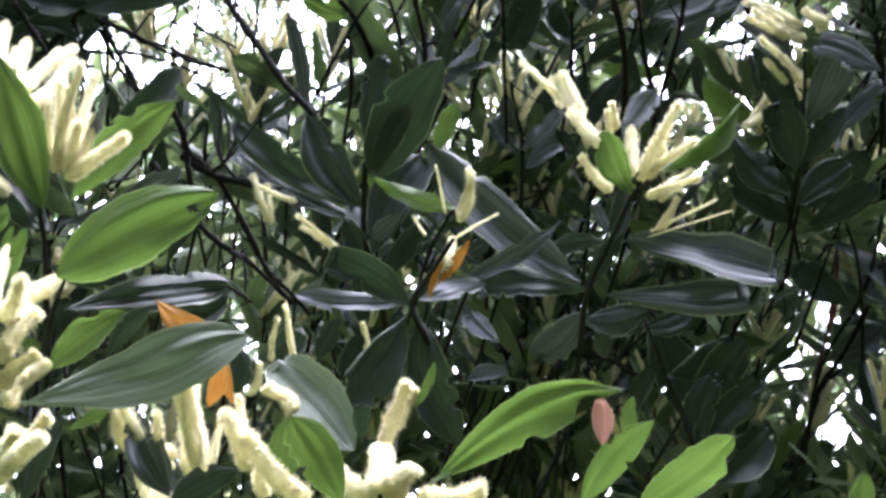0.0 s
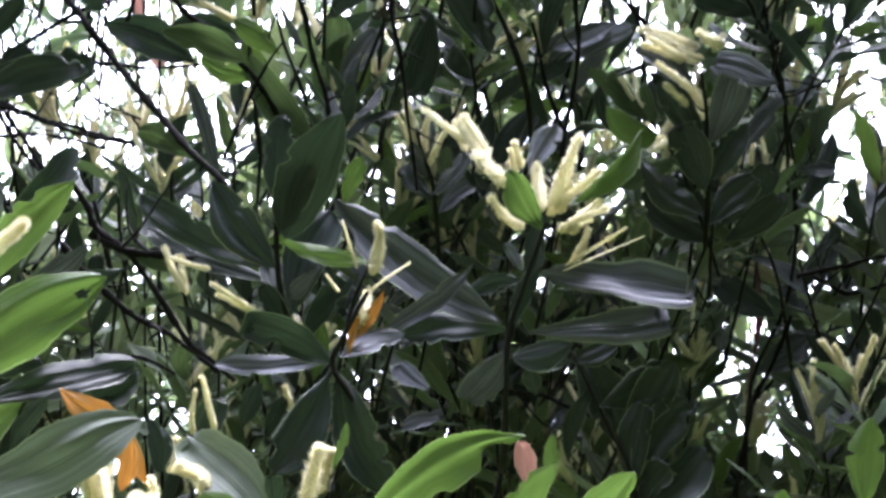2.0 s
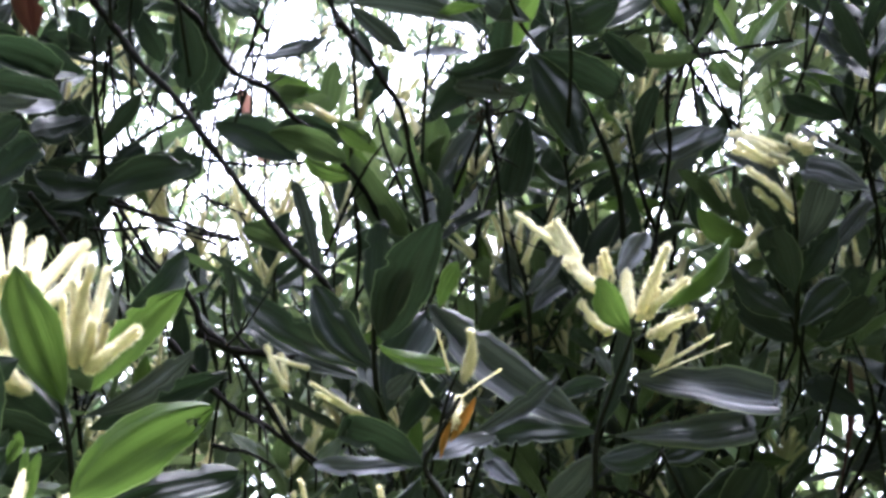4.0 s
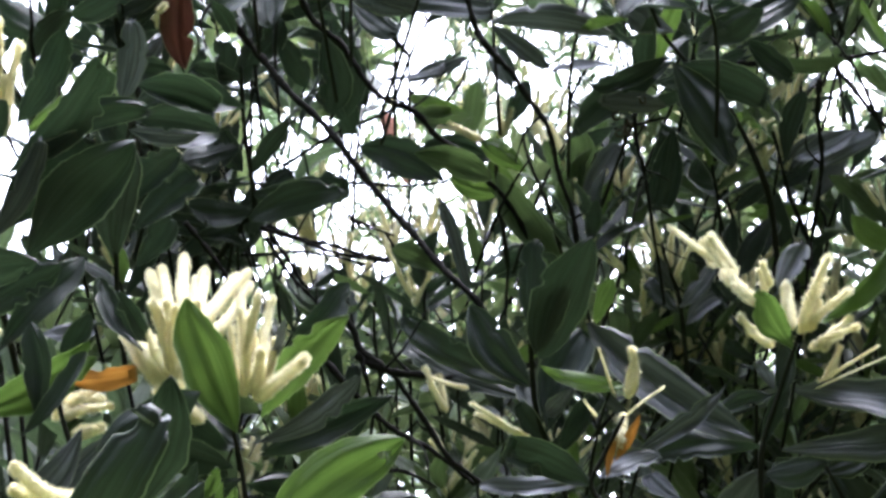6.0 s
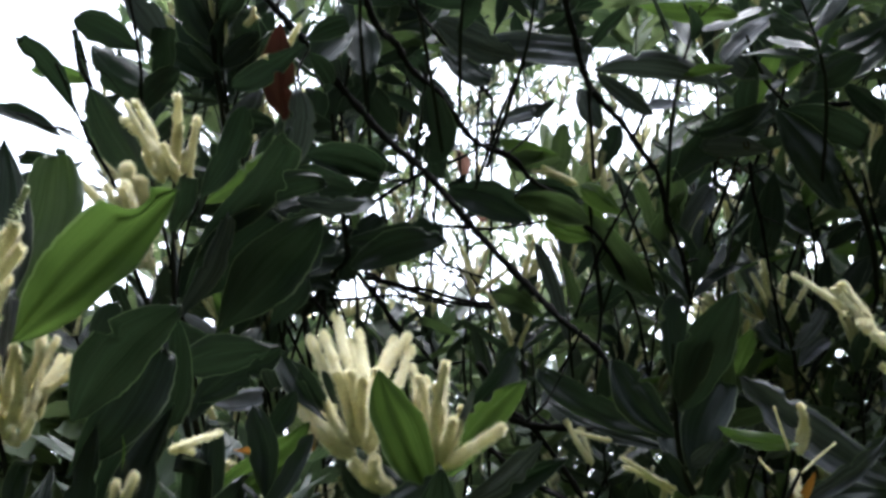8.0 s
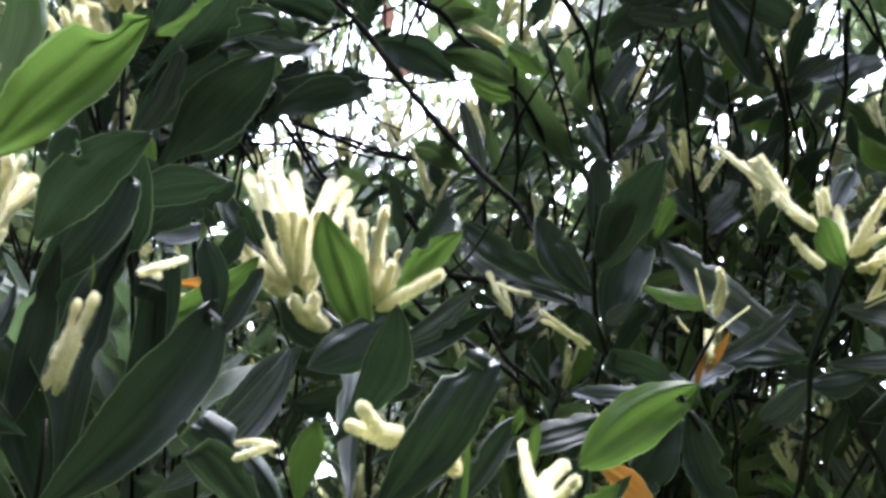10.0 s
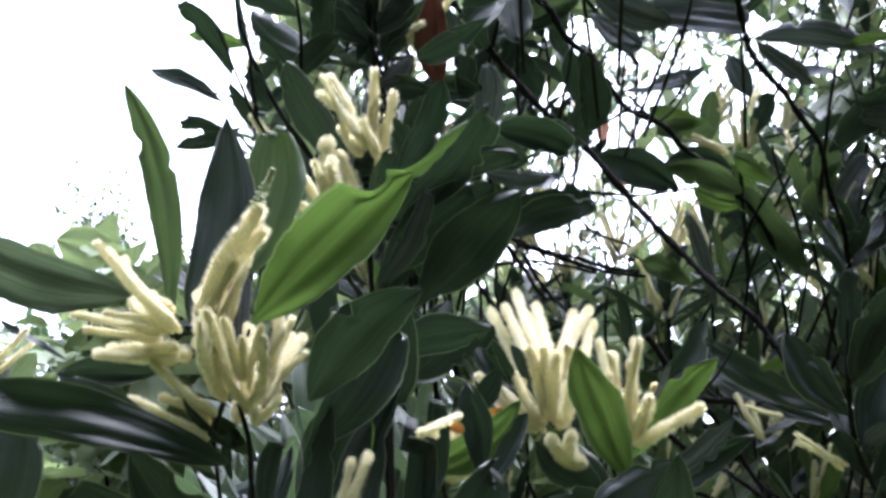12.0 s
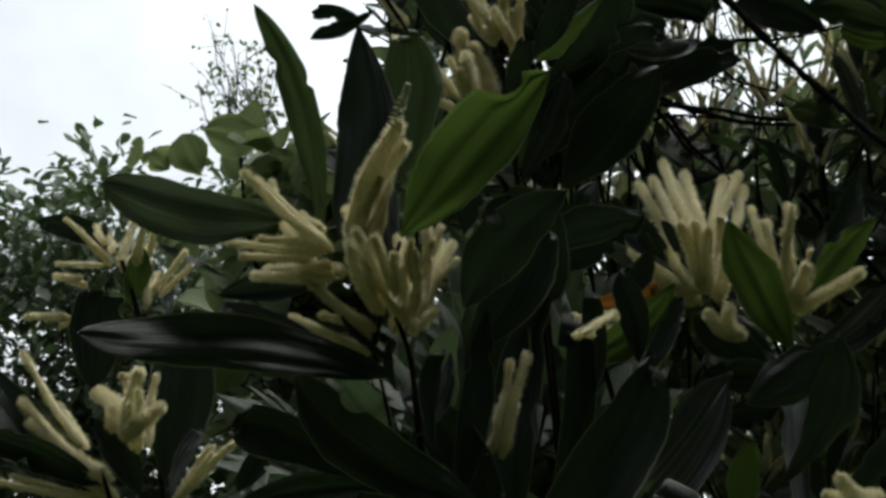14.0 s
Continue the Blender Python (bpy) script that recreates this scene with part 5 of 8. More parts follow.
leaf(s, (-0.522, 1.458, 1.935), (-0.488, 1.461, 1.990), 0.038, (0.46, -0.85, -0.24), -0.03, DARK_LEAF)
leaf(s, (-0.533, 1.459, 1.918), (-0.351, 1.420, 1.932), 0.043, (-0.21, -0.98, -0.05), -0.04, DARK_LEAF)

s = shoot(acacia_a, "flowering_shoot", [(0.491, 1.202, 1.664), (0.458, 1.149, 1.705), (0.449, 1.141, 1.745)], 0.0034)
spike(s, (0.484, 1.321, 1.835), (0.494, 1.307, 1.874), 0.0130, fine=True)
spike(s, (0.451, 1.141, 1.732), (0.448, 1.166, 1.772), 0.0107, fine=True)
spike(s, (0.463, 1.147, 1.735), (0.471, 1.131, 1.756), 0.0105, fine=True)
spike(s, (0.445, 1.160, 1.735), (0.408, 1.202, 1.775), 0.0087, fine=True)
spike(s, (0.404, 1.181, 1.730), (0.346, 1.143, 1.764), 0.0098, fine=True)
spike(s, (0.482, 1.156, 1.740), (0.533, 1.154, 1.751), 0.0108, fine=True)
spike(s, (0.381, 1.153, 1.789), (0.361, 1.165, 1.810), 0.0073, fine=True)
spike(s, (0.356, 1.179, 1.749), (0.328, 1.125, 1.772), 0.0076, fine=True)
leaf(s, (0.427, 1.140, 1.763), (0.358, 1.186, 1.840), 0.050, (-0.10, -0.97, -0.10), 0.03, SAGE_LEAF, bitten=3)
leaf(s, (0.425, 1.150, 1.724), (0.375, 1.124, 1.778), 0.047, (0.07, -0.92, -0.38), 0.04, YOUNG_LEAF)
leaf(s, (0.453, 0.962, 1.705), (0.552, 0.918, 1.772), 0.033, (-0.11, -0.90, -0.42), -0.06, YOUNG_LEAF, bitten=1)
leaf(s, (0.535, 0.922, 1.695), (0.561, 0.880, 1.738), 0.021, (-0.34, -0.77, -0.54), -0.03, YOUNG_LEAF)
leaf(s, (0.554, 0.885, 1.685), (0.591, 0.827, 1.719), 0.029, (-0.37, -0.64, -0.68), 0.04, YOUNG_LEAF)
leaf(s, (0.431, 1.129, 1.769), (0.423, 1.103, 1.795), 0.015, (0.20, -0.71, -0.67), -0.02, DARK_LEAF)
leaf(s, (0.485, 1.217, 1.827), (0.495, 1.205, 1.864), 0.009, (-0.31, -0.92, -0.23), 0.05, YOUNG_LEAF)
leaf(s, (0.387, 1.253, 1.747), (0.382, 1.236, 1.807), 0.028, (0.12, -0.96, -0.25), 0.02, YOUNG_LEAF)
leaf(s, (0.814, 1.121, 1.756), (0.821, 1.106, 1.796), 0.032, (-0.51, -0.83, -0.22), 0.07, YOUNG_LEAF)
leaf(s, (0.695, 1.367, 1.862), (0.686, 1.357, 1.908), 0.022, (-0.30, -0.90, -0.20), 0.05, PINK_LEAF)
leaf(s, (0.713, 1.362, 1.858), (0.714, 1.345, 1.909), 0.016, (-0.50, -0.83, -0.27), 0.03, YOUNG_LEAF)

s = shoot(acacia_a, "flowering_shoot", [(0.353, 1.191, 1.658), (0.326, 1.135, 1.697), (0.317, 1.129, 1.727)], 0.0033)
spike(s, (0.317, 1.135, 1.731), (0.293, 1.101, 1.795), 0.0098, fine=True)
spike(s, (0.315, 1.138, 1.733), (0.285, 1.091, 1.788), 0.0049)
spike(s, (0.300, 1.141, 1.740), (0.255, 1.112, 1.762), 0.0078, fine=True)
spike(s, (0.286, 1.125, 1.747), (0.281, 1.102, 1.760), 0.0049)
spike(s, (0.297, 1.148, 1.708), (0.279, 1.176, 1.733), 0.0084, fine=True)
spike(s, (0.326, 1.154, 1.738), (0.328, 1.157, 1.778), 0.0046)
leaf(s, (0.342, 1.250, 1.816), (0.265, 1.220, 1.881), 0.030, (0.30, -0.90, -0.20), 0.10, ORANGE_LEAF, bitten=2)
leaf(s, (0.321, 1.213, 1.801), (0.323, 1.190, 1.840), 0.016, (0.17, -0.80, -0.50), 0.06, ORANGE_LEAF)
leaf(s, (0.300, 1.133, 1.710), (0.263, 1.120, 1.766), 0.031, (0.11, -0.98, -0.16), -0.07, GREY_LEAF)
leaf(s, (0.300, 1.105, 1.700), (0.342, 1.097, 1.728), 0.024, (-0.00, -0.97, -0.26), -0.04, DARK_LEAF)
leaf(s, (0.206, 0.926, 1.706), (0.322, 0.911, 1.767), 0.040, (0.12, -0.95, -0.15), 0.05, SAGE_LEAF, bitten=2)
leaf(s, (0.203, 1.113, 1.782), (0.247, 1.097, 1.830), 0.026, (-0.10, -0.97, -0.22), -0.04, YOUNG_LEAF)
leaf(s, (0.241, 1.129, 1.804), (0.266, 1.118, 1.843), 0.017, (0.27, -0.86, -0.43), -0.07, DARK_LEAF)
leaf(s, (0.205, 1.105, 1.687), (0.219, 1.090, 1.752), 0.023, (-0.13, -0.97, -0.19), -0.06, DARK_LEAF)
leaf(s, (0.264, 1.381, 1.936), (0.341, 1.419, 1.974), 0.039, (0.56, -0.74, -0.38), 0.08, DARK_LEAF)
leaf(s, (0.224, 1.124, 1.745), (0.256, 1.118, 1.773), 0.011, (-0.03, -0.98, -0.18), 0.03, YOUNG_LEAF)

s = shoot(acacia_a, "flowering_shoot", [(0.167, 1.133, 1.683), (0.176, 1.074, 1.725), (0.173, 1.063, 1.764)], 0.0031)
spike(s, (0.174, 1.077, 1.772), (0.188, 1.083, 1.815), 0.0080, fine=True)
spike(s, (0.173, 1.073, 1.799), (0.198, 1.102, 1.845), 0.0081, fine=True)
spike(s, (0.168, 1.076, 1.804), (0.184, 1.011, 1.807), 0.0066, fine=True)
spike(s, (0.164, 1.049, 1.794), (0.160, 1.095, 1.859), 0.0060, fine=True)
spike(s, (0.177, 1.083, 1.755), (0.194, 1.077, 1.784), 0.0079, fine=True)
spike(s, (0.182, 1.097, 1.748), (0.200, 1.112, 1.787), 0.0069, fine=True)
spike(s, (0.185, 1.087, 1.718), (0.214, 1.073, 1.738), 0.0078, fine=True)
spike(s, (0.189, 1.076, 1.697), (0.213, 1.043, 1.719), 0.0076, fine=True)
spike(s, (0.185, 1.103, 1.695), (0.191, 1.064, 1.725), 0.0078, fine=True)
leaf(s, (0.169, 1.093, 1.835), (0.171, 1.079, 1.872), 0.011, (-0.11, -0.94, -0.33), -0.03, YOUNG_LEAF)
leaf(s, (0.149, 1.081, 1.860), (0.156, 1.072, 1.884), 0.013, (0.39, -0.82, -0.42), 0.05, YOUNG_LEAF)

s = shoot(acacia_b, "leafy_shoot", [(1.425, 2.482, 2.584), (1.402, 2.385, 2.682), (1.402, 2.313, 2.813), (1.377, 2.243, 2.943)], 0.0044)
leaf(s, (1.403, 2.357, 2.734), (1.250, 2.295, 2.956), 0.084, (-0.56, -0.62, -0.55), 0.07, DARK_LEAF)
leaf(s, (1.418, 2.322, 2.784), (1.505, 2.194, 2.917), 0.045, (-0.59, -0.74, -0.32), 0.03, GREY_LEAF)
leaf(s, (1.442, 2.138, 2.851), (1.301, 2.173, 2.908), 0.070, (-0.37, -0.84, -0.40), 0.05, GREY_LEAF)
leaf(s, (1.395, 2.301, 2.861), (1.366, 2.260, 2.921), 0.029, (-0.10, -0.80, -0.60), -0.03, YOUNG_LEAF)
leaf(s, (1.346, 2.295, 2.914), (1.279, 2.322, 3.007), 0.061, (-0.72, -0.61, -0.34), -0.06, GREY_LEAF)
leaf(s, (1.408, 2.376, 2.678), (1.338, 2.428, 2.819), 0.073, (-0.79, -0.59, -0.17), -0.04, DARK_LEAF)
leaf(s, (1.415, 2.380, 2.680), (1.477, 2.204, 2.775), 0.062, (-0.35, -0.53, -0.77), 0.06, DARK_LEAF)
leaf(s, (1.434, 2.415, 2.663), (1.498, 2.239, 2.702), 0.061, (-0.60, -0.37, -0.71), 0.04, DARK_LEAF)
leaf(s, (1.415, 2.420, 2.663), (1.277, 2.455, 2.814), 0.074, (-0.65, -0.60, -0.46), -0.07, DARK_LEAF)
leaf(s, (1.113, 2.346, 2.983), (1.234, 2.226, 3.016), 0.049, (-0.57, -0.70, -0.43), -0.05, GREY_LEAF)
leaf(s, (1.411, 2.349, 2.761), (1.424, 2.264, 2.838), 0.036, (-0.17, -0.67, -0.72), -0.04, DARK_LEAF)
leaf(s, (1.393, 2.347, 2.746), (1.365, 2.354, 2.857), 0.033, (-0.64, -0.76, -0.11), 0.08, DARK_LEAF)
leaf(s, (1.219, 2.382, 2.856), (1.169, 2.320, 2.927), 0.033, (-0.06, -0.73, -0.68), -0.08, DARK_LEAF)
spike(s, (1.349, 2.247, 2.989), (1.284, 2.296, 3.046), 0.0089)
spike(s, (1.350, 2.270, 2.994), (1.304, 2.322, 3.043), 0.0073)
spike(s, (1.350, 2.239, 2.956), (1.293, 2.295, 3.021), 0.0088)
spike(s, (1.351, 2.259, 2.957), (1.309, 2.310, 3.002), 0.0079)
spike(s, (1.384, 2.276, 2.877), (1.326, 2.329, 2.991), 0.0099)
spike(s, (1.391, 2.295, 2.880), (1.368, 2.310, 2.981), 0.0097)
spike(s, (1.310, 2.357, 2.815), (1.340, 2.343, 2.891), 0.0132)
spike(s, (1.311, 2.371, 2.814), (1.339, 2.379, 2.874), 0.0115)
spike(s, (1.373, 2.241, 2.976), (1.375, 2.185, 2.979), 0.0076)
spike(s, (1.391, 2.283, 2.869), (1.402, 2.276, 2.938), 0.0077)
spike(s, (1.457, 2.307, 2.778), (1.436, 2.252, 2.787), 0.0065)
spike(s, (1.442, 2.323, 2.786), (1.398, 2.268, 2.813), 0.0065)
spike(s, (1.141, 2.471, 2.783), (1.165, 2.403, 2.788), 0.0066)

s = shoot(acacia_b, "leafy_shoot", [(1.629, 2.837, 2.310), (1.613, 2.725, 2.496), (1.667, 2.636, 2.642), (1.675, 2.560, 2.789), (1.647, 2.486, 2.947), (1.565, 2.367, 3.192)], 0.0048)
leaf(s, (1.670, 2.557, 2.814), (1.761, 2.498, 2.979), 0.045, (-0.14, -0.95, -0.26), 0.06, DARK_LEAF)
leaf(s, (1.638, 2.454, 2.995), (1.697, 2.443, 3.091), 0.038, (-0.38, -0.92, 0.13), 0.06, DARK_LEAF)
leaf(s, (1.672, 2.522, 2.902), (1.753, 2.506, 2.902), 0.037, (-0.19, -0.91, -0.37), 0.03, GREY_LEAF)
leaf(s, (1.676, 2.647, 2.672), (1.771, 2.539, 2.814), 0.049, (-0.31, -0.85, -0.43), 0.09, DARK_LEAF)
leaf(s, (1.817, 2.510, 2.753), (1.751, 2.468, 2.842), 0.041, (-0.44, -0.64, -0.63), -0.08, DARK_LEAF)
leaf(s, (1.710, 2.354, 3.134), (1.632, 2.327, 3.133), 0.050, (0.18, -0.47, -0.87), 0.08, YOUNG_LEAF)
leaf(s, (1.776, 2.290, 3.128), (1.724, 2.336, 3.124), 0.054, (-0.59, -0.70, -0.41), -0.06, YOUNG_LEAF)
leaf(s, (1.644, 2.648, 2.620), (1.532, 2.711, 2.741), 0.074, (-0.69, -0.66, -0.30), -0.04, DARK_LEAF)
leaf(s, (1.625, 2.717, 2.519), (1.747, 2.680, 2.601), 0.075, (-0.06, -0.94, -0.33), 0.04, GREY_LEAF)
leaf(s, (1.682, 2.672, 2.531), (1.829, 2.753, 2.369), 0.115, (-0.03, -0.88, -0.47), 0.04, DARK_LEAF)
leaf(s, (1.711, 2.658, 2.603), (1.810, 2.645, 2.455), 0.075, (-0.64, -0.67, -0.37), -0.09, DARK_LEAF)
leaf(s, (1.231, 1.693, 1.949), (1.236, 1.650, 2.053), 0.049, (-0.61, -0.75, -0.28), -0.04, YOUNG_LEAF)
spike(s, (1.827, 2.649, 2.349), (1.776, 2.659, 2.415), 0.0133)
spike(s, (1.828, 2.655, 2.349), (1.780, 2.691, 2.412), 0.0118)
spike(s, (1.806, 2.648, 2.420), (1.776, 2.592, 2.496), 0.0132)
spike(s, (1.810, 2.656, 2.424), (1.785, 2.628, 2.461), 0.0121)
leaf(s, (1.600, 2.730, 2.472), (1.650, 2.717, 2.834), 0.015, (-0.55, -0.83, 0.04), 0.06, RED_LEAF)

s = shoot(acacia_b, "leafy_shoot", [(1.212, 2.419, 2.038), (1.183, 2.341, 2.164), (1.125, 2.324, 2.285), (1.075, 2.307, 2.378)], 0.0058)
leaf(s, (1.092, 2.326, 2.386), (1.178, 2.366, 2.240), 0.100, (-0.41, -0.79, -0.46), -0.06, DARK_LEAF)
leaf(s, (1.076, 2.313, 2.360), (0.983, 2.356, 2.385), 0.059, (-0.46, -0.87, -0.18), -0.06, DARK_LEAF)
leaf(s, (1.122, 2.317, 2.282), (1.261, 2.286, 2.362), 0.082, (0.06, -0.90, -0.44), 0.05, DARK_LEAF)
leaf(s, (1.171, 2.348, 2.234), (1.240, 2.260, 2.351), 0.089, (-0.29, -0.84, -0.46), 0.02, DARK_LEAF)
leaf(s, (1.186, 2.351, 2.157), (1.202, 2.278, 2.304), 0.059, (-0.46, -0.81, -0.35), -0.08, DARK_LEAF)
leaf(s, (1.187, 2.356, 2.149), (1.293, 2.297, 2.316), 0.082, (-0.07, -0.95, -0.29), -0.08, DARK_LEAF)
leaf(s, (1.202, 2.373, 2.124), (1.248, 2.290, 2.201), 0.080, (-0.66, -0.67, -0.33), -0.06, DARK_LEAF)
leaf(s, (1.205, 2.356, 2.120), (1.325, 2.320, 2.234), 0.083, (0.00, -0.95, -0.31), 0.06, DARK_LEAF)
leaf(s, (1.077, 2.317, 2.361), (1.151, 2.262, 2.387), 0.050, (-0.55, -0.82, -0.15), 0.07, DARK_LEAF)
leaf(s, (1.118, 2.324, 2.325), (1.083, 2.395, 2.204), 0.034, (-0.16, -0.87, -0.46), 0.08, DARK_LEAF)
leaf(s, (1.021, 2.342, 2.305), (0.995, 2.283, 2.343), 0.050, (0.15, -0.58, -0.80), -0.05, DARK_LEAF)
leaf(s, (0.843, 2.386, 2.320), (0.796, 2.441, 2.388), 0.051, (-0.51, -0.81, 0.29), -0.09, GREY_LEAF)
leaf(s, (0.871, 2.422, 2.282), (0.798, 2.432, 2.261), 0.041, (-0.13, -0.99, -0.02), 0.07, GREY_LEAF)
spike(s, (1.177, 2.339, 2.222), (1.174, 2.375, 2.284), 0.0059)
spike(s, (1.202, 2.326, 2.219), (1.190, 2.311, 2.264), 0.0059)
branch(acacia_b, [(-0.325, 2.282, 3.606), (-0.187, 2.353, 3.453), (-0.059, 2.384, 3.311), (0.042, 2.417, 3.196), (0.166, 2.401, 3.054), (0.275, 2.380, 2.901), (0.377, 2.343, 2.759), (0.459, 2.286, 2.641), (0.511, 2.270, 2.546)], 0.0105)
branch(acacia_b, [(0.016, 2.212, 3.377), (0.066, 2.279, 3.301), (0.137, 2.331, 3.241), (0.246, 2.397, 3.154), (0.351, 2.428, 3.107), (0.460, 2.466, 3.037), (0.528, 2.496, 2.977), (0.601, 2.545, 2.876)], 0.0090)
branch(acacia_b, [(0.352, 1.934, 3.314), (0.388, 2.027, 3.207), (0.428, 2.097, 3.117), (0.476, 2.140, 3.054), (0.545, 2.177, 2.990), (0.594, 2.215, 2.923), (0.638, 2.272, 2.818), (0.659, 2.313, 2.737)], 0.0082)
branch(acacia_b, [(0.715, 2.072, 2.905), (0.739, 2.120, 2.823), (0.765, 2.175, 2.720), (0.790, 2.224, 2.615)], 0.0049)
branch(acacia_b, [(1.043, 2.053, 2.992), (1.060, 2.122, 2.883), (1.055, 2.202, 2.753), (1.055, 2.255, 2.655)], 0.0062)
branch(acacia_b, [(0.229, 2.090, 2.508), (0.271, 2.119, 2.447), (0.328, 2.134, 2.410), (0.419, 2.174, 2.298), (0.494, 2.187, 2.243)], 0.0072)
branch(acacia_b, [(0.263, 2.121, 2.442), (0.336, 2.131, 2.417), (0.408, 2.130, 2.413), (0.479, 2.120, 2.422), (0.549, 2.106, 2.436)], 0.0081)
branch(acacia_b, [(0.217, 2.228, 2.470), (0.309, 2.261, 2.390), (0.387, 2.274, 2.351), (0.475, 2.288, 2.294)], 0.0075)
branch(acacia_b, [(0.306, 2.289, 2.316), (0.353, 2.290, 2.310), (0.411, 2.295, 2.287)], 0.0047)
branch(acacia_b, [(0.067, 2.610, 2.927), (0.149, 2.627, 2.905), (0.241, 2.636, 2.893), (0.334, 2.641, 2.883)], 0.0069)
branch(acacia_b, [(0.060, 2.709, 2.974), (0.113, 2.743, 2.917), (0.165, 2.772, 2.863)], 0.0072)
branch(acacia_b, [(0.200, 2.674, 3.051), (0.246, 2.702, 3.003), (0.332, 2.715, 2.978)], 0.0048)
branch(acacia_b, [(-0.127, 2.786, 3.025), (-0.063, 2.819, 2.980), (-0.013, 2.838, 2.953)], 0.0050)
branch(acacia_b, [(0.985, 2.333, 3.215), (1.124, 2.293, 3.207), (1.246, 2.244, 3.206), (1.353, 2.192, 3.209)], 0.0069)
branch(acacia_b, [(1.156, 2.284, 3.202), (1.241, 2.315, 3.112), (1.331, 2.326, 3.037)], 0.0058)
branch(acacia_b, [(0.489, 2.544, 2.813), (0.533, 2.475, 2.933), (0.580, 2.423, 3.011)], 0.0045)
branch(acacia_b, [(0.345, 2.735, 3.368), (0.414, 2.764, 3.319), (0.458, 2.724, 3.375), (0.477, 2.686, 3.428)], 0.0051)
branch(acacia_b, [(-0.379, 2.341, 2.887), (-0.456, 2.275, 2.998), (-0.487, 2.240, 3.052), (-0.522, 2.198, 3.113)], 0.0042)
branch(acacia_b, [(-0.441, 2.287, 2.980), (-0.464, 2.220, 3.088), (-0.494, 2.165, 3.167)], 0.0042)
branch(acacia_b, [(-0.314, 2.309, 2.953), (-0.365, 2.243, 3.062), (-0.383, 2.167, 3.177), (-0.411, 2.098, 3.270)], 0.0053)
branch(acacia_b, [(-0.488, 2.265, 3.011), (-0.535, 2.258, 3.014), (-0.587, 2.241, 3.030)], 0.0032)
branch(acacia_b, [(0.164, 2.738, 3.110), (0.281, 2.721, 3.105), (0.396, 2.698, 3.101), (0.486, 2.671, 3.109)], 0.0050)
branch(acacia_b, [(0.003, 2.828, 2.966), (0.136, 2.809, 2.975), (0.277, 2.799, 2.948)], 0.0050)
branch(acacia_b, [(0.284, 2.847, 3.080), (0.354, 2.863, 3.018), (0.459, 2.844, 3.007)], 0.0039)
branch(acacia_b, [(-0.081, 2.495, 2.859), (-0.012, 2.531, 2.792), (0.058, 2.568, 2.713)], 0.0078)
branch(acacia_b, [(0.064, 2.498, 2.859), (0.199, 2.511, 2.826), (0.321, 2.509, 2.810)], 0.0067)
branch(acacia_b, [(0.076, 2.506, 2.844), (0.134, 2.539, 2.775), (0.202, 2.563, 2.715)], 0.0056)
branch(acacia_b, [(1.576, 2.409, 2.601), (1.658, 2.359, 2.609), (1.745, 2.301, 2.614)], 0.0067)
branch(acacia_b, [(1.003, 2.599, 2.403), (1.106, 2.573, 2.389), (1.208, 2.553, 2.344)], 0.0075)
branch(acacia_b, [(0.685, 2.561, 2.370), (0.740, 2.574, 2.303), (0.816, 2.595, 2.187)], 0.0041)
branch(acacia_b, [(1.654, 2.484, 2.639), (1.714, 2.468, 2.601), (1.787, 2.418, 2.610)], 0.0058)
branch(acacia_b, [(1.488, 2.600, 2.216), (1.513, 2.536, 2.378), (1.572, 2.443, 2.532)], 0.0078)
branch(acacia_b, [(1.083, 2.327, 2.407), (1.170, 2.325, 2.329), (1.200, 2.340, 2.254)], 0.0059)
branch(acacia_b, [(1.546, 2.340, 3.241), (1.581, 2.394, 3.143), (1.623, 2.454, 3.020), (1.652, 2.514, 2.896), (1.670, 2.562, 2.790)], 0.0060)
branch(acacia_b, [(1.581, 2.404, 3.128), (1.653, 2.372, 3.116), (1.761, 2.317, 3.098)], 0.0036)
branch(acacia_b, [(1.617, 2.454, 3.026), (1.684, 2.406, 3.040), (1.768, 2.344, 3.053)], 0.0036)

s = shoot(acacia_a, "leafy_shoot", [(0.080, 1.132, 1.719), (0.046, 1.081, 1.754), (0.035, 1.077, 1.784)], 0.0027)
leaf(s, (0.036, 1.077, 1.784), (0.124, 1.007, 1.930), 0.054, (-0.33, -0.91, -0.24), 0.03, DARK_LEAF)
leaf(s, (0.103, 1.112, 1.800), (0.152, 1.074, 1.881), 0.027, (-0.41, -0.90, -0.17), 0.03, DARK_LEAF)
leaf(s, (0.103, 1.064, 1.781), (0.101, 1.036, 1.876), 0.006, (-0.47, -0.85, -0.25), 0.02, YOUNG_LEAF)
leaf(s, (0.057, 1.371, 1.846), (0.077, 1.462, 2.086), 0.030, (-0.19, -0.91, 0.36), -0.03, DARK_LEAF)
leaf(s, (-0.020, 1.185, 1.797), (-0.140, 1.174, 1.892), 0.043, (0.05, -1.00, -0.05), 0.07, DARK_LEAF)
leaf(s, (-0.040, 1.171, 1.779), (-0.117, 1.154, 1.862), 0.043, (-0.27, -0.86, -0.42), 0.07, DARK_LEAF)
leaf(s, (-0.090, 1.566, 1.953), (0.011, 1.523, 2.075), 0.049, (0.20, -0.86, -0.47), 0.02, GREY_LEAF)
leaf(s, (0.034, 1.668, 1.919), (0.053, 1.641, 2.019), 0.042, (-0.04, -0.97, -0.25), -0.04, YOUNG_LEAF)
spike(s, (0.057, 1.082, 1.854), (0.013, 1.027, 1.858), 0.0077, fine=True)
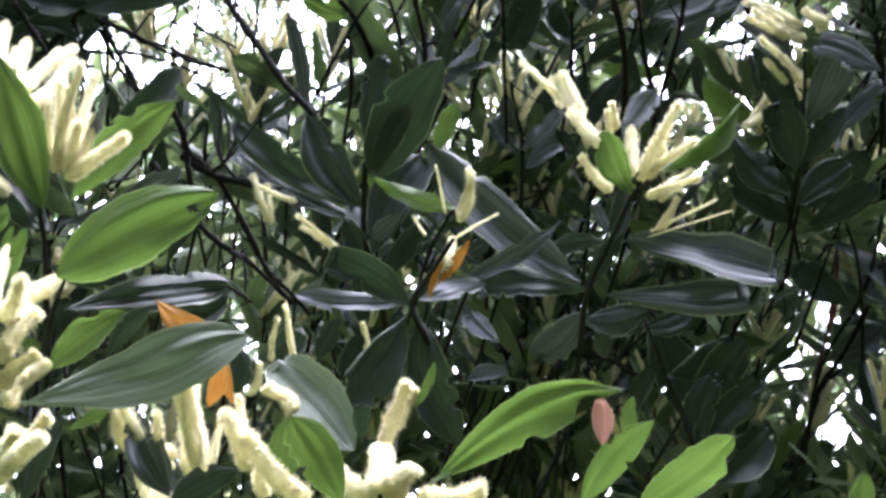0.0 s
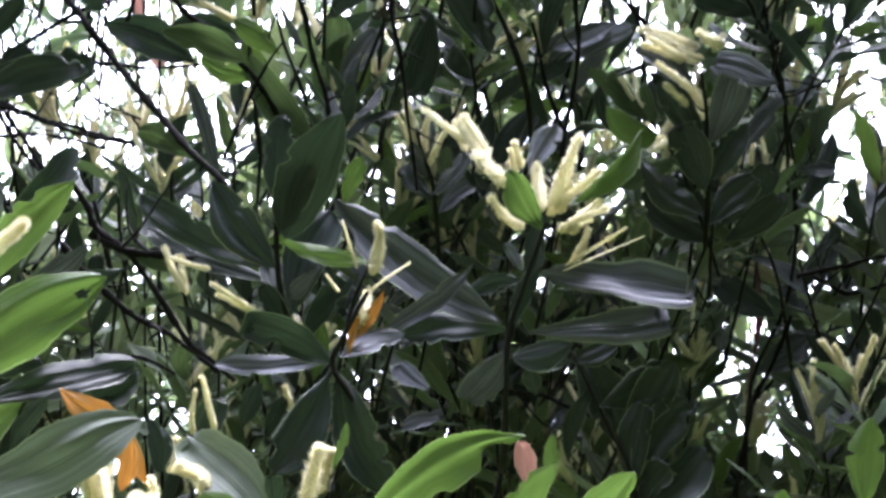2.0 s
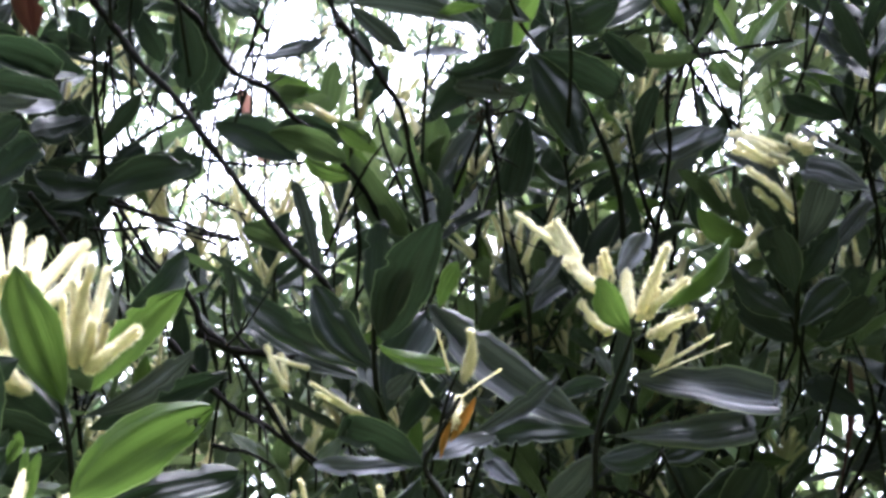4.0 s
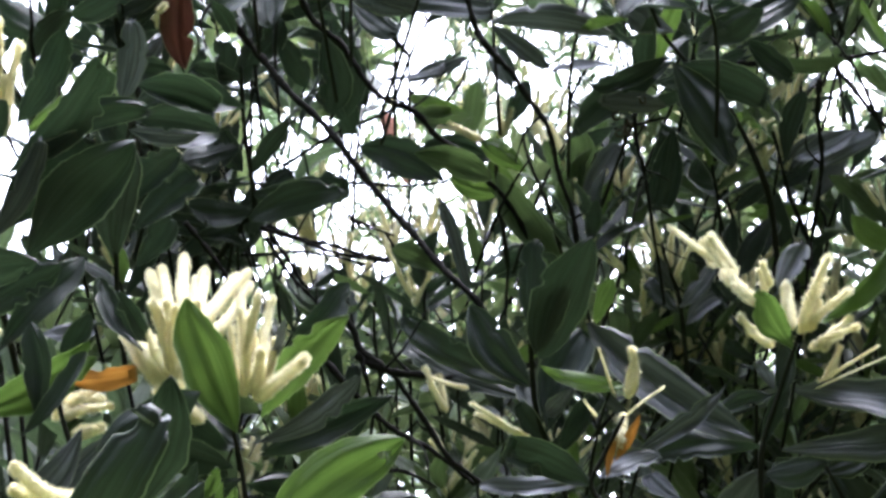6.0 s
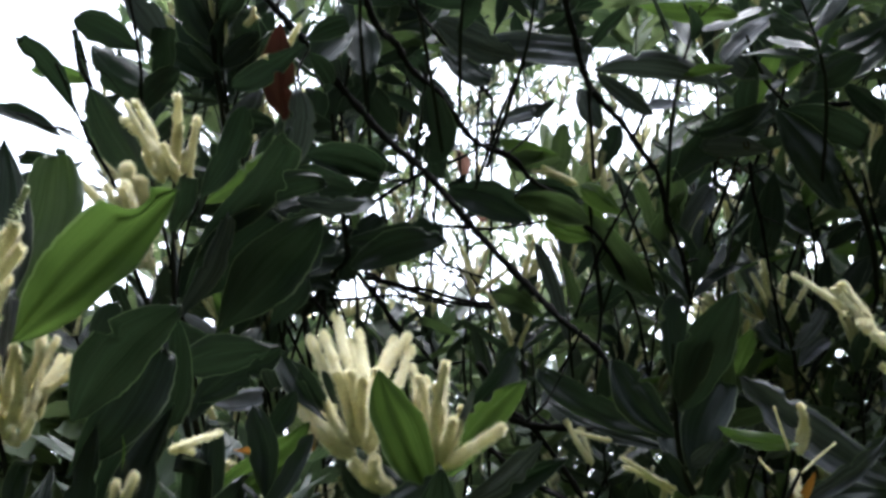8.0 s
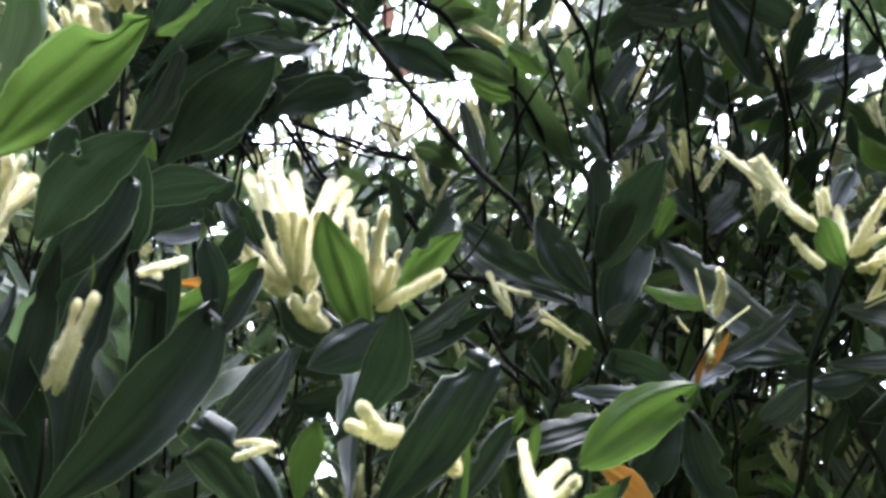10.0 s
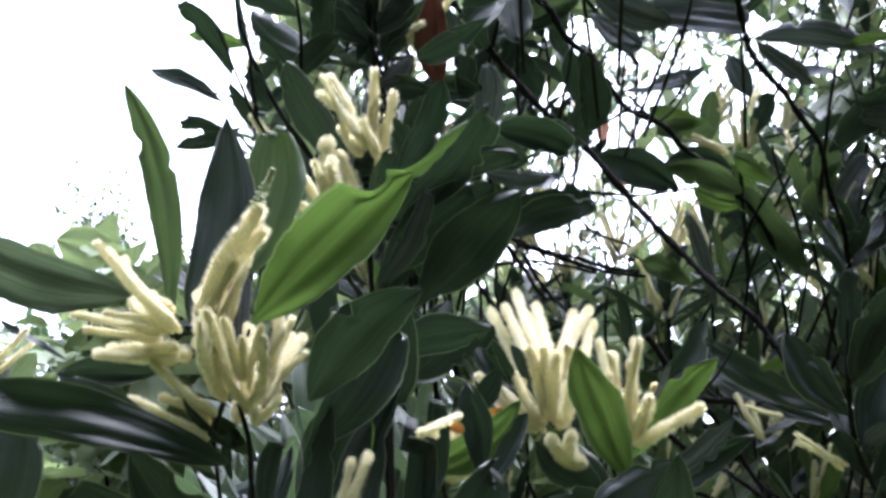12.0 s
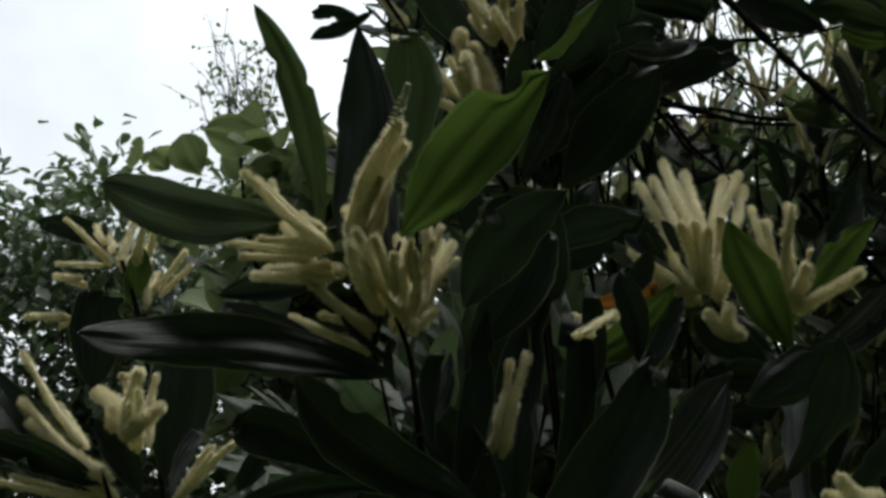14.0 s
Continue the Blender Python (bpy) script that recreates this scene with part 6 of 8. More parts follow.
spike(s, (0.055, 1.095, 1.852), (0.010, 1.053, 1.850), 0.0073, fine=True)
spike(s, (0.096, 1.046, 1.822), (0.089, 1.121, 1.842), 0.0070, fine=True)
spike(s, (0.099, 1.062, 1.821), (0.092, 1.149, 1.856), 0.0063, fine=True)
spike(s, (-0.045, 1.099, 1.843), (-0.072, 1.139, 1.839), 0.0047)
spike(s, (-0.042, 1.113, 1.846), (-0.073, 1.149, 1.856), 0.0039)

s = shoot(acacia_a, "flowering_shoot", [(-0.083, 1.926, 2.099), (-0.102, 1.853, 2.155), (-0.124, 1.831, 2.210), (-0.129, 1.819, 2.238)], 0.0047)
leaf(s, (-0.137, 1.815, 2.246), (-0.005, 1.821, 2.272), 0.034, (0.15, -0.81, -0.57), 0.06, ORANGE_LEAF)
spike(s, (-0.130, 1.845, 2.231), (-0.083, 1.898, 2.254), 0.0096)
spike(s, (-0.129, 1.867, 2.230), (-0.084, 1.857, 2.253), 0.0092)
spike(s, (-0.120, 1.838, 2.201), (-0.061, 1.849, 2.230), 0.0102)
spike(s, (-0.126, 1.846, 2.205), (-0.099, 1.845, 2.241), 0.0099)
spike(s, (-0.104, 1.849, 2.180), (-0.060, 1.807, 2.182), 0.0100)
spike(s, (-0.105, 1.863, 2.186), (-0.076, 1.824, 2.185), 0.0082)
spike(s, (-0.135, 1.839, 2.237), (-0.133, 1.874, 2.209), 0.0079)
spike(s, (-0.141, 1.840, 2.241), (-0.152, 1.863, 2.220), 0.0065)
spike(s, (-0.248, 1.758, 2.192), (-0.234, 1.743, 2.239), 0.0091)
spike(s, (-0.253, 1.767, 2.196), (-0.244, 1.747, 2.233), 0.0077)
spike(s, (-0.240, 1.748, 2.223), (-0.195, 1.737, 2.277), 0.0091)
spike(s, (-0.244, 1.752, 2.224), (-0.201, 1.729, 2.281), 0.0081)
spike(s, (-0.170, 1.891, 2.315), (-0.179, 1.877, 2.344), 0.0074)
spike(s, (-0.178, 1.903, 2.313), (-0.177, 1.892, 2.337), 0.0059)
leaf(s, (-0.196, 1.747, 2.251), (-0.103, 1.755, 2.397), 0.051, (0.42, -0.88, -0.22), -0.05, DARK_LEAF)
leaf(s, (-0.162, 1.543, 2.088), (-0.038, 1.533, 2.177), 0.048, (0.21, -0.90, -0.39), 0.08, YOUNG_LEAF)
leaf(s, (0.008, 1.388, 2.002), (0.103, 1.375, 2.069), 0.054, (0.03, -0.97, -0.23), 0.05, DARK_LEAF)
leaf(s, (-0.070, 1.776, 2.362), (-0.018, 1.807, 2.301), 0.037, (0.26, -0.93, -0.25), 0.03, DARK_LEAF)
leaf(s, (-0.110, 1.856, 2.416), (-0.068, 1.896, 2.346), 0.033, (0.03, -0.88, -0.48), 0.03, DARK_LEAF)
leaf(s, (-0.178, 1.880, 2.337), (-0.092, 1.885, 2.359), 0.036, (0.13, -0.95, -0.30), 0.06, GREY_LEAF)
leaf(s, (-0.164, 1.565, 2.300), (-0.271, 1.507, 2.251), 0.042, (0.54, -0.81, -0.23), 0.02, DARK_LEAF)
leaf(s, (-0.278, 1.461, 2.218), (-0.257, 1.438, 2.282), 0.061, (0.05, -0.94, -0.34), -0.06, DARK_LEAF)

s = shoot(acacia_b, "leafy_shoot", [(-0.099, 2.176, 2.401), (-0.121, 2.074, 2.532), (-0.126, 2.015, 2.662), (-0.114, 1.960, 2.764)], 0.0054)
leaf(s, (-0.125, 2.067, 2.549), (-0.108, 1.943, 2.685), 0.086, (-0.24, -0.73, -0.64), -0.08, DARK_LEAF)
leaf(s, (-0.121, 2.031, 2.630), (-0.034, 1.981, 2.706), 0.072, (-0.19, -0.91, -0.37), -0.04, DARK_LEAF)
leaf(s, (0.036, 2.552, 2.905), (0.238, 2.499, 2.955), 0.075, (-0.15, -0.92, -0.36), -0.07, DARK_LEAF)
leaf(s, (-0.114, 1.965, 2.756), (0.024, 1.964, 2.743), 0.063, (-0.06, -0.84, -0.54), -0.04, DARK_LEAF)
leaf(s, (-0.154, 2.072, 2.773), (-0.220, 2.032, 2.857), 0.047, (-0.17, -0.83, -0.53), 0.07, DARK_LEAF)
leaf(s, (-0.114, 1.956, 2.772), (-0.030, 1.919, 2.829), 0.056, (-0.22, -0.93, -0.28), 0.08, DARK_LEAF)
leaf(s, (-0.158, 1.532, 2.276), (-0.240, 1.528, 2.295), 0.042, (-0.11, -0.77, -0.63), -0.04, DARK_LEAF)
leaf(s, (-0.109, 2.091, 2.618), (-0.001, 2.038, 2.715), 0.112, (-0.20, -0.94, -0.28), -0.03, DARK_LEAF)
leaf(s, (-0.106, 2.158, 2.588), (-0.051, 2.115, 2.671), 0.089, (0.19, -0.81, -0.55), 0.03, DARK_LEAF)
leaf(s, (-0.116, 2.088, 2.739), (-0.173, 2.045, 2.821), 0.057, (0.09, -0.91, -0.42), -0.07, DARK_LEAF)

s = shoot(acacia_b, "leafy_shoot", [(0.009, 2.615, 3.314), (0.026, 2.492, 3.406), (0.046, 2.407, 3.519)], 0.0060)
leaf(s, (0.027, 2.523, 3.369), (0.206, 2.404, 3.431), 0.073, (-0.34, -0.78, -0.53), 0.03, DARK_LEAF)
leaf(s, (0.036, 2.441, 3.471), (0.214, 2.430, 3.494), 0.061, (0.03, -0.78, -0.63), 0.06, DARK_LEAF)
leaf(s, (0.030, 2.555, 3.362), (-0.025, 2.658, 3.297), 0.111, (-0.34, -0.62, -0.70), 0.05, DARK_LEAF)
leaf(s, (0.053, 2.546, 3.356), (0.127, 2.606, 3.267), 0.088, (-0.28, -0.68, -0.68), -0.04, DARK_LEAF)
leaf(s, (0.037, 2.487, 3.402), (0.003, 2.453, 3.525), 0.073, (-0.11, -0.95, -0.29), 0.03, DARK_LEAF)
leaf(s, (0.209, 2.594, 3.260), (0.235, 2.655, 3.157), 0.075, (-0.33, -0.77, -0.55), 0.06, DARK_LEAF)
leaf(s, (0.164, 2.271, 3.163), (0.193, 2.347, 3.034), 0.073, (0.12, -0.87, -0.48), -0.07, DARK_LEAF)
leaf(s, (0.246, 2.651, 3.155), (0.427, 2.638, 3.082), 0.087, (-0.18, -0.94, -0.28), -0.05, DARK_LEAF)
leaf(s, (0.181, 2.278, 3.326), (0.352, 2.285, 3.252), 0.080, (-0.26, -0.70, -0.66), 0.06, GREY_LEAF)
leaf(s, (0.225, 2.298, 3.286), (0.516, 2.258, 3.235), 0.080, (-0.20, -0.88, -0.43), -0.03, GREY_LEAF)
leaf(s, (0.336, 2.562, 3.270), (0.429, 2.491, 3.282), 0.032, (-0.49, -0.71, -0.50), 0.03, GREY_LEAF)

s = shoot(acacia_a, "flowering_shoot", [(0.431, 1.281, 1.681), (0.392, 1.227, 1.720), (0.376, 1.225, 1.739)], 0.0031)
spike(s, (0.330, 1.243, 1.751), (0.291, 1.167, 1.818), 0.0080, fine=True)
spike(s, (0.319, 1.248, 1.750), (0.306, 1.279, 1.856), 0.0084, fine=True)
spike(s, (0.303, 1.243, 1.756), (0.242, 1.227, 1.796), 0.0064)
spike(s, (0.291, 1.256, 1.757), (0.269, 1.213, 1.775), 0.0068, fine=True)
spike(s, (0.392, 1.213, 1.742), (0.340, 1.202, 1.795), 0.0089, fine=True)
spike(s, (0.454, 1.222, 1.750), (0.468, 1.179, 1.834), 0.0094, fine=True)
spike(s, (0.431, 1.208, 1.741), (0.412, 1.235, 1.783), 0.0077, fine=True)
spike(s, (0.470, 1.205, 1.744), (0.452, 1.203, 1.786), 0.0076, fine=True)
spike(s, (0.377, 1.244, 1.744), (0.364, 1.212, 1.766), 0.0068, fine=True)
spike(s, (0.272, 1.239, 1.764), (0.249, 1.237, 1.797), 0.0077, fine=True)
spike(s, (0.350, 1.247, 1.777), (0.343, 1.203, 1.811), 0.0050)
spike(s, (0.427, 1.669, 1.997), (0.405, 1.651, 2.055), 0.0058)
spike(s, (0.402, 1.673, 1.994), (0.400, 1.656, 2.042), 0.0051)
spike(s, (0.370, 1.495, 1.898), (0.376, 1.484, 1.931), 0.0068)
spike(s, (0.565, 1.838, 2.071), (0.566, 1.824, 2.113), 0.0079)
spike(s, (0.535, 1.840, 2.082), (0.522, 1.830, 2.115), 0.0079)
leaf(s, (0.417, 1.779, 1.986), (0.441, 1.743, 2.079), 0.042, (-0.27, -0.92, -0.28), -0.04, DARK_LEAF)
leaf(s, (0.474, 1.855, 2.062), (0.493, 1.834, 2.119), 0.036, (0.02, -0.94, -0.35), -0.02, DARK_LEAF)
leaf(s, (0.504, 1.854, 2.051), (0.524, 1.833, 2.101), 0.036, (-0.08, -0.93, -0.36), 0.03, DARK_LEAF)
leaf(s, (0.365, 1.592, 1.925), (0.350, 1.576, 1.980), 0.037, (0.07, -0.96, -0.26), 0.09, DARK_LEAF)

s = shoot(shrub, "leafy_shoot", [(-0.915, 3.737, 2.895), (-0.948, 3.632, 3.025), (-0.959, 3.579, 3.154), (-0.964, 3.543, 3.239)], 0.0078)
leaf(s, (-0.886, 3.536, 3.287), (-1.058, 3.500, 3.297), 0.132, (0.18, -0.93, -0.33), -0.09, LIME_LEAF)
leaf(s, (-0.910, 3.616, 3.346), (-0.976, 3.575, 3.411), 0.090, (0.23, -0.91, -0.35), -0.06, LIME_LEAF)
leaf(s, (-1.070, 3.546, 3.177), (-1.117, 3.489, 3.273), 0.122, (0.30, -0.88, -0.37), -0.03, LIME_LEAF)
leaf(s, (-1.152, 3.527, 3.188), (-1.212, 3.494, 3.239), 0.080, (0.03, -0.85, -0.52), -0.05, LIME_LEAF)
leaf(s, (-1.037, 3.564, 3.217), (-1.244, 3.569, 3.251), 0.063, (-0.07, -0.95, -0.29), 0.04, LIME_LEAF)
leaf(s, (-1.255, 3.509, 3.184), (-1.225, 3.468, 3.264), 0.042, (0.41, -0.74, -0.53), 0.04, LIME_LEAF)
leaf(s, (-0.826, 3.622, 3.167), (-0.924, 3.506, 3.189), 0.095, (0.68, -0.64, -0.36), 0.06, LIME_LEAF)
leaf(s, (-0.701, 3.625, 3.148), (-0.799, 3.589, 3.203), 0.081, (0.28, -0.95, -0.13), -0.07, LIME_LEAF)
leaf(s, (-0.855, 3.602, 3.177), (-0.768, 3.624, 3.328), 0.081, (0.52, -0.84, -0.18), -0.07, LIME_LEAF)
leaf(s, (-0.766, 3.651, 3.093), (-0.732, 3.551, 3.218), 0.096, (-0.16, -0.79, -0.59), -0.06, LIME_LEAF)
leaf(s, (-0.883, 3.590, 3.139), (-0.815, 3.528, 3.278), 0.078, (0.04, -0.91, -0.42), -0.08, LIME_LEAF)
leaf(s, (-0.739, 3.782, 3.282), (-0.790, 3.713, 3.431), 0.082, (0.02, -0.91, -0.42), -0.04, LIME_LEAF)
leaf(s, (-0.979, 3.596, 3.178), (-1.022, 3.596, 3.264), 0.063, (-0.09, -1.00, -0.04), 0.03, LIME_LEAF)
leaf(s, (-1.031, 2.649, 2.669), (-1.171, 2.594, 2.683), 0.047, (0.29, -0.84, -0.46), 0.06, DARK_LEAF)

s = shoot(acacia_b, "leafy_shoot", [(0.339, 3.015, 3.153), (0.314, 2.915, 3.234), (0.293, 2.829, 3.375)], 0.0040)
leaf(s, (0.290, 2.824, 3.366), (0.316, 2.939, 3.350), 0.036, (0.41, -0.22, -0.89), -0.04, PINK_LEAF)
leaf(s, (0.339, 2.893, 3.299), (0.391, 2.935, 3.229), 0.051, (-0.17, -0.78, -0.60), 0.09, PINK_LEAF)
leaf(s, (0.318, 2.866, 3.328), (0.266, 2.889, 3.294), 0.027, (0.07, -0.78, -0.62), -0.05, DARK_LEAF)
leaf(s, (0.314, 2.926, 3.240), (0.375, 2.933, 3.324), 0.034, (0.06, -1.00, 0.04), 0.06, DARK_LEAF)

s = shoot(acacia_b, "leafy_shoot", [(0.681, 2.620, 2.884), (0.635, 2.520, 2.957), (0.583, 2.450, 3.028), (0.566, 2.420, 3.074)], 0.0050)
leaf(s, (0.513, 2.470, 2.990), (0.355, 2.450, 3.026), 0.062, (-0.10, -0.85, -0.40), 0.05, MID_LEAF)
leaf(s, (0.475, 2.500, 3.152), (0.328, 2.480, 3.138), 0.052, (0.00, -0.80, -0.50), -0.04, MID_LEAF)
leaf(s, (0.579, 2.460, 3.005), (0.483, 2.420, 3.044), 0.058, (-0.10, -0.90, -0.30), 0.04, YOUNG_LEAF)
leaf(s, (0.661, 2.550, 2.859), (0.521, 2.480, 3.010), 0.075, (-0.20, -0.90, -0.20), -0.05, MID_LEAF)
leaf(s, (0.655, 2.560, 2.857), (0.555, 2.520, 2.948), 0.054, (-0.20, -0.90, -0.10), 0.05, MID_LEAF)
leaf(s, (0.683, 2.500, 2.974), (0.685, 2.440, 3.106), 0.064, (0.10, -0.95, -0.10), 0.03, MID_LEAF)
leaf(s, (0.695, 2.500, 2.975), (0.773, 2.440, 3.092), 0.055, (0.20, -0.90, 0.10), 0.04, GREY_LEAF)
leaf(s, (0.708, 2.520, 2.923), (0.752, 2.460, 3.016), 0.041, (0.10, -0.90, -0.30), 0.04, YOUNG_LEAF)
leaf(s, (0.437, 2.600, 2.837), (0.326, 2.560, 2.871), 0.057, (-0.10, -0.90, -0.30), 0.05, MID_LEAF)
leaf(s, (0.487, 2.620, 2.788), (0.413, 2.550, 2.989), 0.034, (-0.30, -0.90, 0.00), 0.03, GREY_LEAF)
leaf(s, (0.511, 2.600, 2.844), (0.472, 2.550, 2.956), 0.030, (0.20, -0.90, 0.00), -0.03, MID_LEAF)
spike(s, (0.366, 2.580, 2.772), (0.310, 2.540, 2.859), 0.0075)
spike(s, (0.379, 2.580, 2.756), (0.398, 2.550, 2.810), 0.0070)
spike(s, (0.712, 2.500, 2.954), (0.745, 2.460, 3.023), 0.0055)
spike(s, (0.689, 2.500, 2.951), (0.676, 2.460, 2.999), 0.0055)

s = shoot(acacia_b, "leafy_shoot", [(1.201, 2.300, 3.274), (1.127, 2.200, 3.323), (1.083, 2.150, 3.380), (1.042, 2.100, 3.450)], 0.0060)
leaf(s, (1.120, 2.200, 3.354), (0.844, 2.120, 3.128), 0.095, (-0.20, -0.85, -0.40), -0.05, DARK_LEAF)
leaf(s, (0.850, 2.150, 3.305), (0.689, 2.100, 3.132), 0.045, (-0.20, -0.90, -0.20), 0.04, GREY_LEAF)
leaf(s, (0.968, 2.200, 3.173), (1.082, 2.250, 3.120), 0.056, (0.10, -0.90, -0.30), 0.03, DARK_LEAF)
leaf(s, (1.174, 2.200, 3.385), (1.047, 2.180, 3.245), 0.060, (-0.10, -0.85, -0.40), 0.04, DARK_LEAF)
leaf(s, (0.978, 2.150, 3.354), (0.792, 2.100, 3.216), 0.069, (-0.10, -0.80, -0.50), 0.05, DARK_LEAF)
leaf(s, (0.555, 2.150, 3.293), (0.740, 2.100, 3.252), 0.049, (0.00, -0.80, -0.50), 0.03, YOUNG_LEAF)
leaf(s, (1.071, 2.300, 2.979), (1.192, 2.280, 3.042), 0.052, (0.10, -0.90, -0.10), 0.05, GREY_LEAF)
leaf(s, (1.197, 2.250, 3.324), (1.099, 2.250, 3.230), 0.049, (-0.10, -0.90, -0.30), 0.05, DARK_LEAF)

s = shoot(acacia_b, "leafy_shoot", [(0.339, 2.600, 3.365), (0.211, 2.450, 3.406), (0.130, 2.350, 3.433), (0.090, 2.280, 3.479)], 0.0055)
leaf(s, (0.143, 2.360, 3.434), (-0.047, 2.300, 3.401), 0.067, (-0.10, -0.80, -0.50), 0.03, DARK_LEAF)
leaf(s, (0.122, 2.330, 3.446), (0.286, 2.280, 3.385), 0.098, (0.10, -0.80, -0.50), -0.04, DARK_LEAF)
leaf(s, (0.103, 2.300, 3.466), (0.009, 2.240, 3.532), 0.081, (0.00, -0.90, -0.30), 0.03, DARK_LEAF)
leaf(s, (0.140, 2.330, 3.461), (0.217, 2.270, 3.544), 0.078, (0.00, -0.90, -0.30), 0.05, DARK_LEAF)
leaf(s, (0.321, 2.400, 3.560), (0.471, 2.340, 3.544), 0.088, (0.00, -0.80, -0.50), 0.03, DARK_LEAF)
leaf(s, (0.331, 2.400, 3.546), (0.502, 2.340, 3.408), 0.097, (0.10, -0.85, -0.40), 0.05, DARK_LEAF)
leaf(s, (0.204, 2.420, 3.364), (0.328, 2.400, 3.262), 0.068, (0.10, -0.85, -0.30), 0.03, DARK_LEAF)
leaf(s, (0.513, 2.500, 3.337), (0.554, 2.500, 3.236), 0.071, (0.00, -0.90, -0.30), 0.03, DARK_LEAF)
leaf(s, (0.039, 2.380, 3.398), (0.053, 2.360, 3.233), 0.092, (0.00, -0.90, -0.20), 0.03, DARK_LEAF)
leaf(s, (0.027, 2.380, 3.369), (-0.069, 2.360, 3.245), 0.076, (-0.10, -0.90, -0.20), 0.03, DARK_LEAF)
leaf(s, (0.459, 2.600, 3.126), (0.483, 2.550, 3.278), 0.050, (0.10, -0.95, -0.10), 0.03, MID_LEAF)
leaf(s, (0.287, 2.500, 3.228), (0.444, 2.460, 3.259), 0.026, (0.10, -0.85, 0.10), 0.06, GREY_LEAF)

s = shoot(acacia_b, "leafy_shoot", [(-0.189, 2.500, 3.104), (-0.225, 2.400, 3.176), (-0.248, 2.320, 3.230), (-0.255, 2.270, 3.288)], 0.0055)
leaf(s, (-0.234, 2.400, 3.176), (-0.324, 2.300, 3.434), 0.075, (0.00, -0.90, -0.30), -0.04, DARK_LEAF)
leaf(s, (-0.219, 2.400, 3.189), (-0.188, 2.300, 3.351), 0.070, (0.00, -0.90, -0.30), 0.03, DARK_LEAF)
leaf(s, (-0.214, 2.380, 3.216), (-0.099, 2.300, 3.298), 0.070, (0.10, -0.85, -0.40), 0.03, DARK_LEAF)
leaf(s, (-0.242, 2.360, 3.216), (-0.364, 2.300, 3.241), 0.060, (-0.10, -0.85, -0.40), 0.03, DARK_LEAF)
leaf(s, (-0.249, 2.300, 3.283), (-0.307, 2.200, 3.468), 0.072, (0.00, -0.90, -0.30), 0.03, DARK_LEAF)
leaf(s, (-0.213, 2.420, 3.162), (-0.127, 2.360, 3.113), 0.062, (0.10, -0.80, -0.50), 0.03, DARK_LEAF)

# grey-green leaves that half close the opening beside the crooked branch
s = shoot(acacia_b, "leafy_shoot", [(0.842, 2.640, 3.194), (0.837, 2.640, 3.341), (0.808, 2.640, 3.462)], 0.004)
leaf(s, (0.813, 2.620, 3.425), (0.615, 2.590, 3.483), 0.045, (0.10, -0.85, 0.50), 0.04, GREY_LEAF)
leaf(s, (0.817, 2.620, 3.395), (0.619, 2.590, 3.347), 0.042, (0.10, -0.95, 0.20), 0.04, GREY_LEAF)
leaf(s, (0.821, 2.620, 3.372), (0.680, 2.590, 3.212), 0.04, (-0.20, -0.90, 0.30), 0.04, MID_LEAF)
leaf(s, (0.824, 2.620, 3.365), (0.757, 2.590, 3.160), 0.045, (0.20, -0.90, -0.30), 0.04, MID_LEAF)
leaf(s, (0.808, 2.620, 3.448), (0.758, 2.590, 3.564), 0.04, (0.20, -0.90, -0.40), 0.04, DARK_LEAF)


# ---- limbs that carry the shoots ----
def trunk(tree, points, radius):
    ob = new("trunk", mesh_of("trunk", *tube(points, radius, radius * 0.6, 12, 0.08, random.Random(4)), [BARK]))
    under(ob, tree)


trunk(acacia_a, [(0.25, 2.15, -0.1), (0.27, 2.13, 0.5), (0.22, 2.1, 1.0), (0.25, 2.05, 1.35)], 0.06)
trunk(acacia_b, [(0.9, 3.4, -0.1), (0.95, 3.42, 0.8), (0.9, 3.36, 1.6), (0.85, 3.3, 2.1)], 0.09)
FORK = {shrub.name: Vector((-0.78, 4.1, 2.2)), acacia_a.name: Vector((0.25, 2.05, 1.0)), acacia_b.name: Vector((0.87, 3.3, 2.0))}
for tree, end, radius in limb_ends:
    fork = FORK[tree.name]
    mid = end.lerp(fork, 0.35) + Vector((0, 1.0, -0.7))
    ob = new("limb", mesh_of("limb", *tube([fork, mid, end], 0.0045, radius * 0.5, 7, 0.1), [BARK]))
    under(ob, tree)


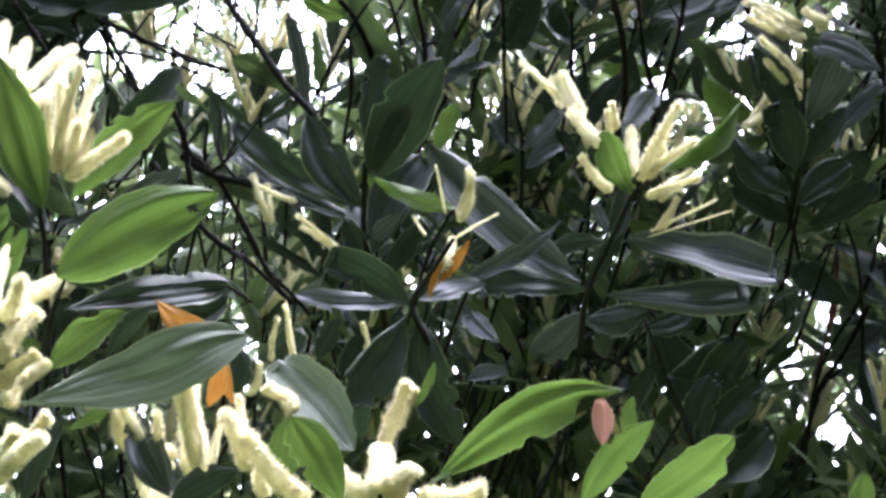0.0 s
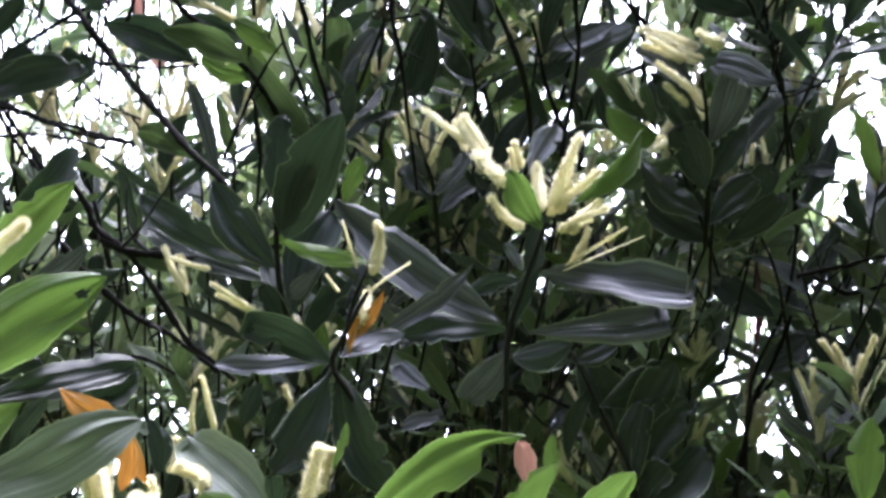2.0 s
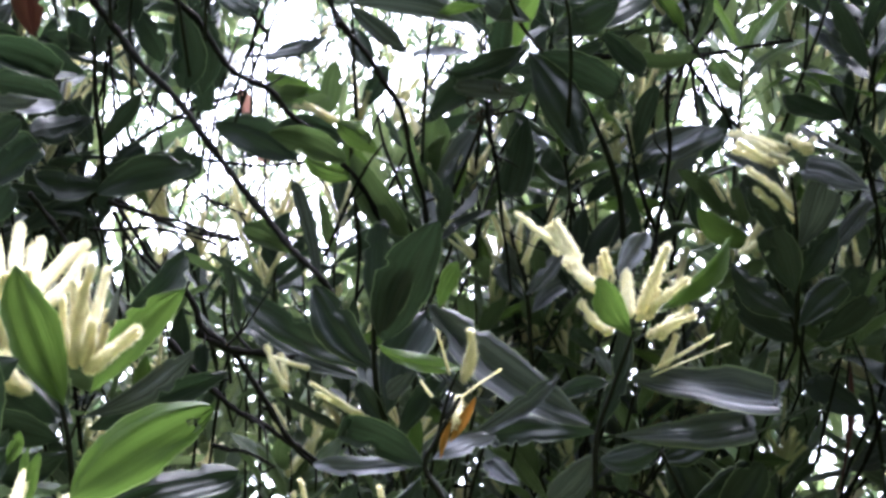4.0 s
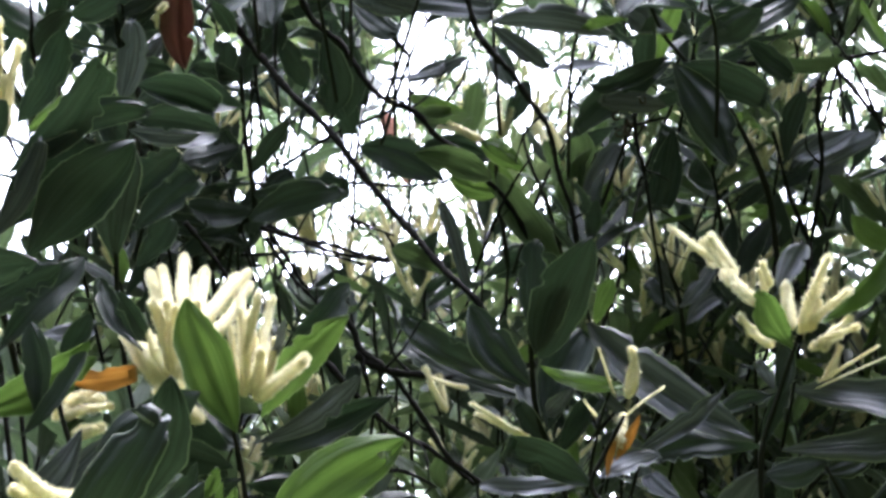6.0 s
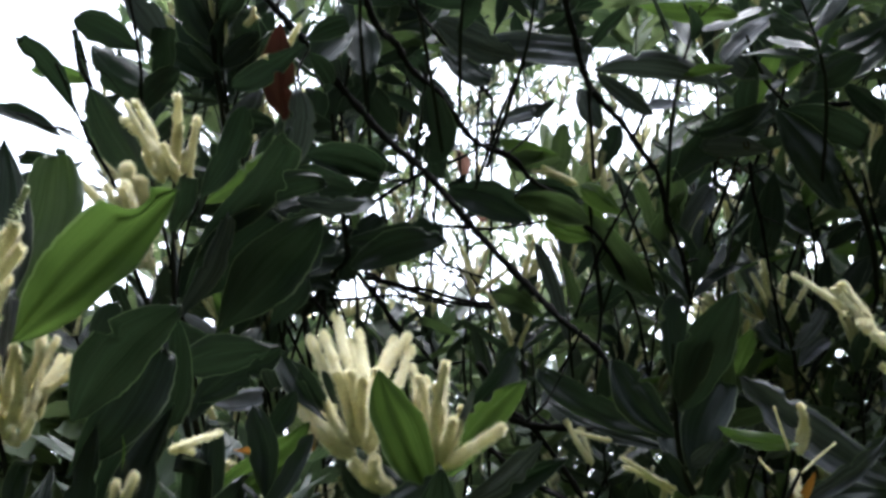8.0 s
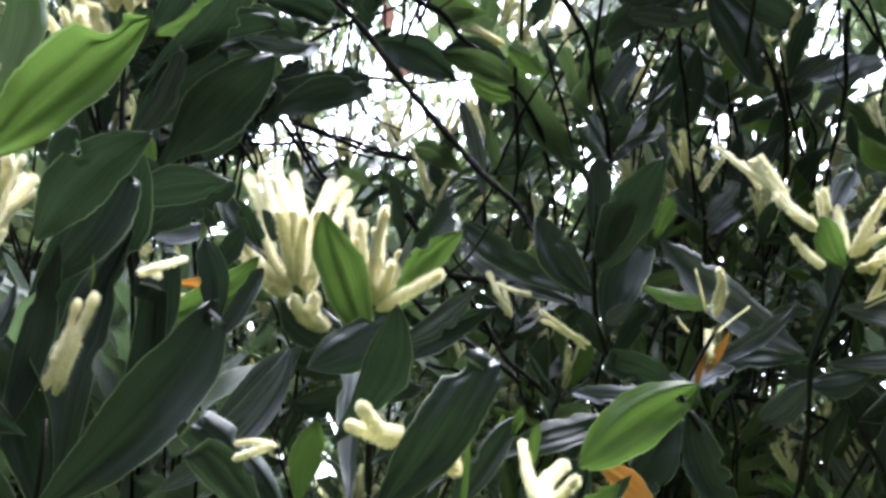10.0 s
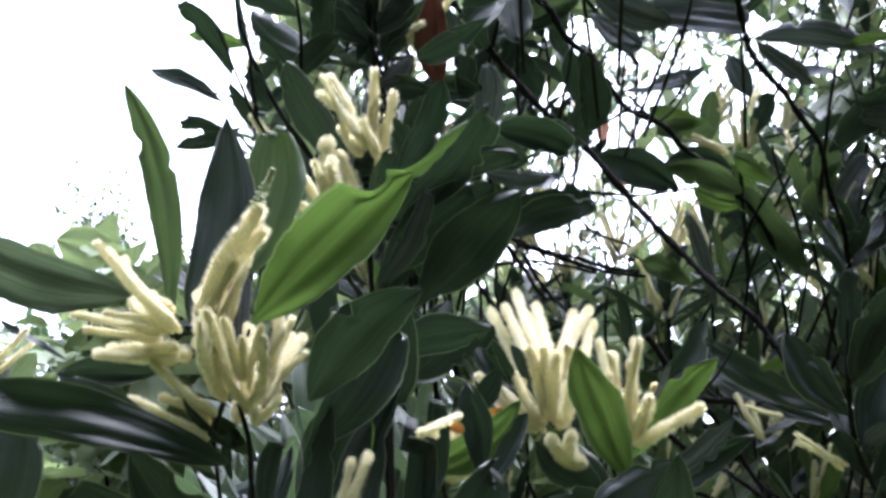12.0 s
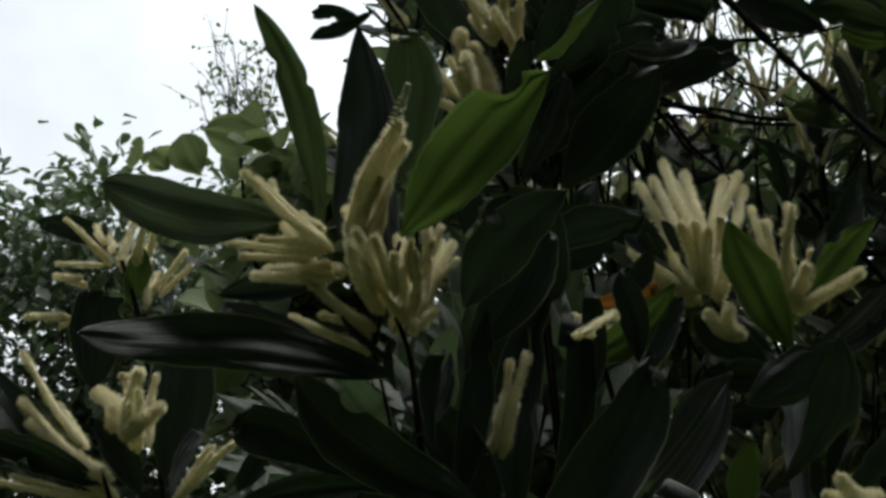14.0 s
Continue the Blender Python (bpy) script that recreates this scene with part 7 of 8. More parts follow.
# ---- the crown behind: shoots picked apart near by, joined foliage further off ----
# openings of the crown, as turn, height and half sizes in degrees seen from under the tree
GAPS = [
    (-7.9, 28.6, 1.7, 1.8), (0.0, 30.7, 1.2, 1.6), (-2.4, 28.4, 2.0, 1.0), (-6.3, 32.1, 1.0, 1.0), (0.3, 31.7, 1.1, 1.1),
    (-3.3, 30.7, 1.1, 1.1), (-14.4, 33.2, 2.0, 1.8), (-16.5, 34.2, 2.0, 1.1), (-27.1, 31.5, 1.1, 0.9), (-16.9, 25.9, 0.9, 0.9),
    (4.9, 33.6, 0.7, 0.7), (-8.0, 28.7, 1.8, 1.8), (-13.4, 34.1, 2.0, 1.8), (-9.7, 34.0, 1.3, 1.3), (1.7, 35.5, 0.9, 0.9),
    (-5.1, 31.4, 1.3, 1.8), (-6.6, 35.9, 1.3, 1.1), (-12.1, 35.6, 1.8, 1.1), (-26.1, 31.1, 1.1, 1.3), (-7.6, 28.3, 2.7, 1.3),
    (-25.5, 30.6, 1.3, 0.9), (-8.6, 29.8, 1.8, 2.0), (-34.1, 23.3, 1.1, 1.1), (-35.3, 27.0, 1.3, 1.6), (-28.8, 17.8, 0.8, 0.9),
    (-30.9, 15.5, 1.6, 1.6), (-30.6, 19.2, 0.6, 1.1), (-16.7, 26.1, 0.6, 1.1), (-17.7, 29.7, 0.9, 0.9), (-7.0, 35.3, 1.8, 1.1),
    (-4.2, 31.0, 1.3, 1.3), (-4.6, 27.8, 1.3, 0.9), (-4.1, 27.2, 2.0, 1.8), (-6.9, 35.0, 2.9, 1.2), (-7.6, 28.3, 2.6, 1.8),
    (-4.1, 28.5, 1.3, 0.9), (-10.5, 34.7, 1.3, 1.3), (-5.6, 28.0, 2.5, 1.1), (-7.7, 34.7, 2.0, 1.8), (-6.5, 30.5, 1.8, 1.3),
    (-5.5, 27.8, 2.9, 1.0), (-1.3, 26.5, 1.3, 1.3), (-4.3, 30.8, 1.3, 1.1), (-9.3, 35.1, 1.3, 0.9), (-4.6, 27.7, 1.3, 1.3),
    (-3.7, 30.1, 1.6, 1.1), (-9.0, 28.8, 1.8, 1.1), (-35.6, 28.9, 1.3, 1.1), (-35.7, 25.9, 1.3, 1.6), (-34.6, 23.4, 1.3, 0.9),
    (-8.9, 36.0, 1.0, 0.6), (-9.4, 35.1, 0.6, 0.5), (-12.5, 35.9, 0.6, 0.5), (-13.1, 34.6, 0.6, 0.5), (-8.9, 33.3, 0.5, 0.5),
    (-7.0, 32.4, 0.7, 1.8), (-6.3, 31.5, 1.2, 0.9), (-5.5, 30.2, 1.5, 1.2), (-7.8, 28.8, 2.1, 1.5), (-9.6, 28.2, 1.8, 1.5),
    (-4.2, 27.9, 1.2, 0.9), (-26.1, 30.8, 1.0, 1.8), (-25.4, 31.3, 0.9, 0.7), (-10.4, 35.2, 1.8, 1.0), (-8.5, 34.5, 1.8, 0.9),
    (-7.1, 33.7, 1.3, 1.2), (-8.6, 32.9, 1.8, 0.9), (-7.3, 31.3, 1.8, 0.9), (-4.7, 30.9, 1.3, 1.0), (-3.9, 30.4, 1.2, 0.9),
    (-12.9, 35.0, 0.6, 0.4), (-13.5, 33.7, 0.6, 0.6), (-12.6, 32.0, 1.5, 0.9), (-7.0, 38.4, 0.5, 0.4), (0.6, 38.3, 0.9, 0.6),
    (-13.1, 39.1, 0.5, 0.3),
    (6.6, 37.6, 0.6, 0.5), (3.2, 37.4, 0.6, 0.7), (2.6, 34.5, 0.5, 0.6), (0.7, 37.3, 0.8, 0.8), (-0.7, 37.9, 0.6, 0.4), (9.4, 36.3, 0.6, 1.1),
    (3.1, 29.1, 1.0, 0.9), (1.4, 33.9, 0.9, 0.9), (3.0, 39.1, 1.0, 0.7), (4.4, 39.7, 0.9, 0.6), (0.1, 39.7, 0.9, 0.7), (6.0, 37.7, 0.7, 0.9),
    (-30.0, 19.6, 0.4, 1.1), (-28.0, 18.1, 0.7, 0.6), (-33.1, 18.1, 0.7, 0.7), (-32.9, 20.9, 0.8, 0.8), (-35.4, 23.6, 0.8, 1.1),
]
UNDER = Vector((0, 0, 1.55))
dice = random.Random(21)


def in_gap(p, slack=0.0):
    d = Vector(p) - UNDER
    turn, high = math.degrees(math.atan2(-d.x, d.y)), math.degrees(math.asin(d.z / d.length))
    return any(((turn - a) / (c + slack)) ** 2 + ((high - b) / (e + slack)) ** 2 < 0.6 for a, b, c, e in GAPS)


def at(turn, high, far):
    a, b = radians(turn), radians(high)
    return UNDER + Vector((-math.sin(a) * math.cos(b), math.cos(a) * math.cos(b), math.sin(b))) * far


def blade_kind(seed, rows=14, cols=6):
    rng = random.Random(seed)
    return blade(1.0, rng.uniform(0.20, 0.33), rng.uniform(-0.12, 0.12), rng.uniform(-0.16, 0.12), rng.uniform(0, 0.3), rng, rows, cols, rng.choice((0, 1, 2, 3)), ragged=0.3)


kinds = [blade_kind(i) for i in range(12)]
far_kinds = [blade_kind(i, 9, 4) for i in range(12)]
leaf_meshes = {m.name: [mesh_of("leaf", v, f, [m], uv) for v, f, uv in kinds] for m in (DARK_LEAF, MID_LEAF, YOUNG_LEAF, GREY_LEAF)}


def rosette(spot, rng, count, size):
    """Places for the leaves of one shoot: each a matrix, spiralling up a rising stem."""
    lean = Vector((rng.uniform(-0.6, 0.6), rng.uniform(-0.8, 0.3), 1)).normalized()
    side = lean.cross(Vector((0.2, 1, 0.1))).normalized()
    other = lean.cross(side)
    places = []
    for i in range(count):
        a = i * 2.4 + rng.uniform(-0.5, 0.5)
        out = side * math.cos(a) + other * math.sin(a)
        rise = 0.45 + 1.1 * i / count
        way = (out + lean * rise * rng.uniform(0.5, 1.5)).normalized()
        base = spot + lean * size * 1.1 * (i / count - 0.5)
        length = size * rng.uniform(0.75, 1.25)
        face = (lean - out * 0.4 + Vector((rng.uniform(-0.5, 0.5), rng.uniform(-0.5, 0.5), 0))).normalized()
        places.append(frame_of(base, base + way * length, face) @ Matrix.Scale(length, 4))
    return lean, places


def near_shoot(tree, spot, rng, flowers=None, look_of=None):
    lean, places = rosette(spot, rng, rng.randint(8, 12), 0.14)
    if flowers is None:
        flowers = rng.random() < 0.6
    name = "flowering_shoot" if flowers else "leafy_shoot"
    s = under(new(name, mesh_of(name, *tube([spot - lean * 0.22 + Vector((rng.uniform(-0.08, 0.08), 0.15, -0.05)), spot - lean * 0.1, spot + lean * 0.09], 0.004, 0.0025, 6, 0.1), [STEM])), tree)
    # high crown shoots get dark leaves only: their backlit shade is put into colour
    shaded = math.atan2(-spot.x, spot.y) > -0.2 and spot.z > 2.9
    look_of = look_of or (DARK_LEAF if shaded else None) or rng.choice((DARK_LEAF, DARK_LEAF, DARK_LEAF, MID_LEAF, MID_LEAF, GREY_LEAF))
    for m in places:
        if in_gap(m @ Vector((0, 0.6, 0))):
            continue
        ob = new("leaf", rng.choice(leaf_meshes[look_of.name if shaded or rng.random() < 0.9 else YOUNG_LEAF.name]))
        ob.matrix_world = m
        under(ob, s)
    if flowers:
        for _ in range(rng.randint(5, 10)):
            base = spot + lean * rng.uniform(0.02, 0.1)
            way = (lean + Vector((rng.uniform(-0.7, 0.7), rng.uniform(-0.9, 0.3), rng.uniform(-0.3, 0.5)))).normalized()
            spike(s, base, base + way * rng.uniform(0.06, 0.11), rng.uniform(0.006, 0.009))


def foliage(name, spots, tree, rng, size, mats, count=(8, 12), flowers=0.3, gaps=True):
    """Joined shoots: leaves, stems and flower spikes in one mesh."""
    verts, faces, uvs, which = [], [], [], []
    for spot in spots:
        lean, places = rosette(spot, rng, rng.randint(*count), size)
        kind = 0 if rng.random() < 0.45 else 1
        for m in places:
            if gaps and in_gap(m @ Vector((0, 0.6, 0)), 0.1):
                continue
            v, f, uv = far_kinds[rng.randrange(12)]
            o = len(verts)
            verts += [m @ Vector(p) for p in v]
            faces += [tuple(o + i for i in q) for q in f]
            uvs += uv
            which += [kind] * len(f)
        if gaps and in_gap(spot, 0.8):
            continue
        v, f = tube([spot - lean * size * 1.3 + Vector((rng.uniform(-0.5, 0.5), 1, -0.3)) * size, spot - lean * size * 0.6, spot + lean * size * 0.6], size * 0.016, size * 0.011, 5, 0.1)
        o = len(verts)
        verts += v
        faces += [tuple(o + i for i in q) for q in f]
        uvs += [(0.5, 0.5)] * len(v)
        which += [2] * len(f)
        if rng.random() < flowers:
            for _ in range(rng.randint(5, 9)):
                base = spot + lean * size * rng.uniform(0.2, 0.7)
                tip = base + (lean + Vector((rng.uniform(-0.7, 0.7), rng.uniform(-0.9, 0.3), rng.uniform(-0.3, 0.5)))).normalized() * size * rng.uniform(0.45, 0.7)
                v, f = tube([base, base.lerp(tip, 0.5) + Vector((0, 0, 0.004)), tip], size * 0.052, size * 0.045, 7, 0.2, rng)
                o = len(verts)
                verts += v
                faces += [tuple(o + i for i in q) for q in f]
                uvs += [(0.5, 0.5)] * len(v)
                which += [3] * len(f)
    me = mesh_of(name, verts, faces, [*mats, STEM, CREAM], uvs)
    me.polygons.foreach_set("material_index", which)
    ob = new(name, me)
    if tree is not None:
        under(ob, tree)
    return tagged(ob, kind="stuff")


def crown_spots(rng, count, turns, highs, fars, edge=lambda turn, high: True):
    found = []
    while len(found) < count:
        turn, high, far = rng.uniform(*turns), rng.uniform(*highs), rng.uniform(*fars)
        p = at(turn, high, far)
        if edge(turn, high) and not in_gap(p, 0.2):
            found.append(p)
    return found


def crown_edge(turn, high):
    """The crown ends towards the open sky on one side."""
    return turn < 8.5


def low_edge(turn, high):
    return high < 18.5 - max(0.0, turn - 7) * 0.9


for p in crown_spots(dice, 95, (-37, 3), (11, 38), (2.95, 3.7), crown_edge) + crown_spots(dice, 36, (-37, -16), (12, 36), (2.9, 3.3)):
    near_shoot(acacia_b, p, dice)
FLOWERING = [
    (0.131, 2.900, 3.094), (0.182, 2.935, 3.031), (0.322, 2.856, 2.968), (0.418, 2.761, 2.693), (0.566, 2.688, 2.578),
    (0.457, 2.664, 2.375), (0.645, 2.646, 2.371), (0.887, 2.573, 2.716), (0.785, 2.521, 2.635), (0.979, 2.486, 3.047),
    (0.536, 2.826, 3.003), (1.293, 2.362, 2.863), (0.478, 2.758, 2.365), (0.692, 2.906, 2.484), (0.965, 2.802, 2.855),
    (0.090, 2.453, 3.403), (0.933, 2.383, 2.988), (0.682, 2.576, 3.027), (0.793, 2.567, 2.976), (1.000, 2.412, 2.634),
    (1.396, 2.418, 2.851), (1.621, 2.323, 2.271),
]
for i, p in enumerate(FLOWERING):
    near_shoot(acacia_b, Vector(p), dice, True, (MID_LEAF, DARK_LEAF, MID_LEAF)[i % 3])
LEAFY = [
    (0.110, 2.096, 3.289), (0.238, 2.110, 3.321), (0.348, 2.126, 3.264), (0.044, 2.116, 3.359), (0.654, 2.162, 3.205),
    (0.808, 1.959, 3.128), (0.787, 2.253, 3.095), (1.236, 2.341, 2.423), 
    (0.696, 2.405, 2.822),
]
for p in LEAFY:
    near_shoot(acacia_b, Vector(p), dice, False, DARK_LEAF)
foliage("foliage", crown_spots(dice, 640, (-42, 9), (6, 41), (3.6, 4.9), crown_edge), acacia_b, dice, 0.17, [FAR_LEAF, PALE_LEAF], (9, 13), 0.55)
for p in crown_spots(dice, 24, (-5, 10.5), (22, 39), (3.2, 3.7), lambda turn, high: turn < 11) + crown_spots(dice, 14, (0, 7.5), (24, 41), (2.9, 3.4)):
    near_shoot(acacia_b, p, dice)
foliage("foliage", crown_spots(dice, 130, (-42, -17), (6, 25), (3.4, 4.4)), acacia_b, dice, 0.16, [FAR_LEAF, PALE_LEAF], flowers=0.3)
foliage("foliage", crown_spots(dice, 90, (2, 15), (6, 21), (2.1, 2.9), low_edge), acacia_a, dice, 0.17, [FAR_LEAF, FAR_LEAF], flowers=0.15)

foliage("foliage", crown_spots(dice, 360, (-42, 7), (6, 40), (5.0, 6.8), crown_edge), acacia_b, dice, 0.18, [FAR_LEAF, PALE_LEAF], (7, 11), 0.45)

foliage("foliage", crown_spots(dice, 200, (-30, 6), (5, 24), (3.8, 5.0)), acacia_b, dice, 0.17, [FAR_LEAF, PALE_LEAF], (9, 13), 0.5)

# small sprigs that show inside the openings
sprigs = []
for a, b, c, e in GAPS:
    for _ in range(3):
        r, w = math.sqrt(dice.random()) * 0.95, dice.uniform(0, 6.283)
        sprigs.append(at(a + c * r * math.cos(w), b + e * r * math.sin(w), dice.uniform(4.6, 6.4)))
foliage("foliage", sprigs, acacia_b, dice, 0.075, [PALE_LEAF, FAR_LEAF], (4, 7), 0.6, False)

# ---- trees further off, seen through the openings ----
acacia_c = tagged(new("acacia_tree"), "distant light green acacia crown seen through branches", "tree")
acacia_c.location = (1.5, 9.5, 0)
bpy.context.view_layer.update()
trunk(acacia_c, [(1.5, 9.5, -0.1), (1.55, 9.5, 2.0), (1.4, 9.4, 4.0), (1.5, 9.3, 5.2)], 0.14)
foliage("foliage", crown_spots(dice, 420, (-42, 3), (8, 38), (7.5, 10.5), lambda t, h: dice.random() < 1.25 - (h - 8) / 30 and not in_gap(at(t, h, 9), 0.0)), acacia_c, dice, 0.17, [PALE_LEAF, FAR_LEAF], (5, 9), 0.4, False)


# ---- the open side: a broad-leaved shrub, a sparse twiggy shrub and a far dark tree ----
def round_leaf(length, rng):
    v, f, uv = blade(length, length * rng.uniform(0.75, 0.95), rng.uniform(-0.05, 0.05), rng.uniform(-0.15, 0.1), rng.uniform(0, 0.25), rng, 8, 4)
    return v, f, uv


def scatter(name, parent, spots, rng, size, mat, wide, twigs=True, droop=0.3):
    """Single leaves on thin twigs round each spot, joined."""
    verts, faces, uvs, which = [], [], [], []
    for spot, reach, count in spots:
        heart = Vector(spot)
        for _ in range(count):
            way = Vector((rng.gauss(0, 1), rng.gauss(0, 1), rng.gauss(0.2, 0.8))).normalized()
            base = heart + way * reach * rng.uniform(0.25, 1.0)
            length = size * rng.uniform(0.7, 1.3)
            tip = base + (way + Vector((rng.uniform(-0.6, 0.6), rng.uniform(-0.6, 0.6), rng.uniform(-0.8, 0.5) - droop))).normalized() * length
            face = Vector((rng.uniform(-0.7, 0.7), rng.uniform(-1, 0.3), 1))
            v, f, uv = blade(length, length * rng.uniform(*wide), 0.03, rng.uniform(-0.2, 0.1), 0.15, rng, 6, 2)
            m = frame_of(base, tip, face)
            o = len(verts)
            verts += [m @ Vector(p) for p in v]
            faces += [tuple(o + i for i in q) for q in f]
            uvs += uv
            which += [0] * len(f)
            if twigs and rng.random() < 0.2:
                v, f = tube([heart, heart.lerp(base, 0.5) + Vector((0, 0, 0.03 * reach)), base], size * 0.03, size * 0.02, 4, 0.1)
                o = len(verts)
                verts += v
                faces += [tuple(o + i for i in q) for q in f]
                uvs += [(0.5, 0.5)] * len(v)
                which += [1] * len(f)
    me = mesh_of(name, verts, faces, [mat, STEM], uvs)
    me.polygons.foreach_set("material_index", which)
    return tagged(under(new(name, me), parent), kind="stuff")


leaves = random.Random(8)
far_tree = tagged(new("broadleaf_tree"), "distant dark green broadleaf tree with small leaves", "tree")
far_tree.location = at(19, 0, 9.5).xy.to_3d()
bpy.context.view_layer.update()
foot = far_tree.location
trunk(far_tree, [foot + Vector((0, 0, -0.1)), foot + Vector((0.1, 0, 1.5)), foot + Vector((0, 0.1, 3.0)), foot + Vector((0.1, 0, 4.2))], 0.16)
heads = []
for _ in range(430):
    turn = leaves.uniform(9, 27)
    top = 21.2 + 1.2 * math.sin(turn * 1.1) + 0.8 * math.sin(turn * 2.7 + 1)
    heads.append((at(turn, leaves.uniform(6, top), leaves.uniform(8.5, 11)), leaves.uniform(0.3, 0.5), 44))
scatter("crown", far_tree, heads, leaves, 0.10, DIM_LEAF, (0.45, 0.7))

foot = shrub.location
trunk(shrub, [foot + Vector((0, 0, -0.1)), foot + Vector((0.05, 0, 0.9)), foot + Vector((0, 0.05, 1.8)), foot + Vector((0.02, 0, 2.6))], 0.03)
tops = [(at(leaves.uniform(6.5, 15), leaves.uniform(14, 22.3), leaves.uniform(3.9, 4.6)), 0.2, 14) for _ in range(40)] + [(at(leaves.uniform(6.0, 13.5), leaves.uniform(21, 24.2), leaves.uniform(3.9, 4.5)), 0.14, 10) for _ in range(26)]
scatter("crown", shrub, tops, leaves, 0.13, PALE_LEAF, (0.55, 0.85))

twiggy = tagged(new("sparse_shrub"), "sparse twiggy shrub with tiny round leaves against the sky", "shrub")
twiggy.location = at(13.2, 0, 5.8).xy.to_3d()
bpy.context.view_layer.update()
foot = twiggy.location
trunk(twiggy, [foot + Vector((0, 0, -0.1)), foot + Vector((0.03, 0, 1.5)), foot + Vector((-0.03, 0, 3.0)), at(13.4, 22.5, 6.3)], 0.02)
sprays = random.Random(14)
dots, dot_faces, dot_kind = [], [], []


def disc(centre, size, kind):
    way = Vector((sprays.gauss(0, 1), sprays.gauss(0, 1), sprays.gauss(0, 1))).normalized()
    side = way.cross(Vector((0.3, 0.5, 0.8))).normalized()
    other = way.cross(side)
    o = len(dots)
    dots.append(centre + way * size * 0.25)
    dots.extend(centre + (side * math.cos(k * 0.7854) + other * math.sin(k * 0.7854)) * size * sprays.uniform(0.8, 1.1) for k in range(8))
    for k in range(8):
        dot_faces.append((o, o + 1 + k, o + 1 + (k + 1) % 8))
        dot_kind.append(kind)


for _ in range(24):
    root = at(13.4 + sprays.uniform(-1.0, 1.0), sprays.uniform(21.5, 24.0), 6.3)
    end = at(14.1 + sprays.uniform(-2.2, 1.9), sprays.uniform(25.0, 28.7), sprays.uniform(6.1, 6.5))
    bend = root.lerp(end, 0.5) + Vector((sprays.uniform(-0.08, 0.08), 0, sprays.uniform(-0.05, 0.05)))
    under(new("twig", mesh_of("twig", *tube([root, bend, end], 0.004, 0.0015, 4, 0.1, sprays), [STEM])), twiggy)
    for _ in range(6):
        a = bend.lerp(end, sprays.random())
        b = a + Vector((sprays.gauss(0, 0.08), sprays.gauss(0, 0.06), sprays.gauss(0.03, 0.07)))
        v, f = tube([a, b], 0.0014, 0.0010, 3, 0.0)
        o = len(dots)
        dots.extend(v)
        dot_faces.extend(tuple(o + i for i in q) for q in f)
        dot_kind.extend([2] * len(f))
        for _ in range(3):
            disc(a.lerp(b, sprays.uniform(0.3, 1.05)) + Vector((sprays.gauss(0, 0.012), 0, sprays.gauss(0, 0.012))), sprays.uniform(0.007, 0.014), sprays.choice((0, 0, 1)))
me = mesh_of("twig_crown", dots, dot_faces, [PALE_LEAF, DIM_LEAF, STEM], [(0.5, 0.5)] * len(dots))
me.polygons.foreach_set("material_index", dot_kind)
tagged(under(new("twig_crown", me), twiggy), kind="stuff")


# ---- fine bare twigs of the crown ----
twig_rng = random.Random(31)
for _ in range(28):
    p = at(twig_rng.uniform(-36, 2), twig_rng.uniform(14, 38), twig_rng.uniform(3.3, 4.6))
    points = [p]
    way = Vector((twig_rng.uniform(-1, 1), twig_rng.uniform(-0.3, 0.3), twig_rng.uniform(-0.2, 1))).normalized()
    for _ in range(4):
        way = (way + Vector((twig_rng.uniform(-0.35, 0.35), twig_rng.uniform(-0.2, 0.2), twig_rng.uniform(-0.25, 0.35)))).normalized()
        points.append(points[-1] + way * twig_rng.uniform(0.08, 0.16))
    under(new("twig", mesh_of("twig", *tube(points, 0.005, 0.0018, 5, 0.15, twig_rng), [BARK])), acacia_b)


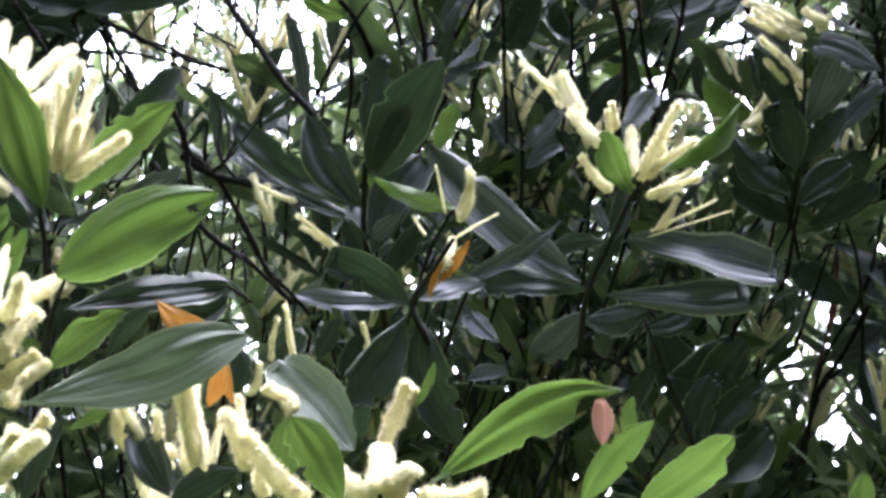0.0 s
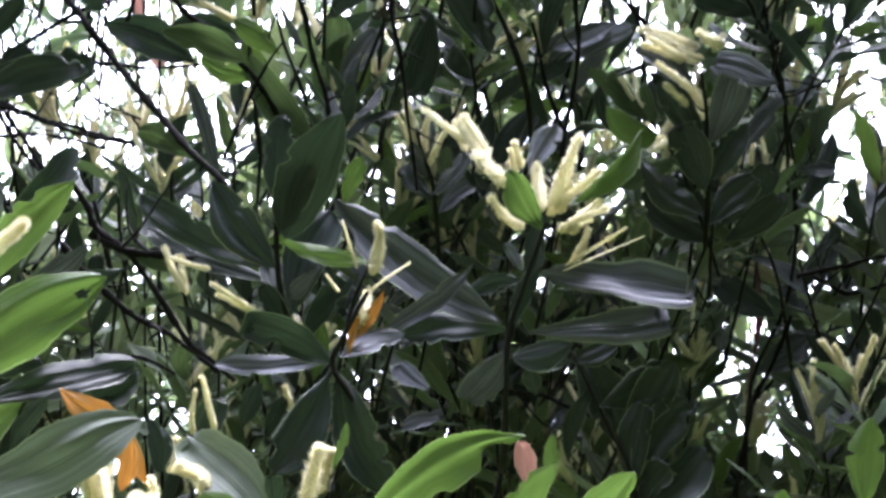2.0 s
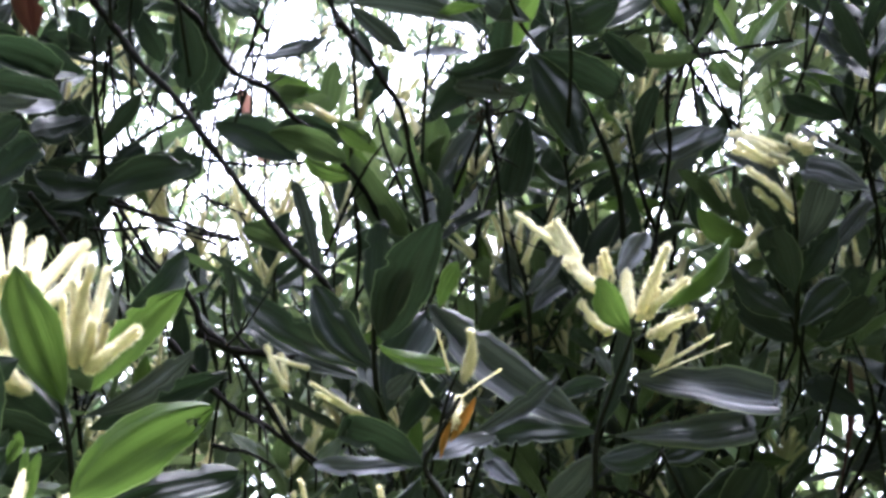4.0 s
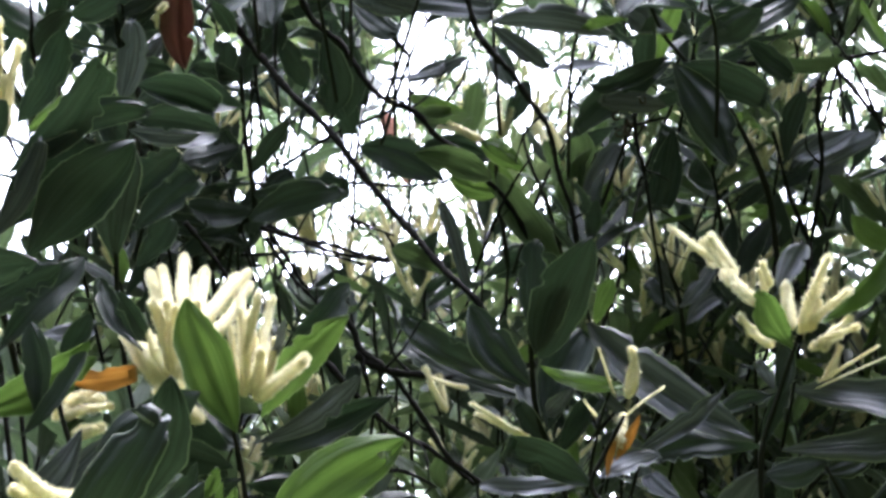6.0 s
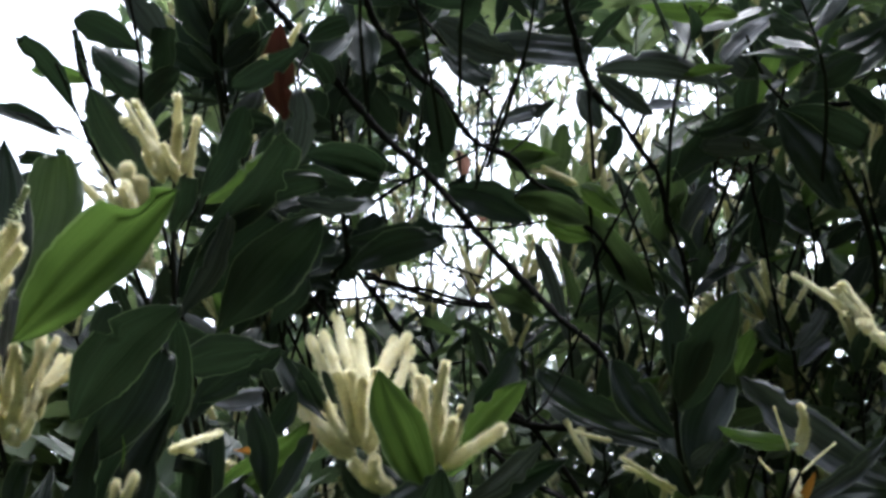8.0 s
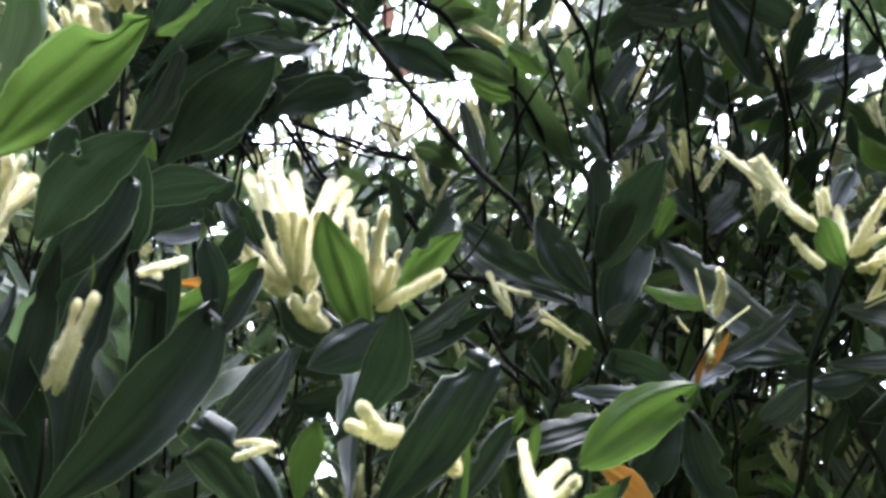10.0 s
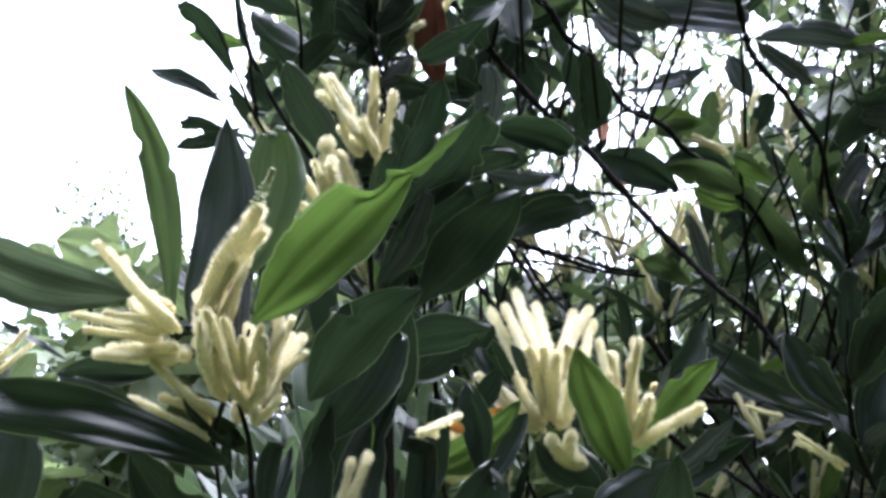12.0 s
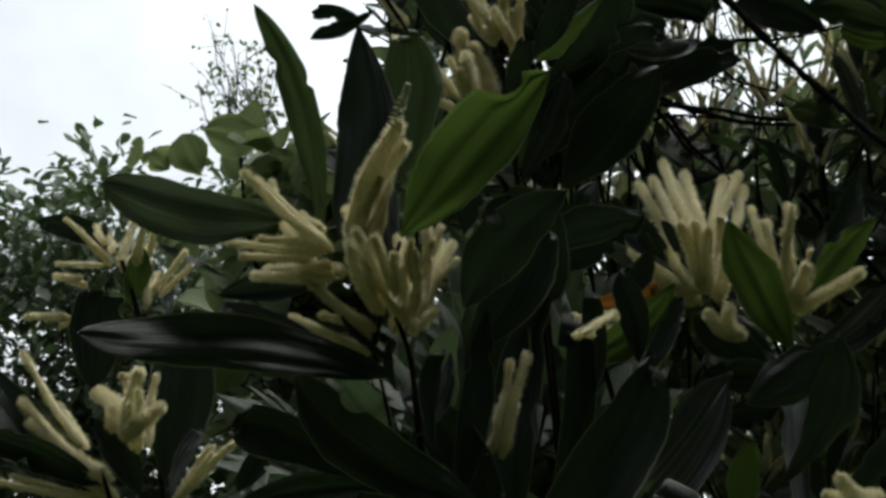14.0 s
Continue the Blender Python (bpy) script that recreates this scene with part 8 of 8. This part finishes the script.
for a, b, c, e in GAPS[::5]:
    far = twig_rng.uniform(3.8, 5.4)
    start = at(a + twig_rng.uniform(-1, 1) * c, b - e * 1.3, far)
    end = at(a + twig_rng.uniform(-1.3, 1.3) * c, b + e * 1.2, far + twig_rng.uniform(-0.2, 0.2))
    knee = start.lerp(end, twig_rng.uniform(0.35, 0.65)) + Vector((twig_rng.gauss(0, 0.02), 0, twig_rng.gauss(0, 0.02)))
    main = under(new("twig", mesh_of("twig", *tube([start, knee, end], 0.0032, 0.0016, 5, 0.15, twig_rng), [STEM])), acacia_b)
    side = knee + Vector((twig_rng.uniform(-1, 1), twig_rng.uniform(-0.3, 0.3), twig_rng.uniform(0.1, 1))).normalized() * twig_rng.uniform(0.06, 0.18)
    under(new("spur", mesh_of("spur", *tube([knee, knee.lerp(side, 0.5) + Vector((0, 0, 0.008)), side], 0.0025, 0.0012, 4, 0.15, twig_rng), [BARK])), main)


# ---- clusters of dark, curled seed pods ----
def seed_pods(tree, heart, count, spread, size, seed):
    rng = random.Random(seed)
    for _ in range(count):
        bm = bmesh.new()
        turns, rings, sides = rng.uniform(0.7, 1.1), 14, 6
        rows = []
        for i in range(rings):
            a = 6.283 * turns * i / (rings - 1)
            c = Vector((math.cos(a), math.sin(a), 0.25 * a / 6.283)) * size
            r = size * 0.38 * math.sin(math.pi * (i + 0.6) / (rings + 0.2)) ** 0.5
            out = Vector((math.cos(a), math.sin(a), 0))
            rows.append([bm.verts.new(c + (out * math.cos(6.283 * k / sides) + Vector((0, 0, 1)) * math.sin(6.283 * k / sides)) * r * rng.uniform(0.85, 1.1)) for k in range(sides)])
        for p, q in zip(rows, rows[1:]):
            for k in range(sides):
                bm.faces.new((p[k], p[(k + 1) % sides], q[(k + 1) % sides], q[k]))
        me = bpy.data.meshes.new("seed_pod")
        bm.to_mesh(me)
        bm.free()
        me.materials.append(BERRY)
        me.shade_smooth()
        ob = new("seed_pod", me)
        ob.matrix_world = Matrix.Translation(Vector(heart) + Vector((rng.gauss(0, spread), rng.gauss(0, spread), rng.gauss(0, spread)))) @ Euler((rng.uniform(0, 6), rng.uniform(0, 6), 0)).to_matrix().to_4x4()
        under(ob, tree)


seed_pods(acacia_b, (0.749, 2.237, 2.987), 9, 0.0193, 0.0075, 0)
seed_pods(acacia_b, (1.670, 2.246, 2.886), 5, 0.0204, 0.0079, 1)
